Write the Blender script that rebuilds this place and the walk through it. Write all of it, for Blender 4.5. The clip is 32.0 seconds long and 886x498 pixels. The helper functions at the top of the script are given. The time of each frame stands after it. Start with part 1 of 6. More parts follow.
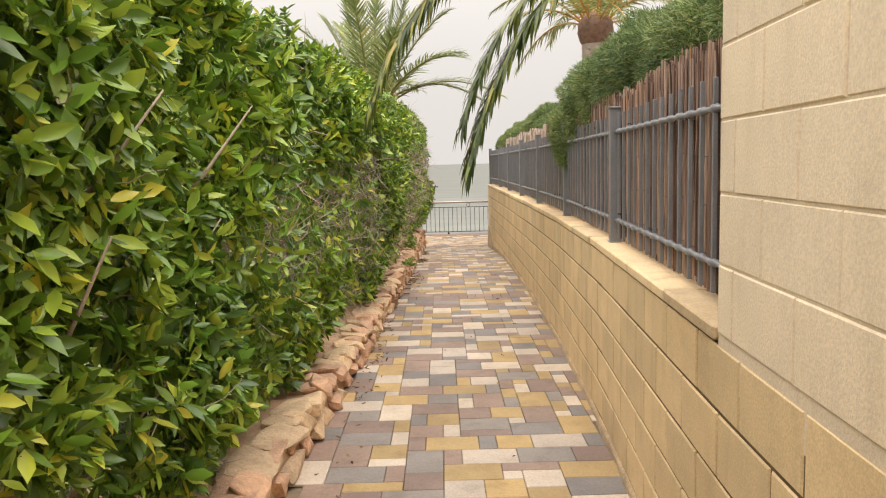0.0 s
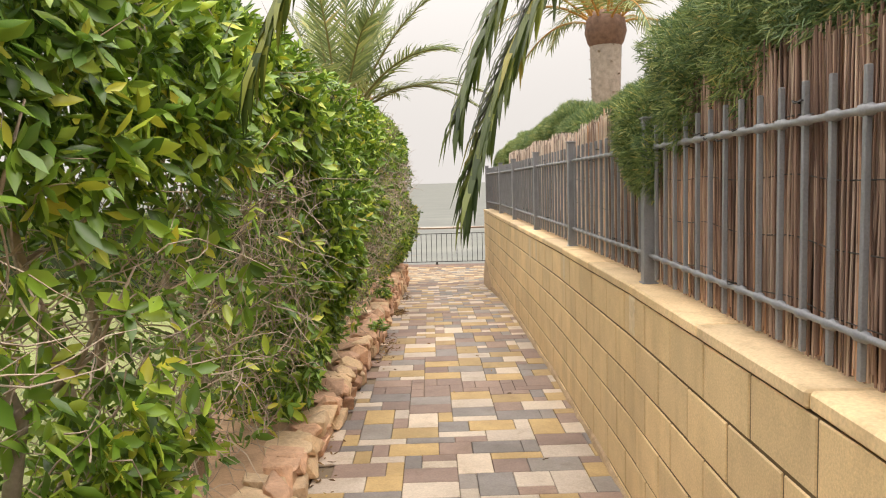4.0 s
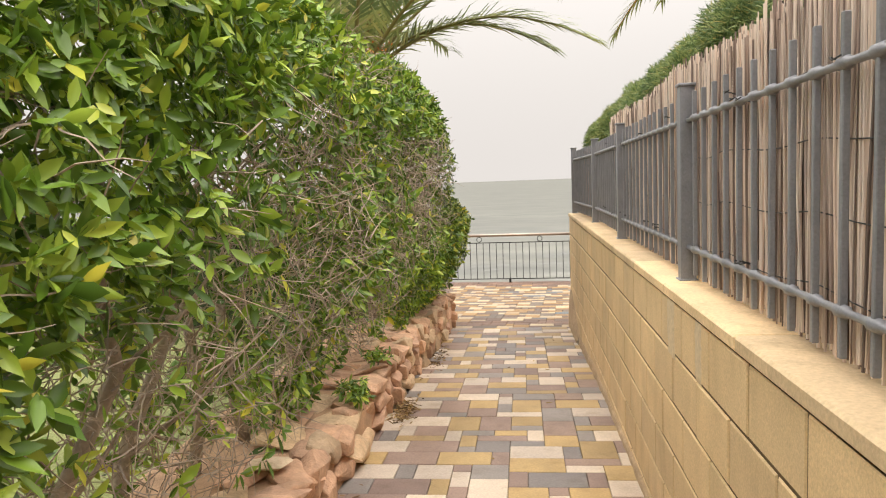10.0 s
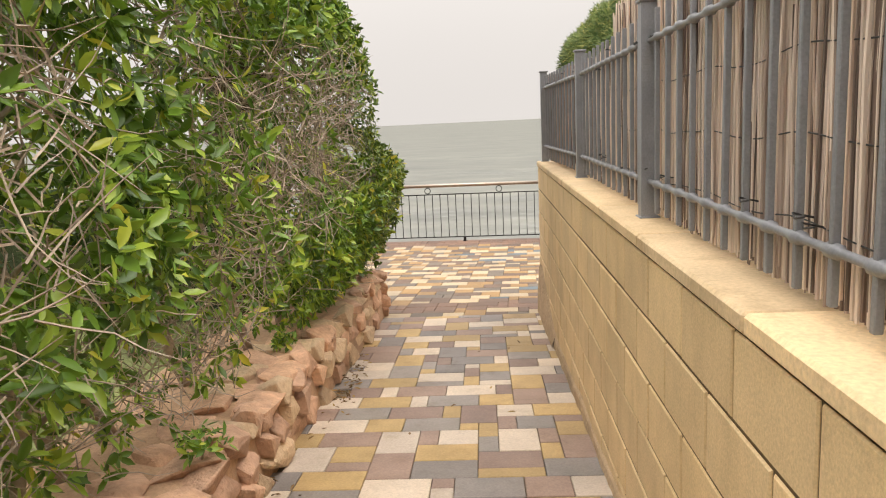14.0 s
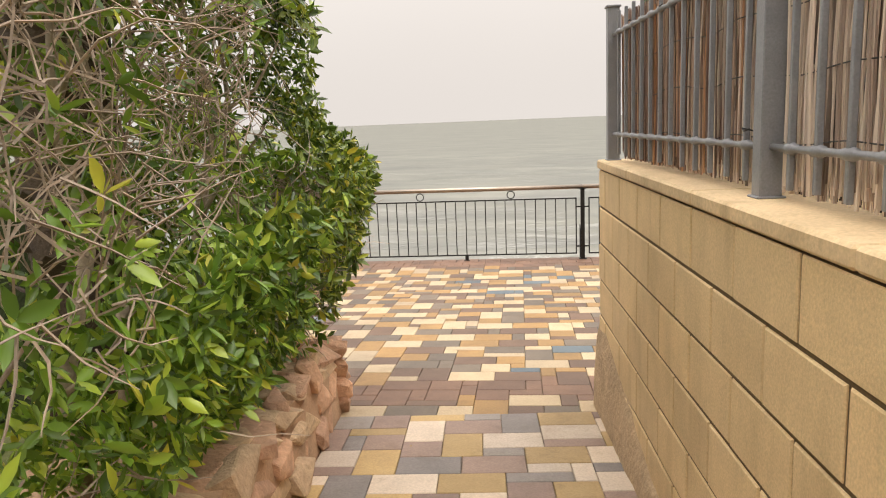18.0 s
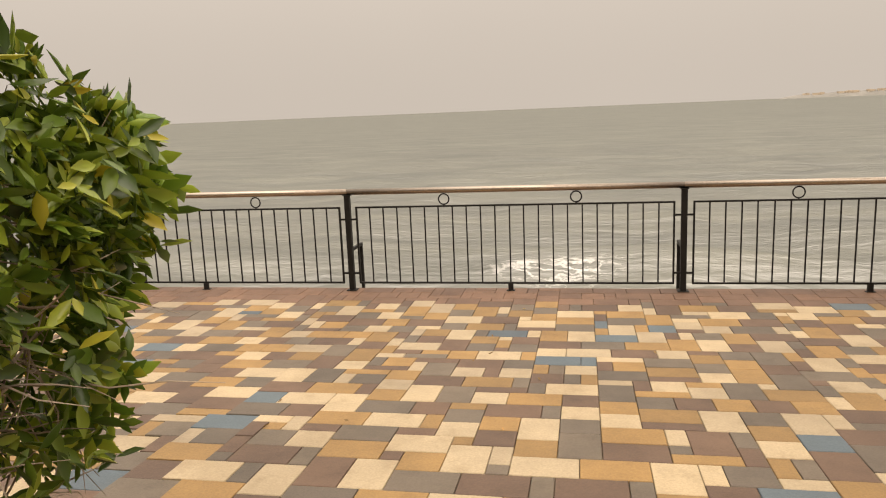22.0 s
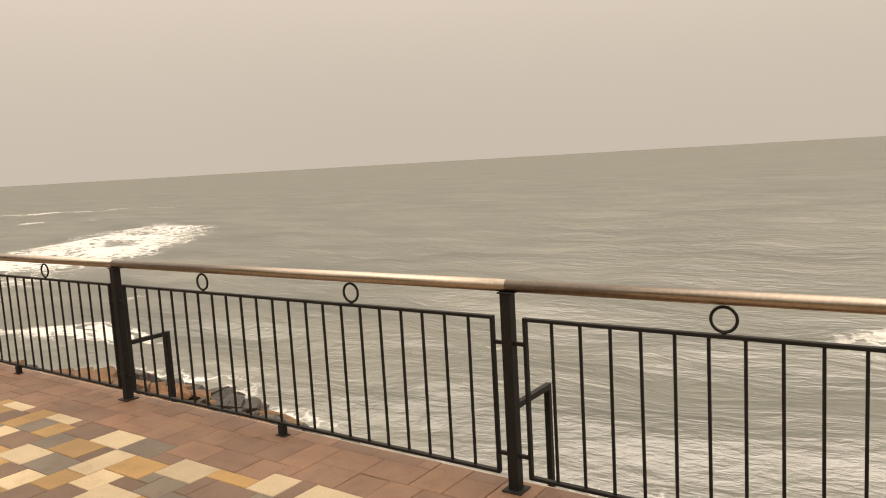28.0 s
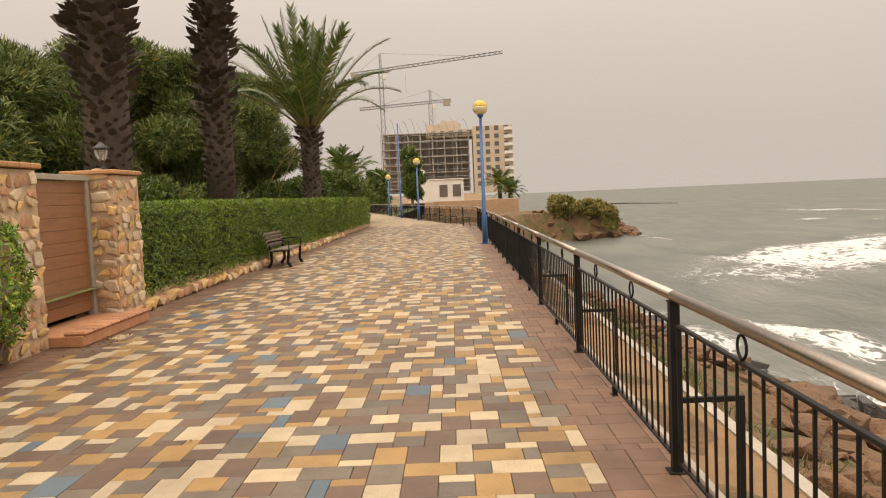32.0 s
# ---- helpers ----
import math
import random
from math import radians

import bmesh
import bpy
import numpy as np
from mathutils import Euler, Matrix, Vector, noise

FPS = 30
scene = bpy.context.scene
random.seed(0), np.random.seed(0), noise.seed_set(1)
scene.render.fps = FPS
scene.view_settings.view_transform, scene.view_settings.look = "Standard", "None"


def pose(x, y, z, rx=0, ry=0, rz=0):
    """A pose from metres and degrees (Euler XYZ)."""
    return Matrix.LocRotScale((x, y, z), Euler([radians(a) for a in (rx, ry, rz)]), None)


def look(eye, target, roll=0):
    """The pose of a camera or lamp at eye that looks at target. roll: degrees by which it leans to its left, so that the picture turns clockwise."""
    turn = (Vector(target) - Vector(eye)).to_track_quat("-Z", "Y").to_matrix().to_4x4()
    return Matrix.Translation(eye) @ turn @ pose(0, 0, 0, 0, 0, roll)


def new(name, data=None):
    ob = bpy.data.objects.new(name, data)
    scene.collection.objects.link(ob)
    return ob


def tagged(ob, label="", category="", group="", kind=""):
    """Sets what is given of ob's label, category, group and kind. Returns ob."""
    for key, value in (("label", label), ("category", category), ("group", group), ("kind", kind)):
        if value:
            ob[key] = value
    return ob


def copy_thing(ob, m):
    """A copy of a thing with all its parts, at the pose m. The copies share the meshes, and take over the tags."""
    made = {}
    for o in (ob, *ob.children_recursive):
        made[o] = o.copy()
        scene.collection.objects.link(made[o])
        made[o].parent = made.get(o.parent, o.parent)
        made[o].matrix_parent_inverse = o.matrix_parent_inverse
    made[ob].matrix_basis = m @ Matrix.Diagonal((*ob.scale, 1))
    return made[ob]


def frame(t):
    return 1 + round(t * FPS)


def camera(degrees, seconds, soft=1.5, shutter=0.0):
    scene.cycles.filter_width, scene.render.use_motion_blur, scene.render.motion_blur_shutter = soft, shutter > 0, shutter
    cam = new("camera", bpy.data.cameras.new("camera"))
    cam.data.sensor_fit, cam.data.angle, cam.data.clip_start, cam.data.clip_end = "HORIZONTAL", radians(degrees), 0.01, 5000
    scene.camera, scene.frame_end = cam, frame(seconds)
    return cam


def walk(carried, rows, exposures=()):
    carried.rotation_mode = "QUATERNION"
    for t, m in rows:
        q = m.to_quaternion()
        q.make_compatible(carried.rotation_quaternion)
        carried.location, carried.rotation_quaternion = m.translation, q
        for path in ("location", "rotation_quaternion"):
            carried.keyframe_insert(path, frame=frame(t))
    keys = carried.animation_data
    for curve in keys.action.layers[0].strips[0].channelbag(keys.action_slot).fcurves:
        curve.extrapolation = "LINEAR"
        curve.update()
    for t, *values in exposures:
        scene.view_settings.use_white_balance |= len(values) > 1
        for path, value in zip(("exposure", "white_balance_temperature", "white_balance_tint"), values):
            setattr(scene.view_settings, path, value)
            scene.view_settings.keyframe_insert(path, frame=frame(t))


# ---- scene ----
cam = camera(61.52, 32.0, soft=1.1)
PATH = [
    (0, (-0.511, -6.986, 2.132), (-0.7827, -2.0259, 1.5625), -1.55),
    (0.5, (-0.495, -6.594, 2.125), (-0.8172, -1.6302, 1.6256), -1.00),
    (1, (-0.547, -6.184, 2.125), (-0.9195, -1.2185, 1.6631), -1.05),
    (1.5, (-0.575, -5.802, 2.128), (-0.9485, -0.8360, 1.6754), -1.17),
    (2, (-0.585, -5.427, 2.145), (-0.9155, -0.4583, 1.7041), -1.16),
    (2.5, (-0.637, -5.055, 2.145), (-0.8889, -0.0796, 1.7132), -1.63),
    (3, (-0.634, -4.691, 2.138), (-0.8042, 0.2851, 1.6850), -2.15),
    (3.5, (-0.627, -4.355, 2.154), (-0.7830, 0.6213, 1.6931), -1.68),
    (5.5, (-0.477, -2.767, 2.151), (-0.8819, 2.2040, 1.7911), -2.79),
    (6, (-0.404, -2.395, 2.143), (-0.8088, 2.5738, 1.7586), -3.59),
    (6.5, (-0.340, -2.045, 2.125), (-0.9494, 2.9034, 1.7474), -1.81),
    (7, (-0.322, -1.688, 2.112), (-1.0031, 3.2512, 1.7417), -1.94),
    (7.5, (-0.284, -1.311, 2.104), (-1.0061, 3.6227, 1.7256), -2.03),
    (8, (-0.265, -0.951, 2.102), (-0.9957, 3.9801, 1.7108), -2.10),
    (8.5, (-0.294, -0.615, 2.091), (-0.9398, 4.3268, 1.6880), -2.42),
    (9, (-0.285, -0.267, 2.087), (-0.9778, 4.6684, 1.6897), -2.52),
    (9.5, (-0.336, 0.097, 2.082), (-1.1706, 5.0090, 1.6647), -1.74),
    (10, (-0.437, 0.463, 2.078), (-1.2483, 5.3763, 1.6307), -2.07),
    (10.5, (-0.470, 0.812, 2.060), (-1.2287, 5.7299, 1.5651), -2.43),
    (11, (-0.487, 1.125, 2.061), (-1.1502, 6.0553, 1.5579), -2.99),
    (11.5, (-0.504, 1.424, 2.063), (-1.0557, 6.3684, 1.5646), -2.72),
    (12, (-0.461, 1.721, 2.067), (-0.9359, 6.6691, 1.5306), -2.28),
    (12.5, (-0.476, 1.974, 2.059), (-0.9192, 6.9117, 1.4120), -2.04),
    (13, (-0.510, 2.267, 2.052), (-0.9323, 7.1896, 1.2836), -2.59),
    (13.5, (-0.500, 2.554, 2.042), (-0.9406, 7.4612, 1.1890), -3.22),
    (14, (-0.505, 2.846, 2.033), (-1.0630, 7.7440, 1.1942), -2.69),
    (14.5, (-0.531, 3.170, 2.041), (-1.1462, 8.0706, 1.2575), -2.28),
    (15, (-0.520, 3.507, 2.041), (-1.1484, 8.4131, 1.3103), -1.92),
    (15.5, (-0.555, 3.836, 2.031), (-1.2083, 8.7419, 1.3202), -1.45),
    (17.5, (-0.828, 5.191, 1.896), (-1.111, 7.142, 1.559), -2.7),
    (18, (-0.8, 5.546, 1.885), (-1.013, 7.506, 1.547), -2.3),
    (18.5, (-0.849, 5.9, 1.86), (-0.993, 7.871, 1.552), -3.3),
    (19, (-0.838, 6.279, 1.84), (-0.982, 8.25, 1.538), -3.7),
    (19.5, (-0.83, 6.664, 1.826), (-1.05, 8.626, 1.51), -3.3),
    (20, (-0.855, 7.118, 1.778), (-1.125, 9.071, 1.441), -3.2),
    (20.5, (-0.869, 7.556, 1.738), (-1.191, 9.499, 1.39), -2.9),
    (21, (-0.899, 7.91, 1.719), (-1.28, 9.84, 1.363), -2.8),
    (21.5, (-0.904, 8.292, 1.695), (-1.299, 10.219, 1.336), -2.7),
    (22, (-0.874, 8.667, 1.688), (-1.247, 10.598, 1.325), -2.4),
    (22.5, (-0.921, 9.027, 1.667), (-1.246, 10.968, 1.309), -2.2),
    (23, (-0.924, 9.379, 1.65), (-1.186, 11.329, 1.294), -2.1),
    (23.5, (-0.931, 9.691, 1.64), (-1.117, 11.651, 1.29), -2.0),
    (24, (-0.996, 10.014, 1.636), (-1.095, 11.981, 1.288), -2.0),
    (24.5, (-0.997, 10.345, 1.598), (-1.045, 12.315, 1.259), -1.8),
    (26.5, (-1.089, 11.753, 1.557), (-1.585, 13.666, 1.251), -2.0),
    (27, (-1.252, 12.013, 1.566), (-1.933, 13.872, 1.28), -2.5),
    (27.5, (-1.337, 12.292, 1.551), (-2.242, 14.057, 1.3), -2.7),
    (28, (-1.436, 12.632, 1.541), (-2.577, 14.257, 1.305), -3.3),
    (28.5, (-1.585, 12.906, 1.529), (-2.922, 14.38, 1.331), -3.2),
    (29, (-1.638, 13.222, 1.54), (-3.167, 14.499, 1.36), -3.2),
    (29.5, (-1.723, 13.448, 1.555), (-3.403, 14.518, 1.378), -3.4),
    (30, (-1.857, 13.685, 1.568), (-3.662, 14.531, 1.403), -3.1),
    (30.5, (-1.931, 13.951, 1.563), (-3.831, 14.554, 1.41), -2.3),
    (31, (-2.002, 14.065, 1.559), (-3.958, 14.455, 1.408), -1.9),
    (31.5, (-2.094, 14.127, 1.557), (-4.081, 14.318, 1.421), -2.2),
    (32, (-2.251, 14.341, 1.551), (-4.246, 14.31, 1.409), -2.5),
]
EXPOSURES = [(0.0, 0.32, 6900, 12), (6.0, 0.40, 6900, 12), (10.0, 0.36, 6900, 12), (15.5, 0.32, 6900, 12), (18.0, 0.32, 7050, 13), (19.0, 0.18, 7200, 14), (20.0, 0.0, 9400, 18), (21.0, -0.1, 8500, 16), (22.0, -0.16, 7900, 14), (24.0, -0.22, 8300, 14), (30.0, -0.22, 8100, 14), (32.0, -0.2, 7800, 14)]

walk(cam, [(t, look(e, g, r)) for t, e, g, r in PATH], EXPOSURES)

# ---- light: an overcast, hazy morning ----
world = bpy.data.worlds.new("overcast_sky")
scene.world = world
world.use_nodes = True
wn, wl = world.node_tree.nodes, world.node_tree.links
sky = wn.new("ShaderNodeTexSky")
sky.sky_type = "NISHITA"
sky.sun_disc = False
sky.sun_elevation, sky.sun_rotation = radians(48), radians(120)
sky.dust_density, sky.air_density, sky.ozone_density = 8.0, 1.0, 0.5
sky_grey = wn.new("ShaderNodeHueSaturation")
sky_grey.inputs["Saturation"].default_value = 0.15
sky_cloud = wn.new("ShaderNodeMix")
sky_cloud.data_type = "RGBA"
sky_cloud.inputs["Factor"].default_value = 0.9
cloud_tex = wn.new("ShaderNodeTexCoord")
cloud_noise = wn.new("ShaderNodeTexNoise")
cloud_noise.inputs["Scale"].default_value = 1.6
cloud_noise.inputs["Detail"].default_value = 4.0
cloud_ramp = wn.new("ShaderNodeMapRange")
cloud_ramp.inputs["To Min"].default_value = 8.1
cloud_ramp.inputs["To Max"].default_value = 9.0
cloud_col = wn.new("ShaderNodeMix")
cloud_col.data_type, cloud_col.blend_type = "RGBA", "MULTIPLY"
cloud_col.inputs["Factor"].default_value = 1.0
cloud_col.inputs["A"].default_value = (1.0, 0.985, 0.975, 1)
wl.new(cloud_tex.outputs["Generated"], cloud_noise.inputs["Vector"])
wl.new(cloud_noise.outputs["Fac"], cloud_ramp.inputs["Value"])
wl.new(cloud_ramp.outputs["Result"], cloud_col.inputs["B"])
wl.new(sky.outputs["Color"], sky_grey.inputs["Color"])
wl.new(sky_grey.outputs["Color"], sky_cloud.inputs["A"])
wl.new(cloud_col.outputs["Result"], sky_cloud.inputs["B"])
# overcast: the zenith is brighter than the horizon
up_axis = wn.new("ShaderNodeSeparateXYZ")
up_clamp = wn.new("ShaderNodeClamp")
up_pow = wn.new("ShaderNodeMath")
up_pow.operation, up_pow.inputs[1].default_value = "POWER", 2.2
up_gain = wn.new("ShaderNodeMath")
up_gain.operation, up_gain.inputs[1].default_value, up_gain.inputs[2].default_value = "MULTIPLY_ADD", 4.1, 0.80
sky_out = wn.new("ShaderNodeVectorMath")
sky_out.operation = "SCALE"
wl.new(cloud_tex.outputs["Generated"], up_axis.inputs["Vector"])
wl.new(up_axis.outputs["Z"], up_clamp.inputs["Value"])
wl.new(up_clamp.outputs["Result"], up_pow.inputs[0])
wl.new(up_pow.outputs[0], up_gain.inputs[0])
wl.new(sky_cloud.outputs["Result"], sky_out.inputs[0])
wl.new(up_gain.outputs[0], sky_out.inputs["Scale"])
wl.new(sky_out.outputs["Vector"], wn["Background"].inputs["Color"])
wn["Background"].inputs["Strength"].default_value = 0.1

sun = new("sun", bpy.data.lights.new("sun", "SUN"))
sun.data.energy, sun.data.angle, sun.data.color = 0.35, radians(25), (1.0, 0.95, 0.88)
sun.matrix_world = look((0, 0, 50), (-14, 22, 0))

# ---- materials ----
def material(name, build, rough=0.6, metal=0.0, bump=0.0):
    m = bpy.data.materials.new(name)
    m.use_nodes = True
    nt = m.node_tree
    bsdf = nt.nodes["Principled BSDF"]
    bsdf.inputs["Roughness"].default_value = rough
    bsdf.inputs["Metallic"].default_value = metal
    build(nt, bsdf)
    return m


def node(nt, kind, **values):
    n = nt.nodes.new(kind)
    for key, value in values.items():
        n.inputs[key.replace("_", " ")].default_value = value
    return n


def noise_fac(nt, scale, detail=5.0, rough=0.55, coord="Object", stretch=None):
    co = nt.nodes.new("ShaderNodeNewGeometry" if coord == "Position" else "ShaderNodeTexCoord")
    n = node(nt, "ShaderNodeTexNoise", Scale=scale, Detail=detail, Roughness=rough)
    if stretch:
        mp = nt.nodes.new("ShaderNodeMapping")
        mp.inputs["Scale"].default_value = stretch
        nt.links.new(co.outputs[coord], mp.inputs["Vector"])
        nt.links.new(mp.outputs["Vector"], n.inputs["Vector"])
    else:
        nt.links.new(co.outputs[coord], n.inputs["Vector"])
    return n.outputs["Fac"]


def ramp(nt, fac, stops):
    r = nt.nodes.new("ShaderNodeValToRGB")
    while len(r.color_ramp.elements) < len(stops):
        r.color_ramp.elements.new(0.5)
    for el, (p, c) in zip(r.color_ramp.elements, stops):
        el.position, el.color = p, (*c, 1)
    nt.links.new(fac, r.inputs["Fac"])
    return r.outputs["Color"]


def mix(nt, fac, a, b, mode="MIX"):
    m = nt.nodes.new("ShaderNodeMix")
    m.data_type, m.blend_type = "RGBA", mode
    for key, v in (("Factor", fac), ("A", a), ("B", b)):
        if isinstance(v, (int, float)):
            m.inputs[key].default_value = v
        elif isinstance(v, tuple):
            m.inputs[key].default_value = (*v, 1)
        else:
            nt.links.new(v, m.inputs[key])
    return m.outputs["Result"]


def bump(nt, bsdf, fac, strength=0.3, distance=0.01):
    b = node(nt, "ShaderNodeBump", Strength=strength, Distance=distance)
    nt.links.new(fac, b.inputs["Height"])
    nt.links.new(b.outputs["Normal"], bsdf.inputs["Normal"])


def scaled(c, k):
    return tuple(min(1.0, v * k) for v in c)


def mottled(name, base, rough=0.7, spread=0.25, scale=6.0, fine=60.0, bump_s=0.25, bump_d=0.004, per="object", metal=0.0, coord="Position", stretch=None, step=1.0, grime=0.0):
    """Two scales of variation, one random step per piece, fine relief."""
    def build(nt, bsdf):
        big = noise_fac(nt, scale, coord=coord, stretch=stretch)
        small = noise_fac(nt, fine, 4.0, 0.6, coord=coord, stretch=stretch)
        col = ramp(nt, big, [(0.25, scaled(base, 1 - spread)), (0.5, base), (0.78, scaled(base, 1 + spread))])
        grain = ramp(nt, small, [(0.3, (0.8, 0.8, 0.8)), (0.7, (1.12, 1.12, 1.12))])
        col = mix(nt, 0.8, col, grain, "MULTIPLY")
        if per:
            info = nt.nodes.new("ShaderNodeObjectInfo" if per == "object" else "ShaderNodeNewGeometry")
            out = info.outputs["Random" if per == "object" else "Random Per Island"]
            tone = ramp(nt, out, [(0.0, (0.8, 0.8, 0.82)), (0.5, (1, 1, 1)), (1.0, (1.14, 1.12, 1.08))])
            col = mix(nt, step, col, tone, "MULTIPLY")
        if grime:
            # broad dirty patches and finer run-down streaks
            patch = noise_fac(nt, 0.9, 6.0, 0.62, "Position")
            runs = noise_fac(nt, 7.0, 5.0, 0.6, "Position", (1, 1, 0.22))
            col = mix(nt, grime, col, ramp(nt, patch, [(0.3, (0.72, 0.68, 0.62)), (0.5, (1, 1, 1)), (0.72, (1.13, 1.13, 1.14))]), "MULTIPLY")
            col = mix(nt, grime, col, ramp(nt, runs, [(0.28, (0.74, 0.71, 0.66)), (0.46, (1, 1, 1)), (0.75, (1.06, 1.06, 1.07))]), "MULTIPLY")
        nt.links.new(col, bsdf.inputs["Base Color"])
        bump(nt, bsdf, small, bump_s, bump_d)
    return material(name, build, rough, metal)


def leafy(name, dark, mid, light, rough=0.42, through_light=0.25):
    """Leaves: one tone per leaf, thin enough to pass some light."""
    def build(nt, bsdf):
        geo = nt.nodes.new("ShaderNodeNewGeometry")
        col = ramp(nt, geo.outputs["Random Per Island"], [(0.0, dark), (0.55, mid), (0.93, light), (1.0, scaled((light[0] * 1.5, light[1] * 1.05, light[2]), 1.0))])
        big = noise_fac(nt, 0.9, 3.0)
        col = mix(nt, 1.0, col, ramp(nt, big, [(0.3, (0.75, 0.8, 0.8)), (0.7, (1.2, 1.12, 0.9))]), "MULTIPLY")
        nt.links.new(col, bsdf.inputs["Base Color"])
        tr = nt.nodes.new("ShaderNodeBsdfTranslucent")
        nt.links.new(col, tr.inputs["Color"])
        ms = nt.nodes.new("ShaderNodeMixShader")
        ms.inputs["Fac"].default_value = through_light
        nt.links.new(bsdf.outputs["BSDF"], ms.inputs[1])
        nt.links.new(tr.outputs["BSDF"], ms.inputs[2])
        nt.links.new(ms.outputs["Shader"], nt.nodes["Material Output"].inputs["Surface"])
    return material(name, build, rough)


TILE = {
    "cream": mottled("cream_paver", (0.41, 0.32, 0.205), 0.62, 0.12, 4, 90, grime=0.6),
    "ochre": mottled("ochre_paver", (0.285, 0.168, 0.06), 0.62, 0.16, 4, 90, grime=0.6),
    "grey": mottled("taupe_paver", (0.125, 0.098, 0.072), 0.6, 0.18, 4, 90, grime=0.7),
    "brown": mottled("brown_paver", (0.122, 0.072, 0.046), 0.6, 0.18, 4, 90, grime=0.7),
    "blue": mottled("blue_paver", (0.085, 0.115, 0.135), 0.6, 0.15, 4, 90),
    "red": mottled("red_brown_paver", (0.165, 0.090, 0.055), 0.6, 0.2, 4, 90, grime=0.9),
    "lane_cream": mottled("pale_lane_paver", (0.55, 0.46, 0.37), 0.66, 0.12, 4, 90, grime=0.7),
    "lane_ochre": mottled("yellow_lane_paver", (0.42, 0.29, 0.13), 0.66, 0.16, 4, 90, grime=0.7),
    "lane_grey": mottled("blue_grey_lane_paver", (0.235, 0.208, 0.192), 0.66, 0.18, 4, 90, grime=0.7),
    "lane_brown": mottled("mauve_brown_lane_paver", (0.27, 0.188, 0.152), 0.66, 0.18, 4, 90, grime=0.7),
}
SAND_JOINT = mottled("sandy_joint", (0.20, 0.15, 0.10), 0.9, 0.3, 8, 120, per="")
BLOCK = mottled("sand_coloured_block", (0.74, 0.55, 0.31), 0.8, 0.10, 5, 140, 0.35, 0.003, step=0.5, grime=0.45)
PALE_BLOCK = mottled("pale_cream_block", (0.80, 0.655, 0.475), 0.85, 0.08, 5, 140, 0.35, 0.003, step=0.4, grime=0.35)
CAP = mottled("buff_coping", (0.76, 0.57, 0.34), 0.8, 0.14, 3, 80, 0.4, 0.004, grime=0.8)
MORTAR = mottled("block_mortar", (0.16, 0.108, 0.056), 0.9, 0.2, 6, 90, per="")
RENDER_PATCH = mottled("rough_cement_render", (0.47, 0.34, 0.21), 0.9, 0.28, 5, 40, 0.8, 0.012, per="")
IRON_GREY = mottled("grey_iron_paint", (0.235, 0.24, 0.26), 0.38, 0.15, 12, 160, 0.25, 0.002, per="")
IRON_BLACK = mottled("black_iron_paint", (0.012, 0.011, 0.010), 0.55, 0.3, 12, 160, 0.25, 0.002, per="")
IRON_BLACK.node_tree.nodes["Principled BSDF"].inputs["Specular IOR Level"].default_value = 0.2
STEEL = mottled("brushed_steel", (0.40, 0.335, 0.28), 0.30, 0.08, 3, 60, 0.05, 0.001, per="", metal=1.0)
STONE_RED = mottled("red_ochre_stone", (0.53, 0.325, 0.21), 0.85, 0.35, 7, 45, 0.9, 0.012)
STONE_TAN = mottled("tan_stone", (0.56, 0.40, 0.25), 0.85, 0.3, 7, 45, 0.9, 0.012)
STONE_MORTAR = mottled("earthy_mortar", (0.44, 0.28, 0.17), 0.95, 0.3, 6, 60, 0.6, 0.01, per="")
SOIL = mottled("dry_soil", (0.17, 0.11, 0.07), 0.95, 0.35, 3, 50, 0.8, 0.02, per="")
LAWN = mottled("garden_ground", (0.18, 0.20, 0.07), 0.95, 0.4, 1.2, 40, 0.8, 0.02, per="")
BARK = mottled("grey_twig_bark", (0.36, 0.285, 0.22), 0.85, 0.3, 8, 80, 0.5, 0.004, per="island")
LEAF = leafy("glossy_hedge_leaf", (0.055, 0.115, 0.018), (0.165, 0.30, 0.036), (0.38, 0.50, 0.07), 0.34, 0.2)
# darker copy of LEAF: the sea end's dimmer light put into colour
LEAF_SHADED = leafy("shaded_hedge_leaf", (0.036, 0.072, 0.011), (0.118, 0.195, 0.026), (0.33, 0.40, 0.055), 0.32, 0.18)
LEAF_BOX = leafy("clipped_hedge_leaf", (0.06, 0.115, 0.014), (0.14, 0.24, 0.028), (0.28, 0.37, 0.05))
SHRUB = leafy("dark_shrub_leaf", (0.03, 0.06, 0.012), (0.075, 0.12, 0.022), (0.15, 0.20, 0.038))
# filler for clipped hedges: the shade between leaves put into a dark green
CORE_SHADE = mottled("dark_hedge_core", (0.03, 0.045, 0.012), 0.9, 0.4, 12, 60, 0.9, 0.03, per="")
CYPRESS = leafy("cypress_spray", (0.06, 0.115, 0.045), (0.165, 0.25, 0.095), (0.37, 0.43, 0.17), 0.6, 0.25)
PINE = leafy("pine_needles", (0.045, 0.075, 0.015), (0.10, 0.14, 0.03), (0.20, 0.225, 0.055), 0.6, 0.1)
PALM = leafy("palm_leaflet", (0.04, 0.08, 0.016), (0.085, 0.13, 0.028), (0.20, 0.23, 0.06), 0.4, 0.15)
PALM_DARK = leafy("dark_palm_leaflet", (0.03, 0.055, 0.012), (0.08, 0.115, 0.022), (0.24, 0.27, 0.06), 0.36, 0.3)
PALM_PALE = leafy("pale_palm_leaflet", (0.13, 0.18, 0.075), (0.23, 0.29, 0.12), (0.40, 0.43, 0.19), 0.45, 0.25)
PALM_STALK = mottled("palm_stalk", (0.20, 0.17, 0.06), 0.5, 0.2, 6, 60, per="")
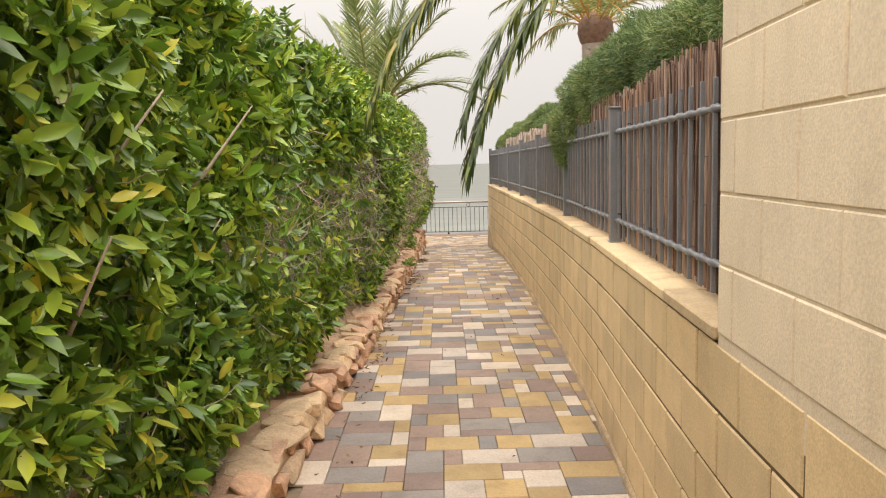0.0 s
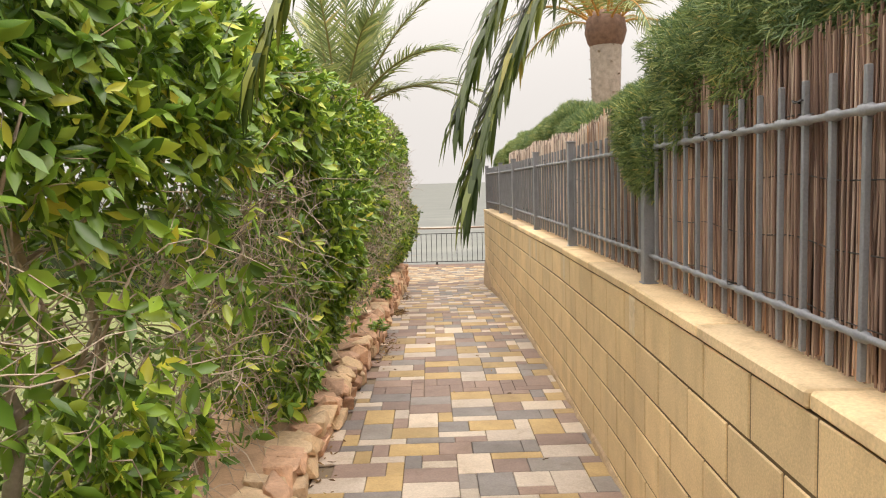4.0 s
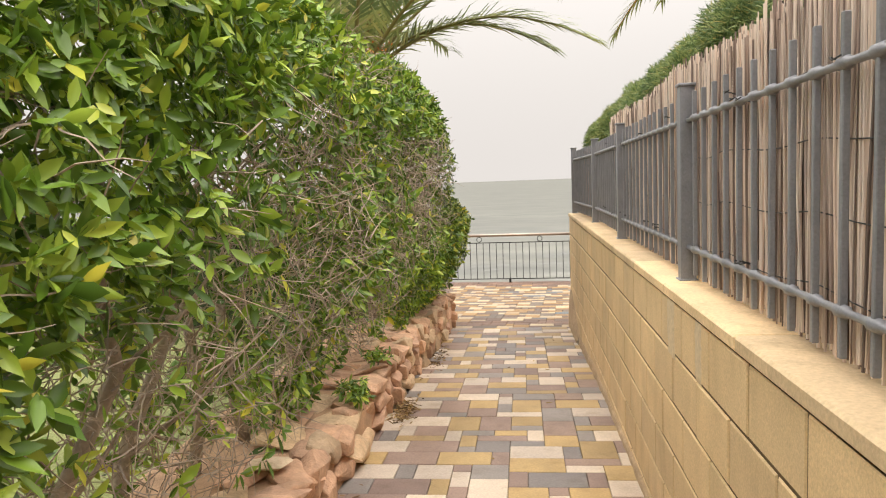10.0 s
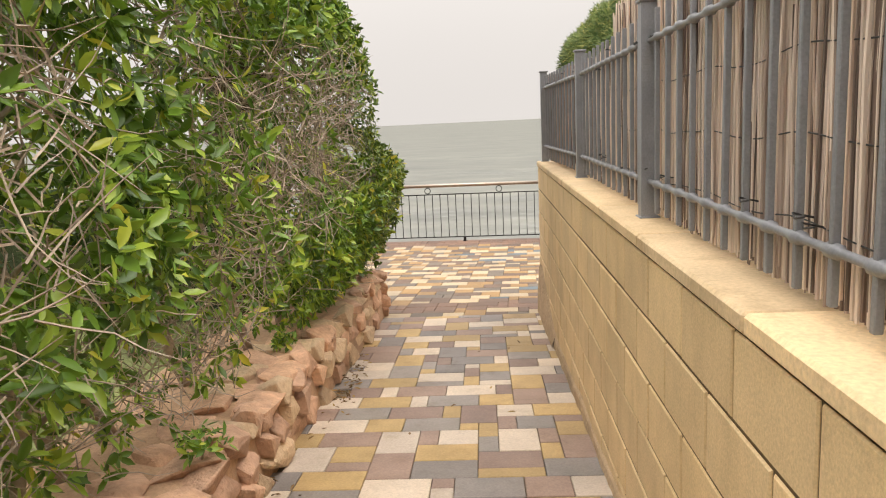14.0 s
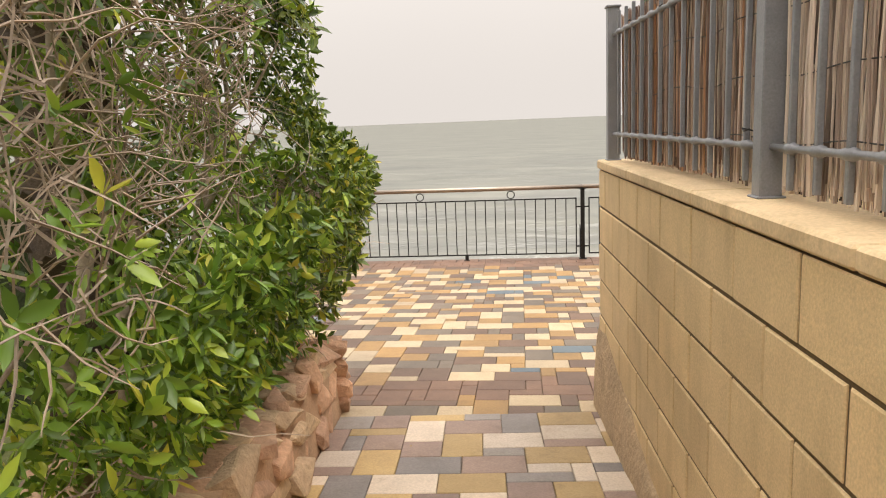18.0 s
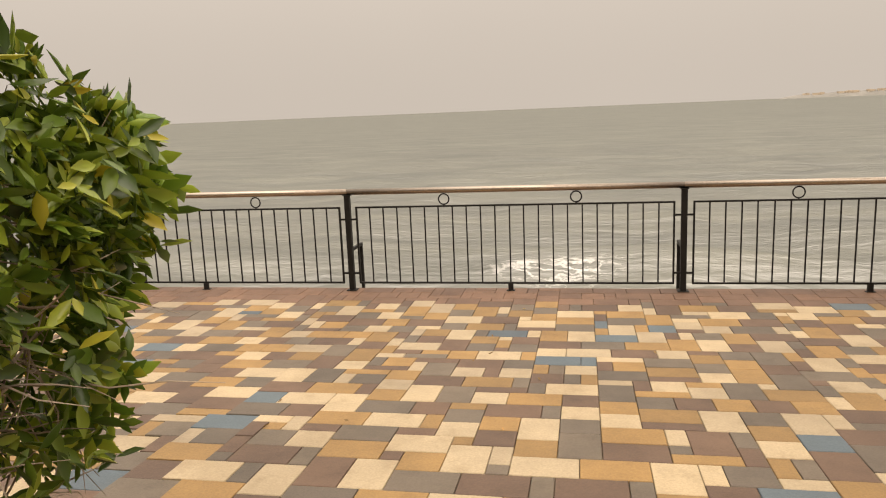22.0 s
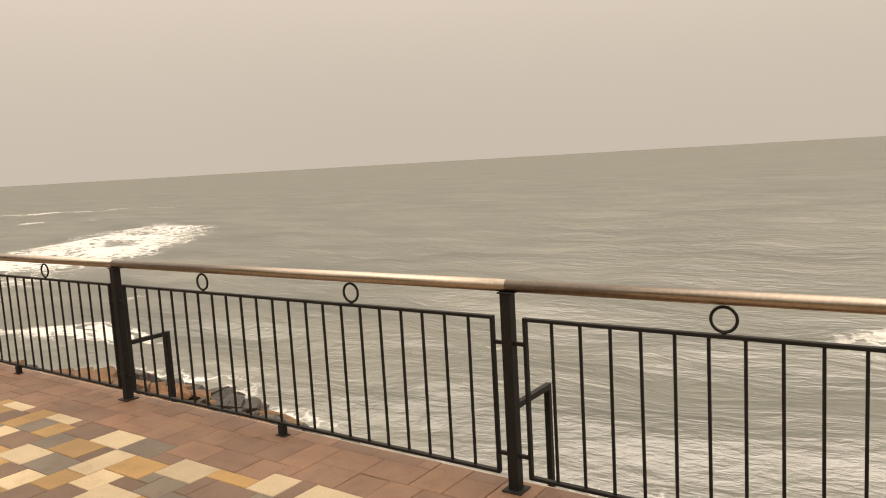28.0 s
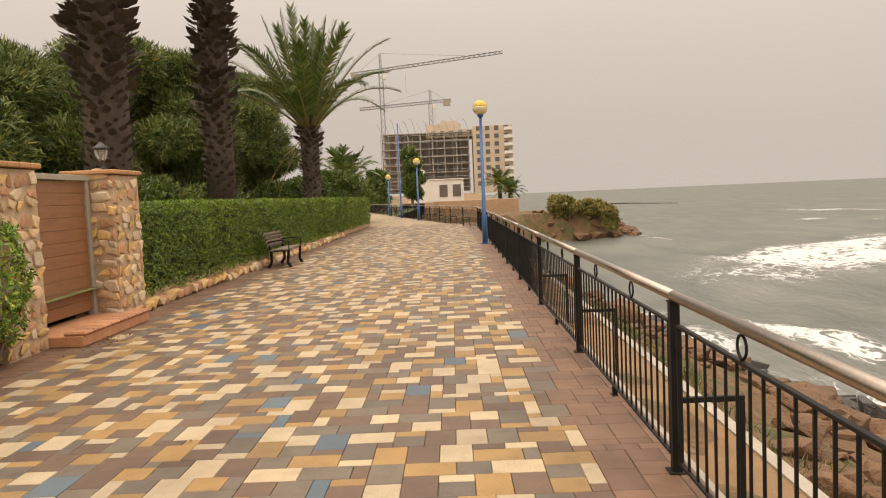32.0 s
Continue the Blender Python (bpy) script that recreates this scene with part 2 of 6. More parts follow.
DRY_FROND = leafy("dry_palm_frond", (0.20, 0.13, 0.06), (0.32, 0.22, 0.10), (0.42, 0.30, 0.15), 0.7, 0.15)
PALM_TRUNK = mottled("palm_trunk_bark", (0.085, 0.058, 0.042), 0.9, 0.4, 9, 60, 0.9, 0.02, per="island")
PALM_GREY = mottled("grey_palm_trunk", (0.36, 0.30, 0.245), 0.9, 0.3, 9, 60, 0.9, 0.02, per="island")
PALM_NECK = mottled("palm_neck_fibre", (0.20, 0.12, 0.085), 0.9, 0.4, 9, 60, 0.9, 0.02, per="island")


def reed_build(nt, bsdf):
    geo = nt.nodes.new("ShaderNodeNewGeometry")
    col = ramp(nt, geo.outputs["Random Per Island"], [(0.0, (0.07, 0.04, 0.032)), (0.25, (0.24, 0.145, 0.11)), (0.6, (0.46, 0.32, 0.25)), (0.88, (0.66, 0.52, 0.42)), (1.0, (0.60, 0.31, 0.15))])
    big = noise_fac(nt, 1.1, 4.0)
    col = mix(nt, 1.0, col, ramp(nt, big, [(0.3, (0.72, 0.70, 0.72)), (0.7, (1.2, 1.16, 1.1))]), "MULTIPLY")
    streak = noise_fac(nt, 14.0, 4.0, stretch=(8, 8, 0.6))
    col = mix(nt, 0.7, col, ramp(nt, streak, [(0.3, (0.6, 0.58, 0.58)), (0.7, (1.25, 1.2, 1.15))]), "MULTIPLY")
    nt.links.new(col, bsdf.inputs["Base Color"])
    bump(nt, bsdf, streak, 0.5, 0.004)


def pale_reed_build(nt, bsdf):
    reed_build(nt, bsdf)
    geo = nt.nodes.new("ShaderNodeNewGeometry")
    old = bsdf.inputs["Base Color"].links[0].from_socket
    nt.links.new(mix(nt, ramp(nt, geo.outputs["Random Per Island"], [(0.1, (0.1, 0.1, 0.1)), (0.55, (0.8, 0.8, 0.8)), (0.9, (0.55, 0.55, 0.55))]), old, (0.88, 0.77, 0.67)), bsdf.inputs["Base Color"])


REED = material("dry_reed", reed_build, 0.75)
REED_PALE = material("bleached_reed", pale_reed_build, 0.8)
# back layer of the mat: shade in its gaps put into the colour
REED_SHADE = mottled("shade_dark_reed", (0.045, 0.03, 0.024), 0.9, 0.4, 12, 60, 0.4, 0.004, per="island")


def sea_build(nt, bsdf):
    co = nt.nodes.new("ShaderNodeTexCoord")
    big = noise_fac(nt, 0.03, 3.0, stretch=(0.6, 1.6, 1))
    col = ramp(nt, big, [(0.3, (0.088, 0.092, 0.074)), (0.7, (0.107, 0.112, 0.089))])
    # wave streaks: their bright and dark sides put into the water's colour
    wave_tone = noise_fac(nt, 0.2, 5.0, 0.55, stretch=(0.4, 1.3, 1))
    col = mix(nt, 0.9, col, ramp(nt, wave_tone, [(0.32, (0.62, 0.65, 0.66)), (0.5, (1, 1, 1)), (0.68, (1.38, 1.34, 1.3))]), "MULTIPLY")
    # lacy foam where the mesh says water is breaking
    at = nt.nodes.new("ShaderNodeAttribute")
    at.attribute_name = "foam"
    lace = node(nt, "ShaderNodeTexVoronoi", Scale=1.15)
    lace.feature = "DISTANCE_TO_EDGE"
    warp = node(nt, "ShaderNodeTexNoise", Scale=1.3, Detail=8.0)
    wv = nt.nodes.new("ShaderNodeVectorMath")
    wv.operation = "MULTIPLY_ADD"
    wv.inputs[1].default_value = (2.2, 2.2, 0)
    nt.links.new(co.outputs["Object"], warp.inputs["Vector"])
    nt.links.new(warp.outputs["Color"], wv.inputs[0])
    nt.links.new(co.outputs["Object"], wv.inputs[2])
    sq = nt.nodes.new("ShaderNodeMapping")
    sq.inputs["Rotation"].default_value = (0, 0, 0.35)
    sq.inputs["Scale"].default_value = (0.5, 1.25, 1)
    nt.links.new(wv.outputs["Vector"], sq.inputs["Vector"])
    nt.links.new(sq.outputs["Vector"], lace.inputs["Vector"])
    thr = nt.nodes.new("ShaderNodeMath")
    thr.operation = "MULTIPLY_ADD"
    thr.inputs[1].default_value, thr.inputs[2].default_value = 0.46, -0.15
    nt.links.new(at.outputs["Fac"], thr.inputs[0])
    sub = nt.nodes.new("ShaderNodeMath")
    sub.operation = "SUBTRACT"
    nt.links.new(thr.outputs[0], sub.inputs[0])
    nt.links.new(lace.outputs["Distance"], sub.inputs[1])
    sharp = nt.nodes.new("ShaderNodeMapRange")
    sharp.inputs["From Min"].default_value, sharp.inputs["From Max"].default_value = -0.02, 0.11
    nt.links.new(sub.outputs[0], sharp.inputs["Value"])
    foam = sharp.outputs["Result"]
    nt.links.new(mix(nt, foam, col, (0.64, 0.63, 0.60)), bsdf.inputs["Base Color"])
    rr = nt.nodes.new("ShaderNodeMapRange")
    rr.inputs["To Min"].default_value, rr.inputs["To Max"].default_value = 0.14, 0.8
    nt.links.new(foam, rr.inputs["Value"])
    nt.links.new(rr.outputs["Result"], bsdf.inputs["Roughness"])
    w1 = noise_fac(nt, 0.32, 5.0, 0.55, stretch=(0.5, 1.4, 1))
    w2 = noise_fac(nt, 1.7, 5.0, 0.6, stretch=(0.6, 1.3, 1))
    add = nt.nodes.new("ShaderNodeMath")
    add.operation = "MULTIPLY_ADD"
    add.inputs[1].default_value = 0.3
    nt.links.new(w2, add.inputs[0])
    nt.links.new(w1, add.inputs[2])
    bump(nt, bsdf, add.outputs[0], 1.0, 0.5)
    # choppy water mirrors a part of the sky; the murky body below scatters the rest
    bsdf.inputs["Specular IOR Level"].default_value = 0.0
    gloss = node(nt, "ShaderNodeBsdfGlossy", Roughness=0.3)
    nt.links.new(bsdf.inputs["Normal"].links[0].from_socket, gloss.inputs["Normal"])
    share = nt.nodes.new("ShaderNodeMapRange")
    share.inputs["From Min"].default_value, share.inputs["From Max"].default_value = 0.03, 0.45
    share.inputs["To Min"].default_value, share.inputs["To Max"].default_value = 0.012, 0.25
    fres = node(nt, "ShaderNodeFresnel", IOR=1.33)
    nt.links.new(fres.outputs["Fac"], share.inputs["Value"])
    ms = nt.nodes.new("ShaderNodeMixShader")
    nt.links.new(share.outputs["Result"], ms.inputs["Fac"])
    nt.links.new(bsdf.outputs["BSDF"], ms.inputs[1])
    nt.links.new(gloss.outputs["BSDF"], ms.inputs[2])
    nt.links.new(ms.outputs["Shader"], nt.nodes["Material Output"].inputs["Surface"])


SEA = material("grey_green_sea", sea_build, 0.25)
SAND = mottled("ochre_sand_path", (0.235, 0.14, 0.068), 0.95, 0.25, 1.5, 40, 0.6, 0.02, per="")
CONCRETE = mottled("pale_concrete", (0.36, 0.31, 0.25), 0.85, 0.2, 2, 40, 0.4, 0.01, per="")
ROCK_ORANGE = mottled("orange_shore_rock", (0.165, 0.088, 0.045), 0.85, 0.4, 2, 20, 0.9, 0.05)
ROCK_DARK = mottled("wet_dark_rock", (0.045, 0.038, 0.033), 0.45, 0.4, 2, 20, 0.9, 0.05)
WOOD_DOOR = mottled("brown_stained_wood", (0.26, 0.115, 0.05), 0.5, 0.2, 3, 30, 0.3, 0.004, per="", stretch=(1, 1, 6))
WOOD_SLAT = mottled("weathered_bench_slat", (0.17, 0.12, 0.09), 0.6, 0.25, 3, 40, 0.3, 0.004, stretch=(1, 8, 8))
TERRACOTTA = mottled("terracotta_tile", (0.48, 0.225, 0.115), 0.75, 0.2, 5, 60)
BRICK_CAP = mottled("orange_coping_brick", (0.52, 0.27, 0.12), 0.8, 0.2, 5, 60)
BLUE_POLE = mottled("blue_lamp_paint", (0.035, 0.12, 0.30), 0.4, 0.15, 4, 60, 0.1, 0.002, per="")
GLOBE_WHITE = mottled("opal_globe", (0.72, 0.58, 0.36), 0.3, 0.05, 3, 30, 0.05, 0.001, per="")
GLOBE_YELLOW = mottled("yellow_globe_cap", (0.62, 0.42, 0.05), 0.35, 0.1, 3, 30, 0.05, 0.001, per="")
WHITE_WALL = mottled("white_render_wall", (0.72, 0.68, 0.62), 0.85, 0.08, 0.8, 20, 0.2, 0.01, per="")
CREAM_WALL = mottled("cream_tower_wall", (0.55, 0.45, 0.34), 0.85, 0.08, 0.3, 8, 0.1, 0.02, per="")
RAW_CONCRETE = mottled("raw_concrete_frame", (0.37, 0.325, 0.28), 0.9, 0.2, 0.3, 8, 0.1, 0.02, per="")
DARK_VOID = mottled("dark_interior", (0.13, 0.115, 0.10), 0.8, 0.3, 0.4, 8, 0.1, 0.02, per="")
CRANE_PAINT = mottled("grey_crane_steel", (0.30, 0.31, 0.32), 0.6, 0.15, 0.5, 8, 0.1, 0.01, per="")
LANTERN_METAL = mottled("dark_lantern_metal", (0.03, 0.03, 0.03), 0.5, 0.2, 12, 90, 0.1, 0.002, per="")


def glass_build(nt, bsdf):
    bsdf.inputs["Base Color"].default_value = (0.5, 0.48, 0.44, 1)
    bsdf.inputs["Transmission Weight"].default_value = 0.7


GLASS = material("frosted_glass", glass_build, 0.25)
HILL = mottled("far_hazy_hill", (0.22, 0.21, 0.19), 0.95, 0.2, 0.01, 0.2, 0.1, 0.5, per="")
LITTER = leafy("dry_leaf_litter", (0.10, 0.06, 0.03), (0.20, 0.12, 0.055), (0.34, 0.24, 0.10), 0.8, 0.05)
PALE_PATCH = mottled("pale_cement_patch", (0.70, 0.56, 0.37), 0.85, 0.12, 6, 60, 0.5, 0.004, per="")

# ---- mesh helpers ----
def from_arrays(name, verts, faces, mat=None):
    me = bpy.data.meshes.new(name)
    me.from_pydata([tuple(v) for v in verts], [], faces)
    if mat:
        me.materials.append(mat)
    return me


def mesh_of(bm, name, mat=None, smooth=False):
    me = bpy.data.meshes.new(name)
    bm.to_mesh(me)
    bm.free()
    if mat:
        me.materials.append(mat)
    if smooth:
        for p in me.polygons:
            p.use_smooth = True
    return me


def part(name, data, parent=None, m=None, label=""):
    """Links a mesh as one object under a thing or a part."""
    ob = new(name, data)
    if parent:
        ob.parent = parent
    if m is not None:
        ob.matrix_basis = m
    if label:
        ob["label"] = label
    return ob


def thing(name, label, category, m=None, group="", kind="", data=None):
    ob = new(name, data)
    if m is not None:
        ob.matrix_basis = m
    return tagged(ob, label, category, group, kind)


def boxes(items, bevel=0.0):
    """A bmesh of boxes (cx, cy, cz, sx, sy, sz), lightly chamfered."""
    bm = bmesh.new()
    for cx, cy, cz, sx, sy, sz in items:
        bmesh.ops.create_cube(bm, size=1, matrix=Matrix.Translation((cx, cy, cz)) @ Matrix.Diagonal((sx, sy, sz, 1)))
    if bevel:
        bmesh.ops.bevel(bm, geom=bm.edges[:], offset=bevel, segments=1, affect="EDGES", clamp_overlap=True)
    return bm


def box_mesh(name, sx, sy, sz, mat, bevel=0.004, base=True):
    return mesh_of(boxes([(0, 0, sz / 2 if base else 0, sx, sy, sz)], bevel), name, mat)


def slab_piece(name, sx, sy, sz, mat, ch=0.004):
    """A paver or block face: body, chamfer, top; top at z = 0, 18 triangles."""
    v, f = [], []
    for (ix, z) in ((0, -sz), (0, -ch), (ch, 0)):
        for x, y in ((-1, -1), (1, -1), (1, 1), (-1, 1)):
            v.append((x * (sx / 2 - ix), y * (sy / 2 - ix), z))
    for r in (0, 4):
        for k in range(4):
            f.append((r + k, r + (k + 1) % 4, r + 4 + (k + 1) % 4, r + 4 + k))
    f.append((8, 9, 10, 11))
    return from_arrays(name, v, f, mat)


def tube_arrays(points, radii, sides=5, verts=None, faces=None):
    """Adds a tube along points to verts and faces."""
    verts = [] if verts is None else verts
    faces = [] if faces is None else faces
    n0 = len(verts)
    pts = [Vector(p) for p in points]
    for i, p in enumerate(pts):
        d = (pts[min(i + 1, len(pts) - 1)] - pts[max(i - 1, 0)])
        d = d.normalized() if d.length > 1e-9 else Vector((0, 0, 1))
        a = d.cross(Vector((0, 0, 1)) if abs(d.z) < 0.9 else Vector((1, 0, 0))).normalized()
        b = d.cross(a)
        r = radii[i] if isinstance(radii, (list, tuple)) else radii
        for k in range(sides):
            an = 2 * math.pi * k / sides
            verts.append(tuple(p + (a * math.cos(an) + b * math.sin(an)) * r))
    for i in range(len(pts) - 1):
        for k in range(sides):
            q = (k + 1) % sides
            faces.append((n0 + i * sides + k, n0 + i * sides + q, n0 + (i + 1) * sides + q, n0 + (i + 1) * sides + k))
    faces.append(tuple(n0 + k for k in reversed(range(sides))))
    faces.append(tuple(n0 + (len(pts) - 1) * sides + k for k in range(sides)))
    return verts, faces


def tube_mesh(name, points, radii, mat, sides=8, smooth=True):
    me = from_arrays(name, *tube_arrays(points, radii, sides), mat)
    if smooth:
        for p in me.polygons:
            p.use_smooth = len(p.vertices) == 4
    return me


def ring_mesh(name, major, minor, mat, n=24, sides=8):
    """A ring standing upright in the xz plane."""
    v, f = [], []
    for i in range(n):
        a = 2 * math.pi * i / n
        for k in range(sides):
            b = 2 * math.pi * k / sides
            r = major + minor * math.cos(b)
            v.append((r * math.cos(a), minor * math.sin(b), r * math.sin(a)))
    for i in range(n):
        for k in range(sides):
            f.append((i * sides + k, ((i + 1) % n) * sides + k, ((i + 1) % n) * sides + (k + 1) % sides, i * sides + (k + 1) % sides))
    return from_arrays(name, v, f, mat)


LEAF_SHAPE = np.array([(0, 0, 0), (-0.36, 0.3, 0.0), (0, 0.3, -0.09), (0.36, 0.3, 0.0), (-0.40, 0.62, -0.02), (0, 0.62, -0.11), (0.40, 0.62, -0.02), (0, 1.0, -0.12)])
LEAF_FACES = np.array([(0, 2, 1), (0, 3, 2), (1, 2, 4), (2, 5, 4), (2, 3, 5), (3, 6, 5), (4, 5, 7), (5, 6, 7)])
BLADE_SHAPE = np.array([(-0.5, 0, 0), (0.5, 0, 0), (-0.42, 0.55, 0.05), (0.42, 0.55, 0.05), (0, 1.0, -0.05)])
BLADE_FACES = np.array([(0, 1, 3), (0, 3, 2), (2, 3, 4)])


def scatter(name, at, along, up, length, width, mat, shape=LEAF_SHAPE, faces=LEAF_FACES):
    """Many leaves in one mesh, from arrays of places, directions, normals and sizes."""
    at, along, up = np.asarray(at, float), np.asarray(along, float), np.asarray(up, float)
    along = along / np.maximum(np.linalg.norm(along, axis=1, keepdims=True), 1e-9)
    side = np.cross(along, up)
    side /= np.maximum(np.linalg.norm(side, axis=1, keepdims=True), 1e-9)
    nor = np.cross(side, along)
    n, k = len(at), len(shape)
    length, width = np.broadcast_to(length, n)[:, None, None], np.broadcast_to(width, n)[:, None, None]
    v = at[:, None] + side[:, None] * shape[None, :, :1] * width + along[:, None] * shape[None, :, 1:2] * length + nor[:, None] * shape[None, :, 2:] * length
    f = (np.arange(n)[:, None, None] * k + faces[None]).reshape(-1, 3)
    me = bpy.data.meshes.new(name)
    me.vertices.add(n * k)
    me.vertices.foreach_set("co", v.reshape(-1).astype(np.float32))
    me.loops.add(f.size)
    me.loops.foreach_set("vertex_index", f.reshape(-1).astype(np.int32))
    me.polygons.add(len(f))
    me.polygons.foreach_set("loop_start", np.arange(0, f.size, 3, dtype=np.int32))
    me.polygons.foreach_set("loop_total", np.full(len(f), 3, dtype=np.int32))
    me.update(calc_edges=True)
    me.materials.append(mat)
    return me


def grid_mesh(name, xs, ys, height, mat, smooth=True):
    v = [(x, y, height(x, y)) for y in ys for x in xs]
    nx = len(xs)
    f = [(j * nx + i, j * nx + i + 1, (j + 1) * nx + i + 1, (j + 1) * nx + i) for j in range(len(ys) - 1) for i in range(nx - 1)]
    me = from_arrays(name, v, f, mat)
    for p in me.polygons:
        p.use_smooth = smooth
    return me


def lumpy(name, sx, sy, sz, mat, seed, sub=2, rough=0.25):
    """A stone: a rounded lump with uneven faces, resting on z = 0."""
    bm = bmesh.new()
    bmesh.ops.create_icosphere(bm, subdivisions=sub, radius=1)
    for v in bm.verts:
        p = v.co.copy()
        k = 1 + rough * noise.noise(p * 1.3 + Vector((seed * 7.1, 0, 0))) + 0.4 * rough * noise.noise(p * 3.1 + Vector((0, seed * 3.3, 0)))
        m = max(abs(p.x), abs(p.y), abs(p.z))
        q = p.lerp(p / m, 0.55) * k * 0.85
        v.co = (q.x * sx / 2, q.y * sy / 2, q.z * sz / 2 + sz * 0.42)
    return mesh_of(bm, name, mat)


def floor_z(y):
    """Height of the paving: level in the lane's upper part, then a ramp down to the promenade."""
    ys, zs = (-40, 2.5, 4.5, 5.8, 7.2, 8.5, 11.0, 12.0, 13.3, 14.3, 60), (0.58, 0.56, 0.54, 0.505, 0.415, 0.335, 0.185, 0.135, 0.05, 0.0, 0.0)
    return float(np.interp(y, ys, zs))


def ground_z(x, y):
    """The ramp belongs to the lane and its mouth; along the promenade the paving is level."""
    k = min(1.0, max(0.0, (abs(x + 1.1) - 1.5) / 3.0))
    return floor_z(y) * (1 - k) if y > 9.7 or k == 0 else floor_z(9.7) * (1 - k)


def wall_x(y):
    """Face of the block wall towards the lane, which bends a little."""
    return float(np.interp(y, (-12, -5, -2.6, -0.44, 1.74, 5.6, 9.6), (-1.0, -0.655, -0.505, -0.425, -0.392, -0.385, -0.385)))


def kerb_x(y):
    """Foot of the stone wall on the hedge side."""
    return float(np.interp(y, (-12, -5, -2.2, -1.1, 1.2, 3.75, 9.6), (-2.60, -2.28, -2.14, -2.07, -1.97, -1.87, -1.815)))


def turn_of(fn, y):
    """Rotation about z by which the line fn leans from the y axis, at y."""
    return math.atan2(-(fn(y + 0.1) - fn(y - 0.1)), 0.2)


def hull_stone(name, mat, seed):
    """An angular rubble stone about one unit across, resting on z = 0."""
    r = random.Random(seed)
    bm = bmesh.new()
    for _ in range(16):
        p = [r.uniform(-1, 1) for _ in range(3)]
        k = max(abs(q) for q in p)
        bm.verts.new([0.5 * q / k * r.uniform(0.78, 1.0) for q in p[:2]] + [0.5 + 0.5 * p[2] / k * r.uniform(0.78, 1.0)])
    out = bmesh.ops.convex_hull(bm, input=bm.verts[:])
    bmesh.ops.delete(bm, geom=[q for q in out["geom_interior"] if q.is_valid], context="VERTS")
    bmesh.ops.bevel(bm, geom=bm.edges[:], offset=0.03, segments=1, affect="EDGES", clamp_overlap=True)
    return mesh_of(bm, name, mat)

# ---- ground, sea, shore ----
SEA_Z = -4.6
RAIL_Y = 15.5
WALL_X = -0.385
WALL_END = 9.62
TOP_Z = 1.65


def coast(x):
    """Distance of the water's edge from the lane's origin, along y."""
    bay = float(np.interp(x, (-38, -26.7, -24.5, -20.5, -17, -14, -11, -7, 0, 30), (22.9, 22.9, 23.5, 24.5, 24.8, 23.7, 22.9, 22.4, 22.0, 22.0))) + 0.25 * noise.noise(Vector((x * 0.5, 1.1, 0)))
    t = min(1, max(0, (-x - 34) / 26))
    bay = bay * (1 - t) + 15.0 * t
    head = 22 * math.exp(-((x + 101) / 9.0) ** 4)
    far = -10 * min(1, max(0, (-x - 108) / 25))
    return bay + head + far + ((0.8 if x < -40 else 0.2) * noise.noise(Vector((x * 0.4, 0, 7))))


def rail_line(x):
    """y of the railing along the promenade, which bends inland far off."""
    return RAIL_Y if x > -37.3 else RAIL_Y - (-37.3 - x) * 0.215


def shore_z(x, y):
    edge = rail_line(x) + 0.1
    c = coast(x)
    d = y - edge
    n = noise.noise(Vector((x * 0.8, y * 0.8, 0))) * 0.16 + noise.noise(Vector((x * 2.6, y * 2.6, 4))) * 0.06
    if -112 < x < -88 and y > edge + 6:
        if y < c:
            return SEA_Z + 0.1 + 3.3 * min(1, (c - y) / 3.5, max(0.0, (-90.5 - x) / 2.0)) + n * 2
        return SEA_Z - (y - c) * 0.5
    if d < 2.1:
        return -1.15 - d * 0.12 + n * 0.25
    span = max(2.0, c - edge - 2.1)
    k = (d - 2.1) / span
    if k < 1:
        return -1.4 + (SEA_Z + 0.15 + 1.4) * k ** 0.8 + n * 1.6
    return SEA_Z + 0.15 - (y - c) * 0.35 + n


def sea_foam(x, y):
    """How much the water breaks at a place: along the shore and on three bars."""
    f = 0.0
    for bx, by, rx, ry, turn, k in ((-0.8, 37.4, 6.0, 3.0, -0.08, 0.5), (-67.0, 51.0, 27.0, 8.5, 2.30, 1.1), (-20.0, 29.5, 3.0, 0.9, 0.3, 0.7), (-13.0, 33.0, 3.0, 1.0, -0.1, 0.55), (-150.0, 92.0, 30, 3.5, 0.45, 0.9), (-118, 70, 16, 1.6, 0.6, 0.7), (-30.0, 28.0, 5.5, 1.6, 0.2, 0.8), (-34.0, 34.0, 3.0, 0.8, 0.4, 0.6), (-90.0, 38.0, 4.0, 1.2, 0.2, 1.0)):
        u, w = x - bx, y - by
        a, b = u * math.cos(turn) + w * math.sin(turn), -u * math.sin(turn) + w * math.cos(turn)
        rag = 0.55 + 0.9 * noise.noise(Vector((x * 0.16, y * 0.16, bx))) + 0.6 * noise.noise(Vector((a * 0.12, b * 0.6, 1)))
        f = max(f, k * math.exp(-((a / rx) ** 2 + (b / ry) ** 2) ** 1.5) * min(1.15, max(0.25, rag + 0.35)))
    if -130 < x < 45:
        d = y - coast(x)
        f = max(f, 0.95 * math.exp(-(max(0, d) / 2.9) ** 2) * (0.62 + 0.8 * noise.noise(Vector((x * 0.25, y * 0.25, 2)))))
    return f


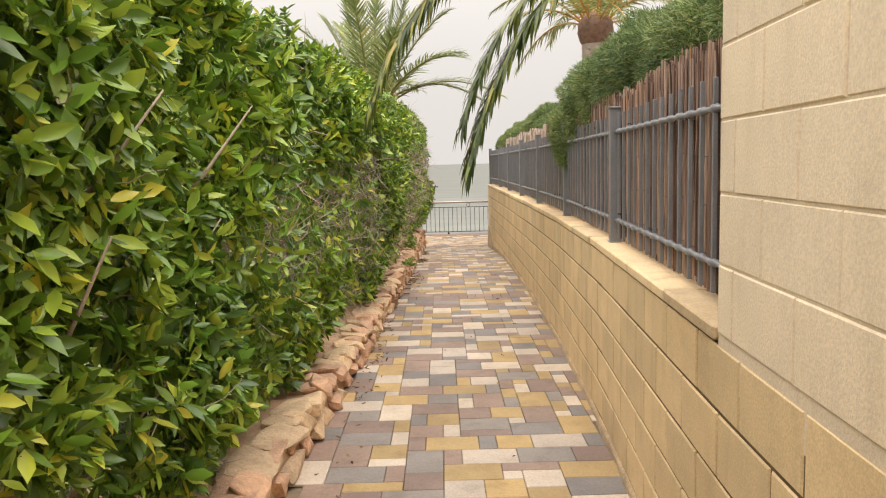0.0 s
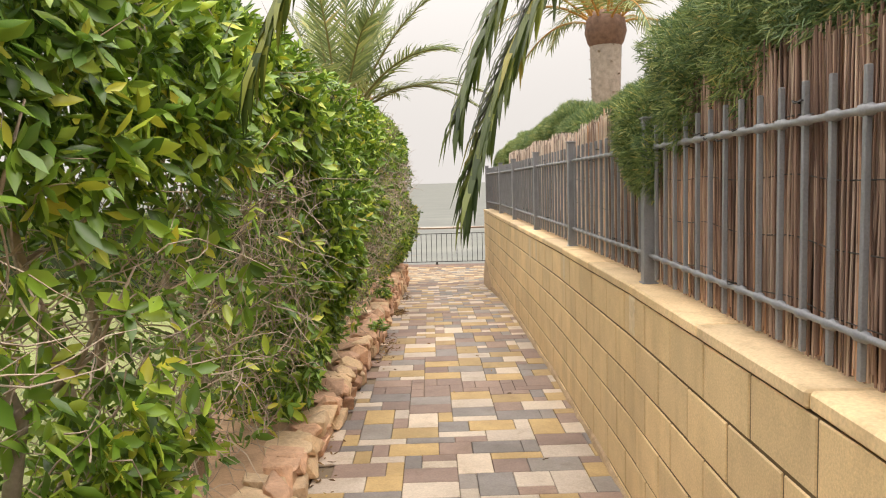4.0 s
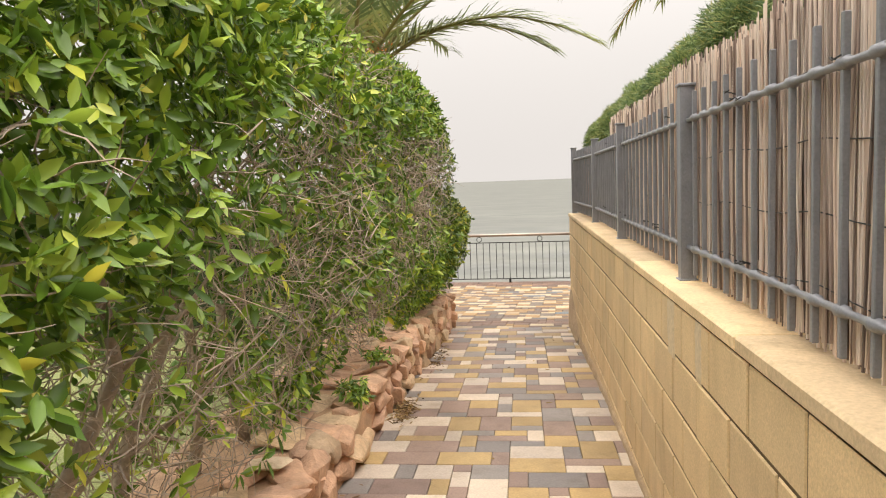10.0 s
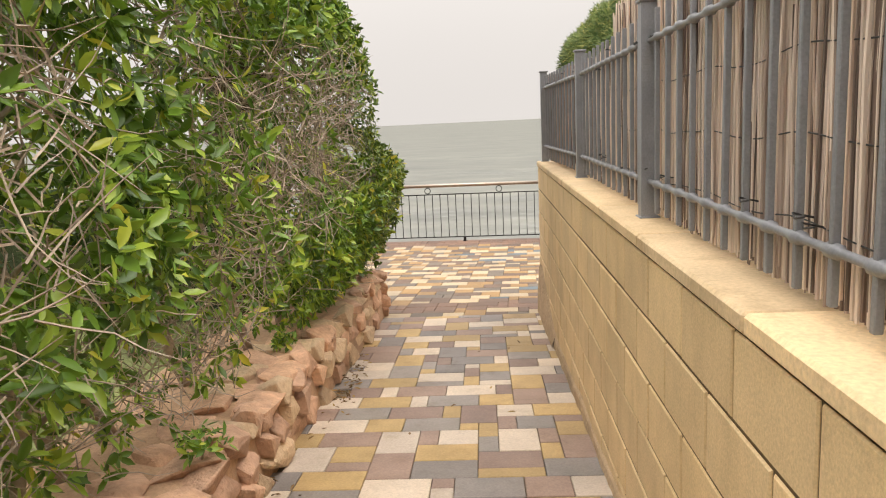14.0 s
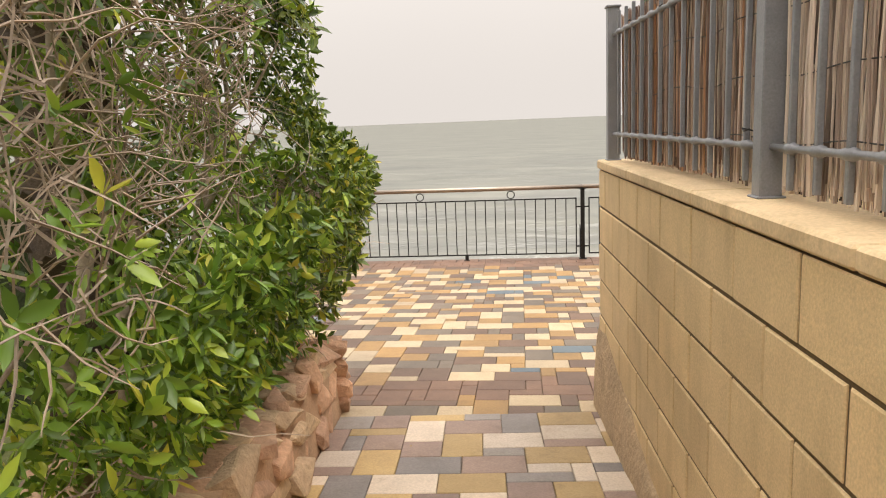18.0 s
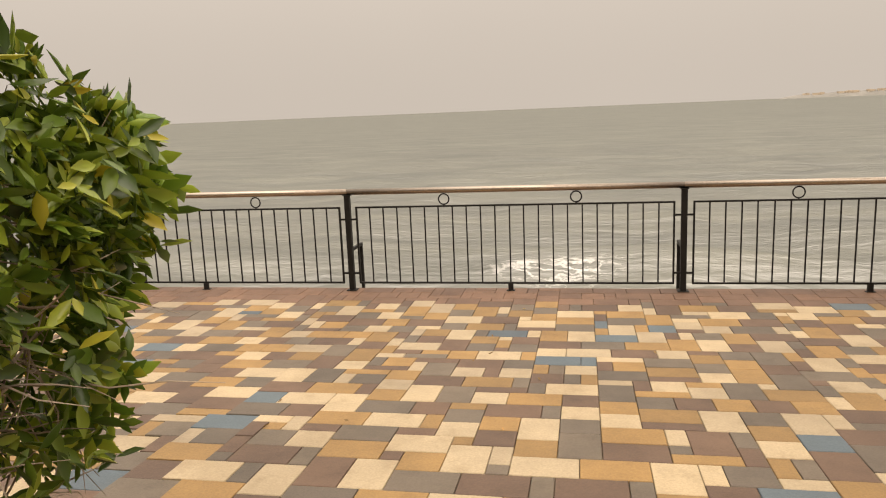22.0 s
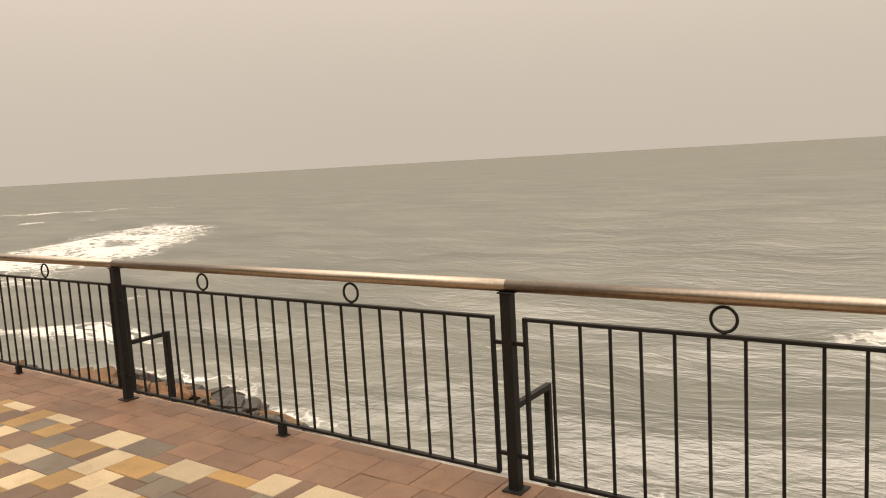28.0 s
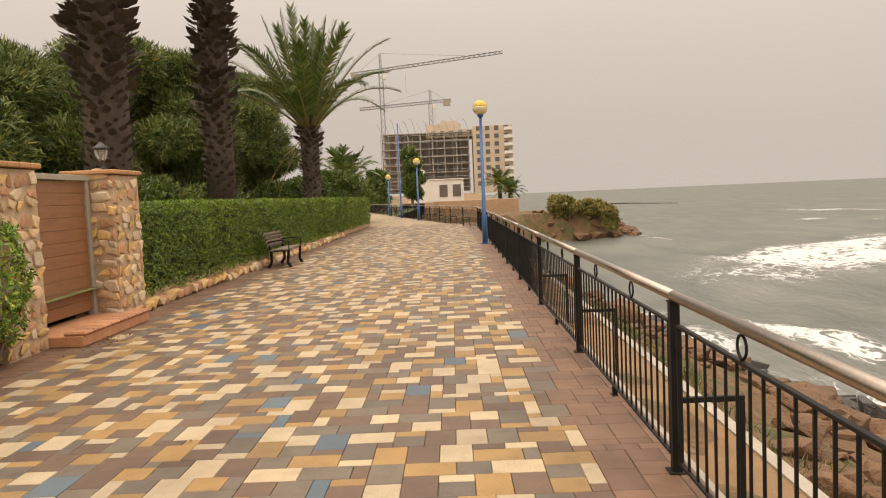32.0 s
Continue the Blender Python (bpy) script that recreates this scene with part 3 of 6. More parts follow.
def build_sea():
    rings, turns = 170, 420
    v, f, foam = [], [], []
    for i in range(rings + 1):
        r = 6.0 * (4900 / 6.0) ** (i / rings)
        amp = 0.42 * min(1, max(0, 1 - r / 260))
        for k in range(turns):
            a = 2 * math.pi * k / turns
            x, y = -6 + r * math.cos(a), 15 + r * math.sin(a)
            z = 0.0
            fm = 0.0
            if r < 330 and y > 8:
                fm = sea_foam(x, y)
                z = amp * (1.3 * noise.noise(Vector((x * 0.07 + y * 0.02, y * 0.19, 0))) + 0.8 * noise.noise(Vector((x * 0.2, y * 0.45, 5))) + 0.45 * noise.noise(Vector((x * 0.34, y * 0.95, 8)))) + 0.22 * fm * (r > 25)
            v.append((x, y, SEA_Z + z))
            foam.append(fm)
    for i in range(rings):
        for k in range(turns):
            q = (k + 1) % turns
            f.append((i * turns + k, i * turns + q, (i + 1) * turns + q, (i + 1) * turns + k))
    me = from_arrays("water", v, f, SEA)
    at = me.attributes.new("foam", "FLOAT", "POINT")
    at.data.foreach_set("value", foam)
    for p in me.polygons:
        p.use_smooth = True
    tagged(new("water", me), "choppy grey-green sea with white breaking foam", "sea", kind="structure")


build_sea()

shore_x = [45 - 0.55 * i for i in range(120)] + [-21 - 0.9 * i for i in range(35)] + [-52.5 - 1.6 * i for i in range(52)]
shore_d = [0.42 * i for i in range(32)] + [13.5 + 1.2 * i for i in range(24)]


def build_shore():
    v = []
    for dd in shore_d:
        for x in shore_x:
            y = rail_line(x) + 0.1 + dd
            v.append((x, y, shore_z(x, y)))
    nx = len(shore_x)
    f = [(j * nx + i + 1, j * nx + i, (j + 1) * nx + i, (j + 1) * nx + i + 1) for j in range(len(shore_d) - 1) for i in range(nx - 1)]

    def shore_build(nt, bsdf):
        big = noise_fac(nt, 0.5, 6.0, 0.6)
        fine = noise_fac(nt, 9.0, 6.0, 0.65)
        col = ramp(nt, big, [(0.3, (0.13, 0.068, 0.034)), (0.48, (0.18, 0.105, 0.052)), (0.58, (0.085, 0.085, 0.03)), (0.7, (0.16, 0.088, 0.044))])
        col = mix(nt, 0.8, col, ramp(nt, fine, [(0.3, (0.55, 0.55, 0.55)), (0.7, (1.25, 1.2, 1.15))]), "MULTIPLY")
        nt.links.new(col, bsdf.inputs["Base Color"])
        bump(nt, bsdf, fine, 0.9, 0.08)
    me = from_arrays("ground_shore", v, f, material("shore_earth", shore_build, 0.95))
    tagged(new("ground_shore", me), "ochre earth slope with scrub falling to the water", "shore", kind="structure")


build_shore()

# land behind the promenade, under gardens and houses
land = grid_mesh("ground_garden", [-420, -200, -110, -60, -45.6, -45.4, -30, -12, -5, -1.95], [-300, -100, -40, -20, -8, 0, 5, 9.45],
                 lambda x, y: 0.35 if x > -6 else 0.5 if x > -45.5 or y < -10 else -0.06, LAWN, False)
tagged(new("ground_garden", land), "garden ground of grass and bare soil", "ground", kind="structure")
land2 = grid_mesh("ground_garden_east", [0.45, 5, 15, 45], [-300, -100, -40, -8, 9.4], lambda x, y: 1.0, SOIL, False)
tagged(new("ground_garden_east", land2), "garden soil behind the block wall", "ground", kind="structure")

# bed of the paving, a sandy sheet under the pavers
bed_x = [45, 20, 8, 3.4, 3, 2.4, 1.4, 0.4, 0.0, -0.6, -1.2, -1.8, -2.6, -3, -4, -4.8, -5.6, -8, -14, -22, -30, -37.3, -45, -55, -70, -90, -125]
bed_v, bed_f = [], []
for x in bed_x:
    y1 = rail_line(x) + 0.12
    y0 = 9.45 if x > -44 else 9.45 - (-44 - x) * 0.16
    for k in range(13):
        y = y0 + (y1 - y0) * k / 12
        bed_v.append((x, y, ground_z(x, y) - 0.022))
for i in range(len(bed_x) - 1):
    for k in range(12):
        bed_f.append((i * 13 + k, i * 13 + k + 1, (i + 1) * 13 + k + 1, (i + 1) * 13 + k))


def far_paving(nt, bsdf):
    co = nt.nodes.new("ShaderNodeTexCoord")
    br = node(nt, "ShaderNodeTexBrick", Scale=1.0, Brick_Width=0.3, Row_Height=0.2, Mortar_Size=0.008)
    br.inputs["Color1"].default_value = (0.40, 0.30, 0.16, 1)
    br.inputs["Color2"].default_value = (0.16, 0.115, 0.085, 1)
    br.inputs["Mortar"].default_value = (0.2, 0.15, 0.1, 1)
    nt.links.new(co.outputs["Object"], br.inputs["Vector"])
    nt.links.new(br.outputs["Color"], bsdf.inputs["Base Color"])


promenade = new("pavement_promenade", from_arrays("pavement_promenade", bed_v, bed_f, material("distant_paving", far_paving, 0.7)))
tagged(promenade, "promenade paved in cream, ochre, grey, brown and blue pavers", "pavement", kind="structure")
lane_ys = [-14 + 0.5 * i for i in range(48)] + [9.5]
lane = new("pavement_lane", grid_mesh("pavement_lane", [-2.7, -1.6, -0.3], lane_ys, lambda x, y: floor_z(y) - 0.018, SAND_JOINT, False))
tagged(lane, "narrow sloping lane of multicoloured pavers", "pavement", kind="structure")
# retaining edge under the railing
edge_me = from_arrays("wall_retaining", [(x, rail_line(x) + dy, z) for x in bed_x for dy, z in ((0.10, -0.005), (0.16, -0.03), (0.16, -6))],
                      [(i * 3 + k, (i + 1) * 3 + k, (i + 1) * 3 + k + 1, i * 3 + k + 1) for i in range(len(bed_x) - 1) for k in range(2)], CONCRETE)
tagged(new("wall_retaining", edge_me), "rough concrete edge below the railing", "wall", kind="structure")

# ---- block wall along the lane ----


def wall_body(name, y0, y1, z0, z1, out, mat, thick=0.37):
    """A wall that follows the lane's bend, its face set back by out."""
    ys = list(np.linspace(y0, y1, max(2, int((y1 - y0) / 0.5) + 1)))
    v, f = [], []
    for q in ys:
        x = wall_x(q) + out
        v += [(x, q, z0), (x, q, z1), (x + thick, q, z1), (x + thick, q, z0)]
    for i in range(len(ys) - 1):
        for k in range(4):
            f.append((i * 4 + k, (i + 1) * 4 + k, (i + 1) * 4 + (k + 1) % 4, i * 4 + (k + 1) % 4))
    n = len(v)
    f += [(0, 1, 2, 3), (n - 1, n - 2, n - 3, n - 4)]
    return from_arrays(name, v, f, mat)


PIER_Y = -4.87
wall = new("wall_lane", wall_body("wall_lane", -12, WALL_END - 0.01, -0.2, 1.595, 0.006, MORTAR))
tagged(wall, "sand-coloured concrete block wall with buff coping", "wall", kind="structure")
pier = new("wall_tall", wall_body("wall_tall", -12, PIER_Y, 1.5, 4.0, 0.004, PALE_BLOCK))
tagged(pier, "tall sand-coloured concrete block wall", "wall", kind="structure")
wall_back = new("wall_return", mesh_of(boxes([(5.0, WALL_END - 0.2, 0.7, 10.0, 0.36, 1.78)]), "wall_return", MORTAR))
tagged(wall_back, "block wall along the promenade", "wall", kind="structure")
# added out of view: keeps sky light off faces that look up the lane
behind = new("wall_behind", mesh_of(boxes([(-1.6, -13.0, 2.4, 14.0, 0.3, 5.0)], 0.02), "wall_behind", BLOCK))
tagged(behind, "plain unseen wall added across the lane's upper end to block light", "wall", kind="structure")

# ---- iron fence and reed screen on the block wall ----
FENCE_POSTS = (-4.97, -2.62, -0.46, 1.62, 3.55, 5.65, 7.60, 9.545)


def fence_x(y):
    return wall_x(y) + float(np.interp(y, (-3.0, 3.0, 7.6, 9.5), (0.09, 0.098, 0.125, 0.062)))


fence = thing("iron_fence", "grey painted iron fence with square bars on the block wall", "fence")
post_me = mesh_of(boxes([(0, 0, 0.385, 0.06, 0.06, 0.77), (0, 0, 0.774, 0.074, 0.074, 0.012), (0, 0, 0.003, 0.078, 0.078, 0.006)], 0.003), "post", IRON_GREY)
bar_me = mesh_of(boxes([(0, 0, 0.381, 0.0155, 0.0155, 0.70)], 0.002), "bar", IRON_GREY)
FENCE_BARS = list(FENCE_POSTS)
for y in FENCE_POSTS:
    part("post", post_me, fence, pose(fence_x(y), y, TOP_Z, 0, 0, math.degrees(turn_of(wall_x, y))))
for y0, y1 in zip(FENCE_POSTS, FENCE_POSTS[1:]):
    n = max(3, round((y1 - y0) / 0.147))
    bars = [y0 + (y1 - y0) * k / n for k in range(1, n)]
    for y in bars:
        FENCE_BARS.append(y)
        part("bar", bar_me, fence, pose(fence_x(y), y, TOP_Z + random.uniform(0, 0.006), random.uniform(-0.4, 0.4), 0, math.degrees(turn_of(wall_x, y))))
    for z in (1.785, 2.285):
        pts, rad = [(fence_x(y0 + 0.032), y0 + 0.032, z)], [0.0095]
        for y in bars:
            for dy, r in ((-0.03, 0.0095), (-0.017, 0.0155), (0.017, 0.0155), (0.03, 0.0095)):
                pts.append((fence_x(y), y + dy, z))
                rad.append(r)
        pts.append((fence_x(y1 - 0.032), y1 - 0.032, z))
        rad.append(0.0095)
        part("rail", tube_mesh("rail", pts, rad, IRON_GREY, 8), fence)

near_v, near_f, pale_v, pale_f, shade_v, shade_f = [], [], [], [], [], []
r_ = random.Random(11)
y = -5.0
while y < 9.45:
    # the mat hangs in bundles; dark-coloured back stalks stand for the shade between them
    gap = min(abs(y - q - 0.022) for q in FENCE_BARS if abs(y - q) < 0.3) if any(abs(y - q) < 0.3 for q in FENCE_BARS) else 1.0
    split = noise.noise(Vector((y * 11.0, 3.0, 0))) > 0.5
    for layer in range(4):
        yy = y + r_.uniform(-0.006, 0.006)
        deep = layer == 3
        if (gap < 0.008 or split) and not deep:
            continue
        x = fence_x(yy) + 0.034 + layer * 0.012 + r_.uniform(-0.006, 0.006)
        low = 0.012 + (0.07 if yy > 6 else 0.035) * r_.random() ** 2
        top = 2.50 + 0.05 * noise.noise(Vector((yy * 0.9, 0, 0))) + 0.03 * noise.noise(Vector((yy * 7.0, 5, 0))) + r_.uniform(-0.035, 0.035) - (0.16 if yy > 6.5 else 0.0)
        lean = r_.uniform(-0.02, 0.02)
        if r_.random() < 0.06:
            lean *= 4
        rad = r_.uniform(0.0018, 0.0048)
        reeds_v, reeds_f = (shade_v, shade_f) if deep else (pale_v, pale_f) if 0.4 + r_.uniform(-1.2, 1.2) < yy < 8.0 + r_.uniform(-0.4, 0.4) else (near_v, near_f)
        tube_arrays([(x, yy, TOP_Z + low), (x + r_.uniform(-0.008, 0.008), yy + lean * 0.5, (TOP_Z + top) / 2), (x + r_.uniform(-0.01, 0.01), yy + lean, top)], [rad, rad, rad * 0.85], 5, reeds_v, reeds_f)
    y += 0.0076
screen = thing("reed_screen", "brown reed screening tied behind the iron fence", "screen")
part("reed_cover", from_arrays("reed_cover", near_v, near_f, REED), screen)["kind"] = "stuff"
part("reed_cover", from_arrays("reed_cover", pale_v, pale_f, REED_PALE), screen, label="bleached grey-pink reeds")["kind"] = "stuff"
part("old_reed_cover", from_arrays("old_reed_cover", shade_v, shade_f, REED_SHADE), screen, label="back reeds coloured dark for the shade in the gaps")["kind"] = "stuff"
for z in (1.80, 1.97, 2.14, 2.30):
    pts = [(fence_x(q) + 0.028, q, z + 0.008 * math.sin(q * 9) + 0.01 * noise.noise(Vector((q * 4, z, 0)))) for q in np.arange(-5.0, 9.4, 0.06)]
    part("wire", tube_mesh("wire", pts, 0.0017, LANTERN_METAL, 4), screen, label="thin dark tie wire")
# loose wire ends that tie the mat to the rails
for k in range(46):
    q = r_.choice(FENCE_BARS) + r_.uniform(-0.06, 0.06)
    if not -4.6 < q < 9.4:
        continue
    z = r_.choice((1.80, 2.27, 2.3)) + r_.uniform(-0.02, 0.03)
    xa = fence_x(q)
    part("tie", tube_mesh("tie", [(xa + 0.03, q, z), (xa - 0.016, q - 0.01, z + 0.012), (xa - 0.02, q - 0.03, z + 0.004), (xa - 0.012, q - 0.055, z + 0.01)], 0.0022, LANTERN_METAL, 4), screen)

# ---- clipped cypresses behind the screen ----
def blob_points(n, centre, radii, seed, lump=0.22, lo=-1.0):
    """Points near the surface of a lumpy ellipsoid, with outward normals."""
    g = np.random.default_rng(seed)
    d = g.normal(size=(n, 3))
    d /= np.linalg.norm(d, axis=1, keepdims=True)
    d = d[d[:, 2] > lo]
    k = np.array([1 + lump * noise.noise(Vector(q) * 1.8 + Vector((seed * 3.7, 0, 0))) + 0.5 * lump * noise.noise(Vector(q) * 4.5 + Vector((0, seed * 1.7, 0))) for q in d])
    depth = 1 - 0.28 * g.random(len(d)) ** 2
    p = np.array(centre) + d * np.array(radii) * (k * depth)[:, None]
    nrm = d / np.array(radii)
    return p, nrm / np.linalg.norm(nrm, axis=1, keepdims=True), g


def spray_mesh(name, blobs, per_m2, length, width, mat, seed, up=0.5, spread=0.7):
    at, along, ups = [], [], []
    for i, (c, r) in enumerate(blobs):
        area = 4 * math.pi * ((r[0] * r[1]) ** 1.6 / 3 + (r[0] * r[2]) ** 1.6 / 3 + (r[1] * r[2]) ** 1.6 / 3) ** (1 / 1.6)
        p, nrm, g = blob_points(int(area * per_m2), c, r, seed + i)
        a = nrm + g.normal(scale=spread, size=p.shape) + np.array([0, 0, up])
        at.append(p)
        along.append(a)
        ups.append(g.normal(size=p.shape) + nrm * 0.8)
    at, along, ups = np.concatenate(at), np.concatenate(along), np.concatenate(ups)
    g = np.random.default_rng(seed)
    return scatter(name, at, along, ups, length * g.uniform(0.6, 1.3, len(at)), width * g.uniform(0.7, 1.3, len(at)), mat, BLADE_SHAPE, BLADE_FACES)


CYPRESSES = [
    ([((0.02, -4.2, 2.62), (0.40, 0.75, 0.42)), ((0.06, -3.2, 2.62), (0.40, 0.7, 0.40))], -3.7),
    ([((0.02, -2.2, 2.66), (0.42, 0.75, 0.38)), ((0.0, -1.45, 2.62), (0.42, 0.5, 0.37))], -1.9),
    ([((-0.06, -0.85, 2.56), (0.36, 0.5, 0.38)), ((-0.18, -0.25, 2.36), (0.25, 0.32, 0.28)), ((-0.24, -0.4, 2.25), (0.16, 0.28, 0.24))], -0.6),
    ([((0.2, 1.3, 2.52), (0.32, 0.8, 0.28))], 1.3),
    ([((0.2, 2.9, 2.54), (0.32, 0.9, 0.25)), ((0.22, 3.9, 2.64), (0.34, 0.55, 0.30))], 3.4),
    ([((0.2, 5.3, 2.60), (0.32, 0.9, 0.27))], 5.3),
    ([((0.2, 6.9, 2.58), (0.32, 0.85, 0.27))], 6.9),
    ([((0.15, 8.5, 2.50), (0.34, 0.85, 0.30)), ((0.06, 9.2, 2.44), (0.28, 0.32, 0.28))], 8.7),
]
for i, (blobs, y) in enumerate(CYPRESSES):
    tree = thing("cypress_bush", "clipped dark green cypress bush behind the reed screen", "bush", group="cypresses behind the fence")
    part("foliage", spray_mesh("foliage", blobs, 15000, 0.045, 0.0042, CYPRESS, 40 + i, -0.15, 0.75), tree)
    part("inner_foliage", spray_mesh("inner_foliage", [(c, tuple(0.84 * q for q in r)) for c, r in blobs], 5000, 0.06, 0.007, CYPRESS, 80 + i), tree)
    cx = blobs[0][0][0]
    part("trunk", tube_mesh("trunk", [(cx + 0.15, y, 0.95), (cx + 0.1, y, 2.2), (cx, y, 2.8)], [0.06, 0.045, 0.02], BARK, 7), tree)

# ---- low stone wall under the hedge ----
kerb_ys = list(np.arange(-9, 9.61, 0.3))


def kerb_top(y):
    return floor_z(y) + float(np.interp(y, (-9, 2, 5, 8, 9.6), (0.20, 0.22, 0.32, 0.40, 0.42)))


kv, kf = [], []
for q in kerb_ys:
    x = kerb_x(q)
    kv += [(x - 0.03, q, floor_z(q) - 0.1), (x - 0.06, q, kerb_top(q) - 0.05), (x - 0.40, q, kerb_top(q) - 0.045), (x - 0.9, q, kerb_top(q) - 0.09), (x - 0.9, q, 0)]
for i in range(len(kerb_ys) - 1):
    for k in range(4):
        kf.append((i * 5 + k, (i + 1) * 5 + k, (i + 1) * 5 + k + 1, i * 5 + k + 1))
kf.append((4, 3, 2, 1, 0))
kf.append(tuple(len(kv) - 5 + k for k in range(5)))
stone_wall = new("wall_stone_kerb", from_arrays("wall_stone_kerb", kv, kf, STONE_MORTAR))
tagged(stone_wall, "low rubble wall of red and tan stones below the hedge", "wall", kind="structure")

# ---- the tall leafy hedge beside the lane ----
def hedge_top(y):
    return float(np.interp(y, (-9, 7.6, 8.75, 9.1, 9.4, 9.65, 10.0, 10.25), (3.0, 3.08, 3.08, 2.88, 2.50, 2.10, 1.80, 1.58))) + (0.10 if y < 8.6 else 0.05) * noise.noise(Vector((y * 0.8, 4, 0)))


def hedge_face(y, z):
    """x of the hedge's outline towards the lane."""
    top = hedge_top(y)
    low = kerb_top(y)
    k = (z - low) / (top - low)
    x = kerb_x(y) + float(np.interp(k, (0, 0.12, 0.3, 0.6, 0.85, 1.0), (-0.34, -0.12, 0.05, 0.05, 0.0, -0.20)))
    x += float(np.interp(y, (3.5, 5.5, 8.2, 8.8), (0, 0.06, 0.06, 0)))
    if y > 6:
        x += 0.15 * (y - 6) / 3.6 * float(np.interp(k, (0, 0.15, 0.4, 0.6, 1.0), (0.3, 0.9, 1.0, 0.65, 0.3)))
    else:
        x += float(np.interp(y, (-7, -4, 0, 6), (-0.12, -0.10, -0.06, 0))) + (0.10 * (1 - k / 0.25) if k < 0.25 and y < 4 else 0)
    if y > 8.5:
        end = float(np.interp(y, (8.5, 9.0, 9.6, 9.9, 10.15, 10.4), (-1.59, -1.58, -1.64, -1.67, -1.70, -1.9))) + float(np.interp(z, (0.7, 0.9, 1.15, 1.3, 1.5, 1.67, 1.8, 1.95, 2.3, 2.6, 3.0), (-0.30, -0.18, -0.07, -0.02, 0, 0, -0.1, -0.17, -0.18, -0.3, -0.55)))
        k = min(1.0, max(0.0, (y - 9.1) / 0.4))
        end -= k * float(np.interp(z, (1.7, 1.8, 1.9, 2.05, 2.3), (0, 0.03, 0.12, 0.22, 0.32)))
        w = min(1.0, (y - 8.5) / 0.6)
        return x * (1 - w) + end * w + (0.2 - 0.13 * w) * noise.noise(Vector((y * 1.1, z * 1.3, 0))) + 0.08 * noise.noise(Vector((y * 3.3, z * 3.3, 2)))
    return x + 0.20 * noise.noise(Vector((y * 1.1, z * 1.3, 0))) + 0.09 * noise.noise(Vector((y * 3.3, z * 3.3, 2)))


def hedge_low(y):
    """Underside of the leaves, which hang free past the end of the stone wall."""
    return kerb_top(y) + 0.02 if y < 9.55 else float(np.interp(y, (9.55, 9.75, 10.3), (0.62, 0.80, 1.0)))


def rosettes(tips, axes, g, count, size, name, mat):
    """Whorls of leaves at twig tips."""
    n = len(tips)
    tips, axes = np.repeat(tips, count, 0), np.repeat(axes, count, 0)
    axes /= np.linalg.norm(axes, axis=1, keepdims=True)
    rnd = g.normal(size=tips.shape)
    perp = np.cross(axes, rnd)
    perp /= np.linalg.norm(perp, axis=1, keepdims=True)
    th = g.uniform(0.5, 1.75, len(tips))[:, None]
    d = axes * np.cos(th) + perp * np.sin(th) + np.array([0, 0, -0.22])
    at = tips - axes * g.uniform(0, 0.05, len(tips))[:, None]
    ln = np.repeat(np.broadcast_to(size, n), count) * g.uniform(0.55, 1.25, len(tips))
    return scatter(name, at, d, axes + g.normal(scale=0.25, size=axes.shape), ln, ln * g.uniform(0.36, 0.5, len(tips)), mat)


def twig_tufts(g, starts, axes, name, length=0.24, mat=BARK, radius=0.0022):
    v, f = [], []
    for p, a in zip(starts, axes):
        d = Vector(a).normalized()
        pts = [Vector(p)]
        ln = length * g.uniform(0.5, 1.5)
        bend = Vector(g.normal(size=3)) * 0.55
        for k in range(4):
            d = (d + bend * 0.5 + Vector(g.normal(size=3)) * 0.22).normalized()
            pts.append(pts[-1] + d * ln / 4)
        tube_arrays(pts, [radius * q for q in (1.5, 1.3, 1.1, 0.8, 0.4)], 3, v, f)
    return from_arrays(name, v, f, mat)


def bareness(y, z):
    """Where the hedge shows bare twigs: patches that grow towards the sea end."""
    return 0.5 + 0.75 * noise.noise(Vector((y * 0.55, z * 0.8, 9))) + 0.3 * noise.noise(Vector((y * 1.9, z * 1.9, 5))) + float(np.interp(y, (-7, -3, -1.6, 0, 3, 9.6), (-0.30, -0.22, -0.04, 0.04, 0.06, 0.02))) - (0.25 if z > 2.3 else 0) + (0.22 if y > 9.2 and z < 1.45 else 0.0) + (0.26 if 3.2 < y < 8.9 and (1.1 if y < 6.2 else 1.6) < z < 2.5 else 0.0) - (0.12 if 6.2 < y < 8.9 and z < 1.5 else 0.0) + 0.33 * math.exp(-((y + 3.3) / 0.6) ** 2 - ((z - 1.9) / 0.45) ** 2)


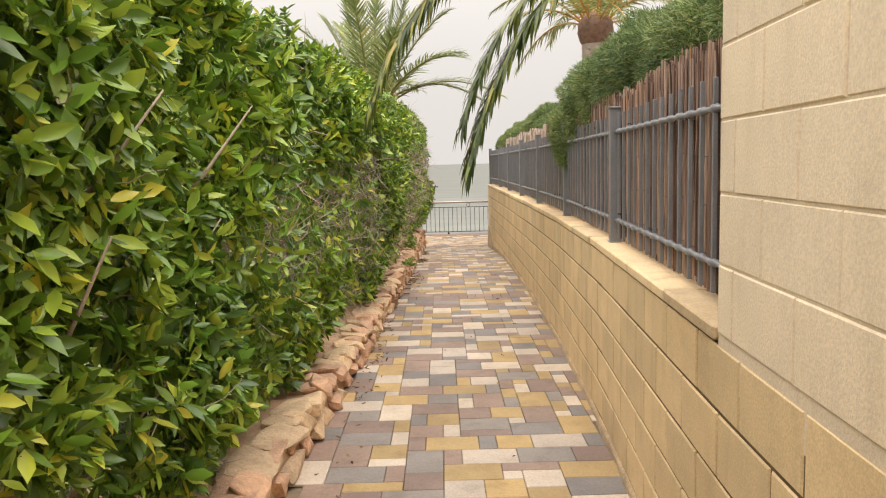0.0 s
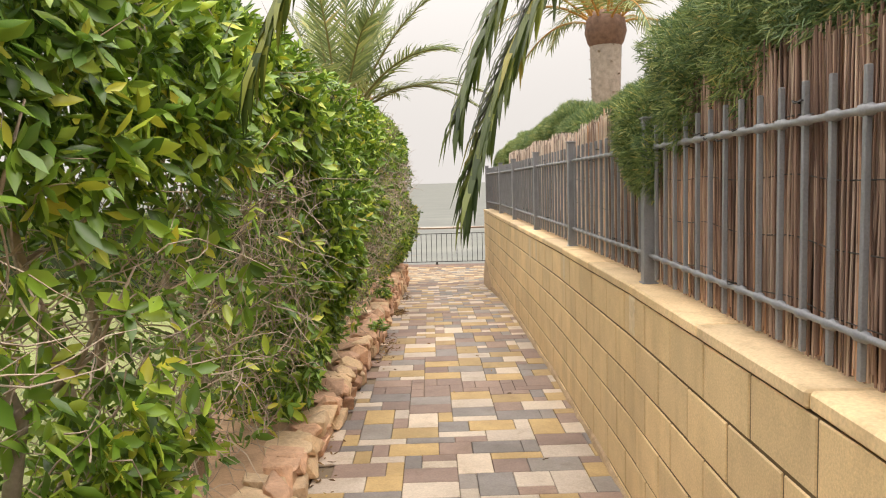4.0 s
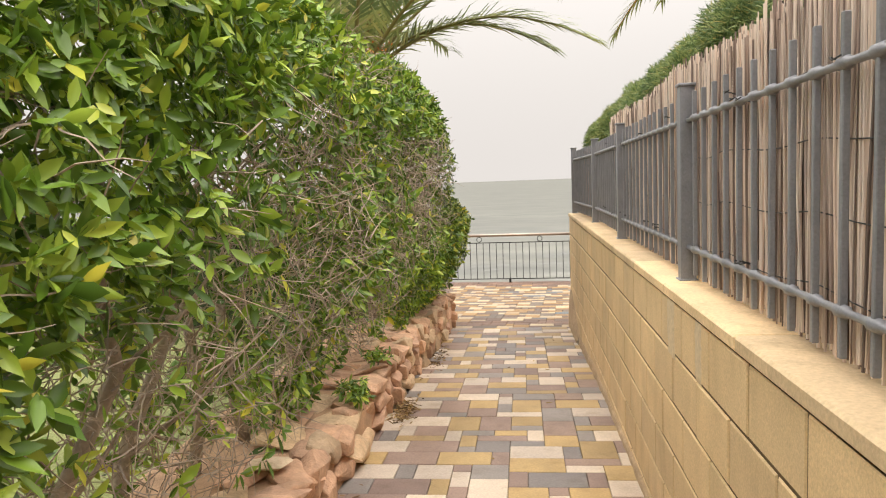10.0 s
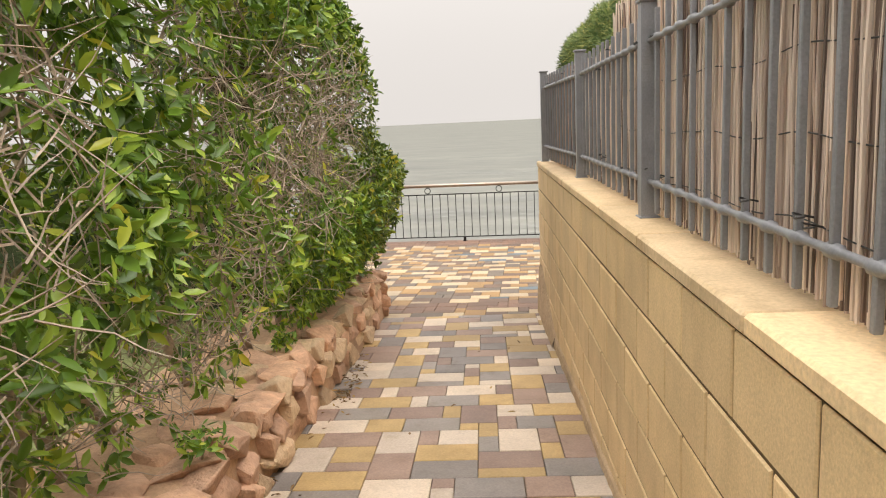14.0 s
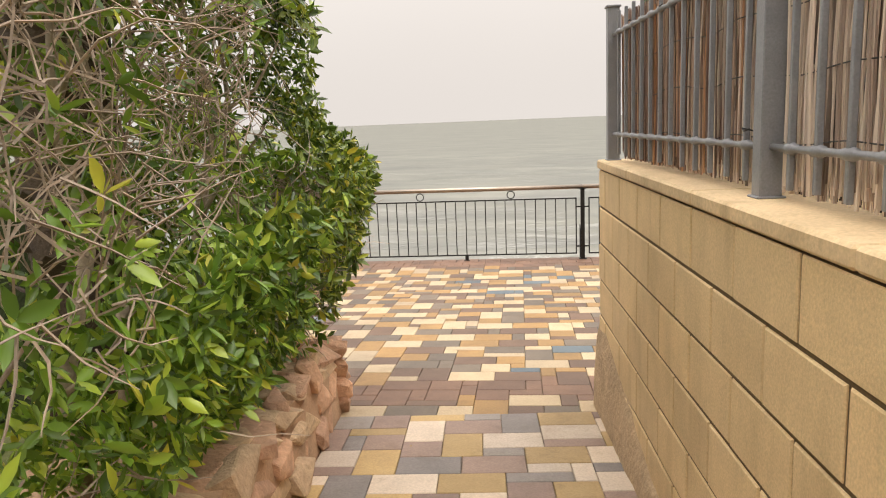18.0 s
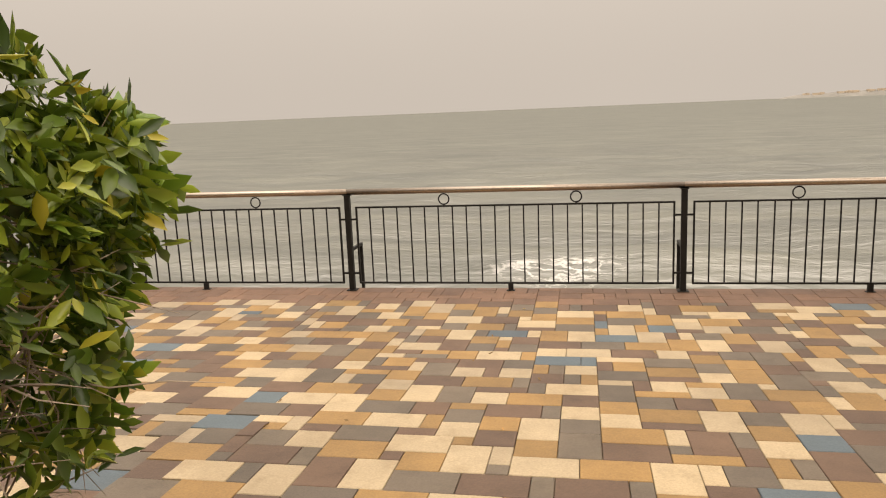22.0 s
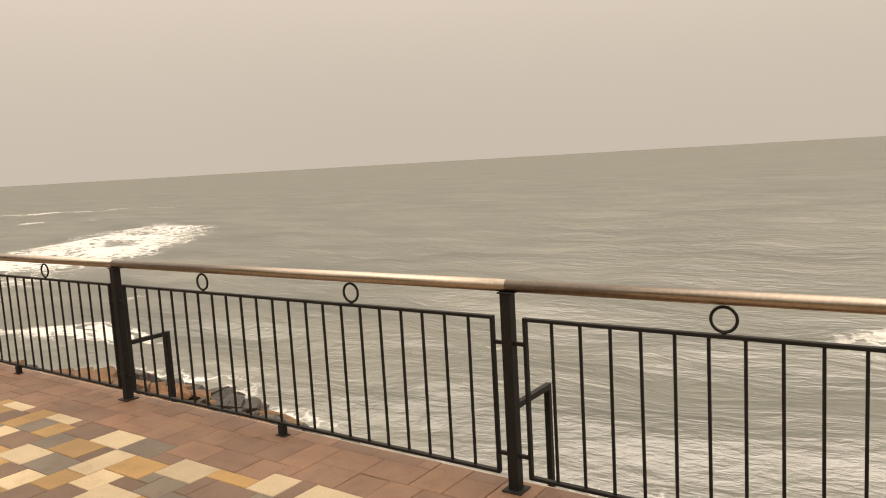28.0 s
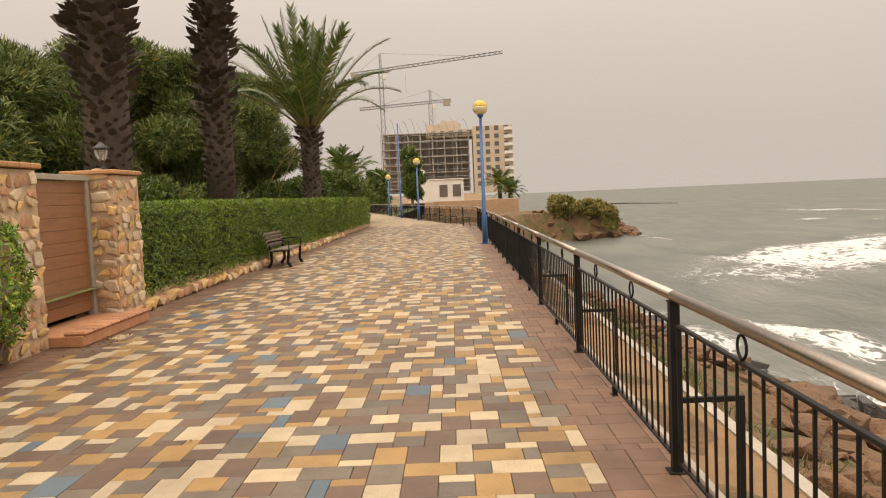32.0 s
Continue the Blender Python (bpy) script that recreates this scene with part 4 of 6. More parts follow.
hedge = thing("tall_hedge", "tall shaggy green hedge with bare grey twigs along the lane", "hedge")
g = np.random.default_rng(21)
tips, axes, near_t, near_a, tw_p, tw_a = [], [], [], [], [], []
for _ in range(29000):
    y = g.uniform(-7.6, 10.34)
    low, top = hedge_low(y), hedge_top(y)
    z = low + (top - low) * g.random()
    b = bareness(y, z)
    depth = 0.40 * g.random() ** 1.8
    if y > 9.0 and depth < 0.13 and z > 0.95:
        b = min(b, 0.42)
    x = hedge_face(y, z) - depth
    a = (1.0 + g.normal() * 0.4, g.normal() * 0.55, 0.35 + g.normal() * 0.5)
    if y > 9.15 and g.random() < (0.55 if z > 1.4 else 0.82):
        continue
    if g.random() > np.clip((b - 0.27) / 0.3, 0, 0.93):
        tips.append((x, y, z))
        axes.append(a)
    if g.random() < np.clip(b - 0.05, 0.06, 0.8) * float(np.interp(y, (-6, -2.5, -0.8, 3), (0.2, 0.3, 0.6, 0.75))):
        if 6.2 < y < 8.9 and z < 1.55 and g.random() < 0.85:
            continue
        if y > 8.0 and (y > 8.9 and g.random() < 0.3 or z > hedge_top(y) - 0.35 or depth < 0.14):
            continue
        tw_p.append((x - 0.10 + 0.1 * g.random() - (0.2 if y > 8.8 else 0.0), y - (0.25 if y > 9.7 else 0.0), z))
        tw_a.append((0.05 + 0.35 * g.normal(), g.normal() * 1.2, 0.1 + 0.7 * g.normal()))
end_t, end_a = [], []
for _ in range(1250):
    y = 8.9 + 1.46 * g.random()
    low, top = max(0.95, hedge_low(y)), hedge_top(y)
    z = low + (top - low) * g.random() ** 0.8
    if z < 1.42 and y > 9.2 and g.random() < 0.8 or noise.noise(Vector((y * 3, z * 3, 6))) > 0.22:
        continue
    end_t.append((hedge_face(y, z) - 0.2 * g.random() + 0.02, y, z))
    end_a.append((0.8 + g.normal() * 0.5, (y - 9.3) * 0.9 + g.normal() * 0.5, 0.45 + g.normal() * 0.4))
tips, axes = np.array(tips), np.array(axes)
order = g.permutation(len(tips))
tips, axes = tips[order], axes[order]
leaf_size = np.interp(tips[:, 1], (-3.0, 1.0, 5.0, 8.5), (0.095, 0.088, 0.074, 0.064))
# leaves past about y = 8.5 take the copy darkened for shade
old = tips[:, 1] + 0.5 * g.normal(size=len(tips)) > 8.5
for pick, mat in ((~old, LEAF), (old, LEAF_SHADED)):
    part("leaf_cover", rosettes(tips[pick], axes[pick], g, 6, leaf_size[pick], "leaf_cover", mat), hedge)["kind"] = "stuff"
part("end_leaf_cover", rosettes(np.array(end_t), np.array(end_a), g, 6, 0.056, "end_leaf_cover", LEAF_SHADED), hedge)["kind"] = "stuff"
deep, deep_a = [], []
for _ in range(6500):
    y = g.uniform(-7.6, 9.95)
    low, top = hedge_low(y) + 0.03, hedge_top(y)
    z = low + (top - low) * g.random()
    if y > 9.2 and g.random() < 0.75:
        continue
    deep.append((hedge_face(y, z) - 0.35 - 0.45 * g.random(), y, z))
    deep_a.append((0.6 + 0.5 * g.normal(), g.normal() * 0.7, 0.2 + g.normal() * 0.6))
part("inner_leaf_cover", rosettes(np.array(deep), np.array(deep_a), g, 5, 0.08, "inner_leaf_cover", LEAF), hedge)["kind"] = "stuff"
inner = np.array([q for q in deep[::2] if q[1] < 8.3 and (q[1] < 6.2 or q[2] > 1.6)] + [(hedge_face(a, c) - 0.25 - 0.4 * g.random(), a, c) for a, c in zip(9.2 + 0.85 * g.random(420), 0.75 + 0.85 * g.random(420))])
part("inner_twig_tangle", twig_tufts(g, inner, [(g.normal(), g.normal() * 1.3, g.normal() * 0.8) for _ in inner], "inner_twig_tangle", 0.32), hedge)["kind"] = "stuff"
# top and sea end
tt, ta = [], []
for _ in range(5200):
    y = g.uniform(-7.6, 10.15)
    x = kerb_x(y) - 0.1 - 0.95 * g.random()
    tt.append((x, y, hedge_top(y) - 0.05 + 0.12 * noise.noise(Vector((x * 2, y * 2, 3))) - 0.1 * g.random()))
    ta.append((0.2 + 0.5 * g.normal(), 0.6 * g.normal(), 1.0))
for _ in range(420):
    z = g.uniform(1.0, hedge_top(10.1))
    x = hedge_face(10.1, z) - 0.9 * g.random() ** 1.2
    tt.append((x, 10.2 - 0.2 * g.random() + 0.08 * noise.noise(Vector((x * 3, z * 3, 0))), z))
    ta.append((0.4 * g.normal(), 1.0, 0.3 + 0.4 * g.normal()))
part("crown_leaf_cover", rosettes(np.array(tt), np.array(ta), g, 6, 0.07, "crown_leaf_cover", LEAF), hedge)["kind"] = "stuff"
for _ in range(420):
    y, z = 9.25 + 0.95 * g.random(), 0.72 + 0.85 * g.random()
    tw_p.append((hedge_face(y, z) - 0.12 - 0.35 * g.random(), y - 0.08, z))
    tw_a.append((0.2 + 0.6 * g.normal(), g.normal(), 0.1 + 0.6 * g.normal()))
part("twig_tangle", twig_tufts(g, tw_p, tw_a, "twig_tangle", 0.24), hedge, label="bare grey-brown twigs")["kind"] = "stuff"
for k in range(30):
    y = -7.2 + k * 0.57 + g.uniform(-0.15, 0.15)
    x = kerb_x(y) - 0.42 - 0.25 * g.random()
    z0 = kerb_top(y) - 0.12
    pts = [(x, y, z0)]
    for q in range(5):
        pts.append((pts[-1][0] + g.normal() * 0.06, pts[-1][1] + g.normal() * 0.12, pts[-1][2] + (hedge_top(y) - 0.25 - z0) / 5))
    part("stem", tube_mesh("stem", pts, [0.032, 0.028, 0.024, 0.019, 0.013, 0.006], BARK, 6), hedge)
    for q in range(3):
        b0 = Vector(pts[1 + q])
        e = b0 + Vector((0.28 + 0.06 * g.normal(), 0.35 * g.normal(), 0.3 + 0.2 * g.random()))
        m_ = (b0 + e) / 2 + Vector((0, 0.06 * g.normal(), -0.05))
        part("branch", tube_mesh("branch", [tuple(b0), tuple(m_), tuple(e)], [0.012, 0.008, 0.003], BARK, 5), hedge)

# ---- railing along the promenade ----
STEP = 3.112


def railing_section(length, name="railing_section"):
    """One bay: post at the origin, the panel towards -x; seaward is +y."""
    th = thing(name, "black iron railing bay with steel handrail beside the paving", "railing", group="railing bays along the promenade")
    part("post", mesh_of(boxes([(0, 0, 0.465, 0.052, 0.052, 0.93), (0, 0, 0.934, 0.075, 0.06, 0.008), (0, 0, 0.004, 0.10, 0.10, 0.008)], 0.002), "post", IRON_BLACK), th)
    part("handrail", tube_mesh("handrail", [(0.002, 0, 0.966), (-length + 0.002, 0, 0.966)], 0.029, STEEL, 16), th, label="polished steel tube handrail")
    a, b = -0.085, -length + 0.085
    part("top_bar", mesh_of(boxes([((a + b) / 2, 0, 0.815, a - b, 0.026, 0.016)], 0.002), "top_bar", IRON_BLACK), th)
    part("bottom_bar", mesh_of(boxes([((a + b) / 2, 0, 0.075, a - b, 0.026, 0.016)], 0.002), "bottom_bar", IRON_BLACK), th)
    end_me = mesh_of(boxes([(0, 0, 0.445, 0.016, 0.026, 0.756)], 0.002), "end_bar", IRON_BLACK)
    for x in (a, b):
        part("end_bar", end_me, th, pose(x, 0, 0))
    bal_me = mesh_of(boxes([(0, 0, 0.445, 0.0125, 0.0125, 0.726)], 0.0015), "baluster", IRON_BLACK)
    n = max(2, round((a - b) / 0.134))
    for k in range(1, n):
        part("baluster", bal_me, th, pose(a + (b - a) * k / n, 0, 0, 0, random.uniform(-0.3, 0.3), 0))
    ring_me = ring_mesh("ring", 0.049, 0.0065, IRON_BLACK)
    for k in (0.3035, 0.6965):
        part("ring", ring_me, th, pose(-length * k, 0, 0.881))
        part("ring_stud", mesh_of(boxes([(0, 0, 0, 0.014, 0.014, 0.016)], 0.002), "ring_stud", IRON_BLACK), th, pose(-length * k, 0, 0.826))
    part("foot", mesh_of(boxes([(0, 0, 0.032, 0.045, 0.035, 0.07), (0, 0, 0.003, 0.08, 0.05, 0.006)], 0.002), "foot", IRON_BLACK), th, pose(-length * 0.5, 0, 0))
    lug = mesh_of(boxes([(0, 0, 0, 0.075, 0.016, 0.018)], 0.002), "lug", IRON_BLACK)
    for z in (0.70, 0.17):
        part("lug", lug, th, pose(-0.055, 0, z))
        part("lug", lug, th, pose(-length + 0.055, 0, z))
    part("brace", mesh_of(boxes([(0.0, 0.19, 0.395, 0.03, 0.36, 0.03), (0.0, 0.355, -0.22, 0.03, 0.03, 1.2)], 0.002), "brace", IRON_BLACK), th, label="bent iron brace behind the post")
    return th


bay = railing_section(STEP)
bay.matrix_basis = pose(0, RAIL_Y, 0)
for k in range(-5, 12):
    if k:
        copy_thing(bay, pose(-STEP * k, RAIL_Y, 0))
lean_deg = math.degrees(math.atan2(0.215, 1))
for k in range(17):
    x = -STEP * 12 - STEP * k * math.cos(radians(lean_deg))
    copy_thing(bay, pose(x, rail_line(x), 0, 0, 0, lean_deg))

# ---- street lamps ----
def street_lamp(x, y, height, globe=True):
    th = thing("street_lamp", "blue lamp post with a white globe and yellow cap" if globe else "tall plain blue-grey lighting mast", "street lamp", pose(x, y, 0), "promenade lamps")
    part("pole", tube_mesh("pole", [(0, 0, 0), (0, 0, 0.9), (0, 0, 0.95), (0, 0, height - 0.28)], [0.085, 0.085, 0.06, 0.045], BLUE_POLE, 14), th)
    part("base_plate", tube_mesh("base_plate", [(0, 0, 0), (0, 0, 0.03)], [0.16, 0.16], BLUE_POLE, 14, False), th)
    if globe:
        part("collar", tube_mesh("collar", [(0, 0, height - 0.30), (0, 0, height - 0.2)], [0.07, 0.11], BLUE_POLE, 14), th)
        for nm, lo, hi, mat in (("globe", -1.0, 0.1, GLOBE_WHITE), ("globe_cap", 0.1, 1.0, GLOBE_YELLOW)):
            pts, rad = [], []
            for k in range(11):
                s = lo + (hi - lo) * k / 10
                pts.append((0, 0, height + 0.235 * s))
                rad.append(max(0.004, 0.235 * math.sqrt(max(0, 1 - s * s))))
            part(nm, tube_mesh(nm, pts, rad, mat, 20), th)
    return th


street_lamp(-25.7, 15.32, 4.24)
street_lamp(-52.0, 12.05, 3.9)
street_lamp(-59.3, 10.4, 7.5, False)
street_lamp(-68.0, 8.75, 3.4)

# ---- bench ----
def bench(m):
    th = thing("bench", "wooden slat bench with black iron legs facing the sea", "bench", m)
    slat = mesh_of(boxes([(0, 0, 0, 1.72, 0.075, 0.032)], 0.006), "slat", WOOD_SLAT)
    for k in range(5):
        part("slat", slat, th, pose(0, -0.18 + 0.085 * k, 0.44 - 0.006 * abs(k - 3)))
    for k in range(4):
        part("back_slat", slat, th, pose(0, -0.27 - 0.03 * k, 0.54 + 0.088 * k, 76, 0, 0))
    for x in (-0.68, 0.68):
        v, f = [], []
        tube_arrays([(x, 0.24, 0.0), (x, 0.17, 0.12), (x, 0.19, 0.3), (x, 0.2, 0.42)], [0.045, 0.034, 0.036, 0.032], 6, v, f)
        tube_arrays([(x, -0.30, 0.0), (x, -0.22, 0.14), (x, -0.22, 0.4), (x, -0.30, 0.6), (x, -0.40, 0.86)], [0.045, 0.034, 0.038, 0.034, 0.026], 6, v, f)
        tube_arrays([(x, -0.24, 0.40), (x, 0.21, 0.41)], [0.022, 0.022], 6, v, f)
        tube_arrays([(x, -0.30, 0.62), (x, 0.0, 0.66), (x, 0.22, 0.62), (x, 0.2, 0.42)], [0.018, 0.02, 0.02, 0.018], 6, v, f)
        part("leg_frame", from_arrays("leg_frame", v, f, IRON_BLACK), th, label="black cast-iron leg frame")
    return th


bench(pose(-20.75, 10.15, 0, 0, 0, 0))

# ---- garden gate with stone pillars ----
RUBBLE_TAN = [hull_stone("stone", m, k) for k, m in enumerate([mottled("pillar_stone_%s" % n, c, 0.85, 0.25, 3, 30, 0.8, 0.01) for n, c in (("tan", (0.60, 0.42, 0.25)), ("gold", (0.66, 0.43, 0.18)), ("pale", (0.64, 0.50, 0.35)), ("rust", (0.50, 0.27, 0.15)))] * 2)]


PILLAR_MORTAR = mottled("pillar_mortar", (0.50, 0.36, 0.235), 0.95, 0.25, 6, 50, 0.8, 0.012, per="")


def stone_pillar(x0, x1, y0, y1, height, seed):
    th = thing("gate_pillar", "square rubble stone gate pillar with an orange brick cap", "pillar", pose((x0 + x1) / 2, (y0 + y1) / 2, 0), "gate pillars")
    w, d = x1 - x0, y1 - y0
    part("core", mesh_of(boxes([(0, 0, height / 2 - 0.02, w - 0.012, d - 0.012, height - 0.04)]), "core", PILLAR_MORTAR), th)
    r = random.Random(seed)
    for face in range(2):
        ln = d if face == 0 else w
        z = 0.02
        while z < height - 0.12:
            h = r.uniform(0.11, 0.2)
            a = -ln / 2
            while a < ln / 2 - 0.05:
                q = min(r.uniform(0.10, 0.30), ln / 2 - a)
                c = a + q / 2
                loc = (w / 2 - 0.02, c, z + r.uniform(-0.03, 0.03)) if face == 0 else (c, d / 2 - 0.02, z + r.uniform(-0.03, 0.03))
                size = (0.10, q * 0.97, h * 0.98) if face == 0 else (q * 0.97, 0.10, h * 0.98)
                part("stone", r.choice(RUBBLE_TAN), th, pose(*loc, r.uniform(-14, 14) if face == 0 else 0, 0 if face == 0 else r.uniform(-14, 14), r.uniform(-4, 4)) @ Matrix.Diagonal((*size, 1)))
                a += q
            z += h
    n = 4
    for k in range(n):
        part("cap_brick", mesh_of(boxes([(0, 0, 0, (w + 0.1) / n - 0.006, d + 0.1, 0.06)], 0.012), "cap_brick", BRICK_CAP), th, pose(-w / 2 - 0.05 + (w + 0.1) / n * (k + 0.5), 0, height + 0.005))
    return th


stone_pillar(-10.62, -9.85, 9.0, 9.66, 2.08, 4)
stone_pillar(-13.35, -12.5, 9.0, 9.66, 2.08, 9)
gate = thing("garden_gate", "closed brown wooden garden gate in a grey frame between pillars", "gate", pose(-11.56, 9.3, 0))
part("frame_post", box_mesh("frame_post", 0.09, 0.09, 1.95, CONCRETE), gate, pose(-0.87, 0, 0.05))
part("frame_post", box_mesh("frame_post", 0.09, 0.09, 1.95, CONCRETE), gate, pose(0.87, 0, 0.05))
part("lintel", box_mesh("lintel", 1.87, 0.12, 0.07, CONCRETE), gate, pose(0, 0, 1.97))
for k in range(11):
    part("board", box_mesh("board", 1.64, 0.035, 0.158, WOOD_DOOR, 0.006), gate, pose(0, 0, 0.2 + 0.16 * k))
part("handle", tube_mesh("handle", [(0.7, 0.05, 1.0), (0.6, 0.055, 1.0)], 0.012, STEEL, 8), gate)
step = thing("doorstep", "red terracotta doorstep before the gate", "step", pose(-11.56, 9.62, 0))
part("slab", box_mesh("slab", 1.85, 0.85, 0.13, TERRACOTTA, 0.01), step)
for k in range(8):
    part("nosing_tile", mesh_of(boxes([(0, 0, 0, 0.225, 0.26, 0.045)], 0.016), "nosing_tile", TERRACOTTA), step, pose(-0.81 + 0.231 * k, 0.32, 0.152))


def lantern(x, y, z):
    th = thing("lantern", "old dark metal lantern with frosted glass on a pillar", "lantern", pose(x, y, z) @ Matrix.Diagonal((0.75, 0.75, 0.7, 1)), "pillar lanterns")
    part("stem", tube_mesh("stem", [(0, 0, 0), (0, 0, 0.02), (0, 0, 0.05), (0, 0, 0.16)], [0.07, 0.07, 0.02, 0.02], LANTERN_METAL, 10), th)
    part("glass_body", tube_mesh("glass_body", [(0, 0, 0.17), (0, 0, 0.22), (0, 0, 0.36), (0, 0, 0.42)], [0.06, 0.10, 0.125, 0.12], GLASS, 10), th)
    part("hood", tube_mesh("hood", [(0, 0, 0.41), (0, 0, 0.45), (0, 0, 0.52), (0, 0, 0.56)], [0.15, 0.13, 0.05, 0.015], LANTERN_METAL, 10), th)
    for k in range(6):
        a = math.pi * k / 3
        part("rib", tube_mesh("rib", [(0.062 * math.cos(a), 0.062 * math.sin(a), 0.17), (0.128 * math.cos(a), 0.128 * math.sin(a), 0.36), (0.12 * math.cos(a), 0.12 * math.sin(a), 0.42)], 0.006, LANTERN_METAL, 4), th)
    return th


lantern(-12.95, 9.33, 2.145)
lantern(-10.2, 9.33, 2.145)

# ---- clipped hedge with a stone kerb along the promenade ----
def box_hedge(name, x0, x1, y_front, y_back, z0, z1, n, seed, label, group="", leaf=0.045):
    th = thing(name, label, "hedge", group=group)
    gg = np.random.default_rng(seed)
    L, D, H = x1 - x0, y_front - y_back, z1 - z0
    areas = np.array([L * H, L * D, D * H * 1.0, D * H])
    kind = gg.choice(4, n, p=areas / areas.sum())
    u, v, w = gg.random(n), gg.random(n), gg.random(n) ** 2 * 0.16
    wob = np.array([0.05 * noise.noise(Vector((x0 + L * a, b * 2.2, seed))) for a, b in zip(u * 1.0, v)]) * 1.5
    P = np.zeros((n, 3))
    A = np.zeros((n, 3))
    for k in range(4):
        s = kind == k
        if k == 0:
            P[s] = np.stack([x0 + L * u[s], y_front - w[s] + wob[s], z0 + H * v[s]], 1)
            A[s] = (0, 1, 0.3)
        elif k == 1:
            P[s] = np.stack([x0 + L * u[s], y_back + D * v[s], z1 - w[s] + wob[s]], 1)
            A[s] = (0, 0.1, 1)
        else:
            P[s] = np.stack([(x1 - w[s] + wob[s]) if k == 2 else (x0 + w[s]), y_back + D * u[s], z0 + H * v[s]], 1)
            A[s] = (1 if k == 2 else -1, 0, 0.3)
    A = A + gg.normal(scale=0.45, size=A.shape)
    part("leaf_cover", rosettes(P, A, gg, 5, leaf, "leaf_cover", LEAF_BOX), th)["kind"] = "stuff"
    # added plain box, coloured dark for the shade inside the hedge
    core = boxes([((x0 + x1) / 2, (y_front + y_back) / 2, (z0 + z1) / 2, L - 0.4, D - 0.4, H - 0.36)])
    part("inner_core", mesh_of(core, "inner_core", CORE_SHADE), th)
    return th


box_hedge("clipped_hedge", -30.0, -13.5, 9.58, 8.5, 0.2, 1.66, 17000, 3, "neatly clipped green hedge on a stone kerb", "clipped hedges", 0.055)
box_hedge("clipped_hedge", -45.0, -30.0, 9.58, 8.4, 0.2, 1.66, 8000, 4, "neatly clipped green hedge on a stone kerb", "clipped hedges", 0.07)
box_hedge("front_hedge", -9.7, -2.7, 9.62, 8.9, 0.2, 1.75, 7000, 5, "loose green hedge beside the gate pillar", "", 0.06)
kerb = new("wall_hedge_kerb", mesh_of(boxes([(-29.2, 9.2, 0.12, 31.8, 0.62, 0.26), (-6.2, 9.2, 0.12, 7.0, 0.7, 0.26)], 0.03), "wall_hedge_kerb", STONE_MORTAR))
tagged(kerb, "low earthy stone kerb under the clipped hedge", "kerb", kind="structure")
r_ = random.Random(31)
x = -13.5
while x > -34:
    ln = r_.uniform(0.2, 0.42)
    part("stone", r_.choice(RUBBLE_TAN), kerb, pose(x - ln / 2, 9.52, -0.02, 0, 0, r_.uniform(-8, 8)) @ Matrix.Diagonal((ln * 1.12, 0.3, r_.uniform(0.16, 0.24), 1)))
    x -= ln

gate_bush = thing("garden_bush", "light green leafy bush in front of the gate pillar", "bush")
bp, bn, bg = blob_points(900, (-9.55, 9.72, 0.92), (0.62, 0.26, 0.66), 61, 0.3)
part("leaf_cover", rosettes(bp, bn + (0, 0, 0.4), bg, 6, 0.06, "leaf_cover", LEAF), gate_bush)["kind"] = "stuff"
for k in range(5):
    part("stem", tube_mesh("stem", [(-9.55 + 0.08 * k - 0.16, 9.6, 0), (-9.55 + 0.2 * k - 0.4, 9.66, 0.5), (-9.55 + 0.25 * k - 0.5, 9.72, 1.1)], [0.02, 0.014, 0.006], BARK, 5), gate_bush)

# ---- palms ----
def frond_arrays(base, tip, lift, n, leaflet, g, droop=0.5, spread=0.9):
    """Leaflet places and directions along an arching frond from base to tip."""
    b, t = Vector(base), Vector(tip)
    c = Vector(lift) if isinstance(lift, tuple) else (b + t) / 2 + Vector((0, 0, lift))
    at, along, ups, ln, axis = [], [], [], [], []
    for k in range(25):
        s = k / 24
        axis.append((1 - s) ** 2 * b + 2 * s * (1 - s) * c + s * s * t)
    for k in range(n):
        s = 0.12 + 0.88 * k / (n - 1)
        p = (1 - s) ** 2 * b + 2 * s * (1 - s) * c + s * s * t
        d = (2 * (1 - s) * (c - b) + 2 * s * (t - c)).normalized()
        side = d.cross(Vector((0, 0, 1)))
        side = side.normalized() if side.length > 0.05 else Vector((1, 0, 0))
        upv = side.cross(d)
        for sg in (-1, 1):
            q = d * (0.55 + 0.5 * s) + side * sg * spread * (1.05 - 0.5 * s) + upv * 0.3 + Vector((0, 0, -droop * (0.5 + 0.8 * g.random()))) + Vector(g.normal(size=3)) * 0.10
            at.append(p)
            along.append(q)
            ups.append(upv + side * sg * 0.4)
            ln.append(leaflet * (0.55 + 0.6 * math.sin(math.pi * min(1, 0.18 + 0.75 * s))) * g.uniform(0.85, 1.15))
    return axis, at, along, ups, ln


def frond(parent, base, tip, lift, n, leaflet, width, mat, seed, droop=0.5, spread=0.9, radius=0.022, stalk=PALM_STALK):
    g = np.random.default_rng(seed)
    axis, at, along, ups, ln = frond_arrays(base, tip, lift, n, leaflet, g, droop, spread)
    fr = part("frond", scatter("frond", at, along, ups, np.array(ln), width, mat, BLADE_SHAPE, BLADE_FACES), parent)
    part("stalk", tube_mesh("stalk", [tuple(p) for p in axis], [radius * (1 - 0.85 * k / 24) for k in range(25)], stalk, 6), fr)
    return fr


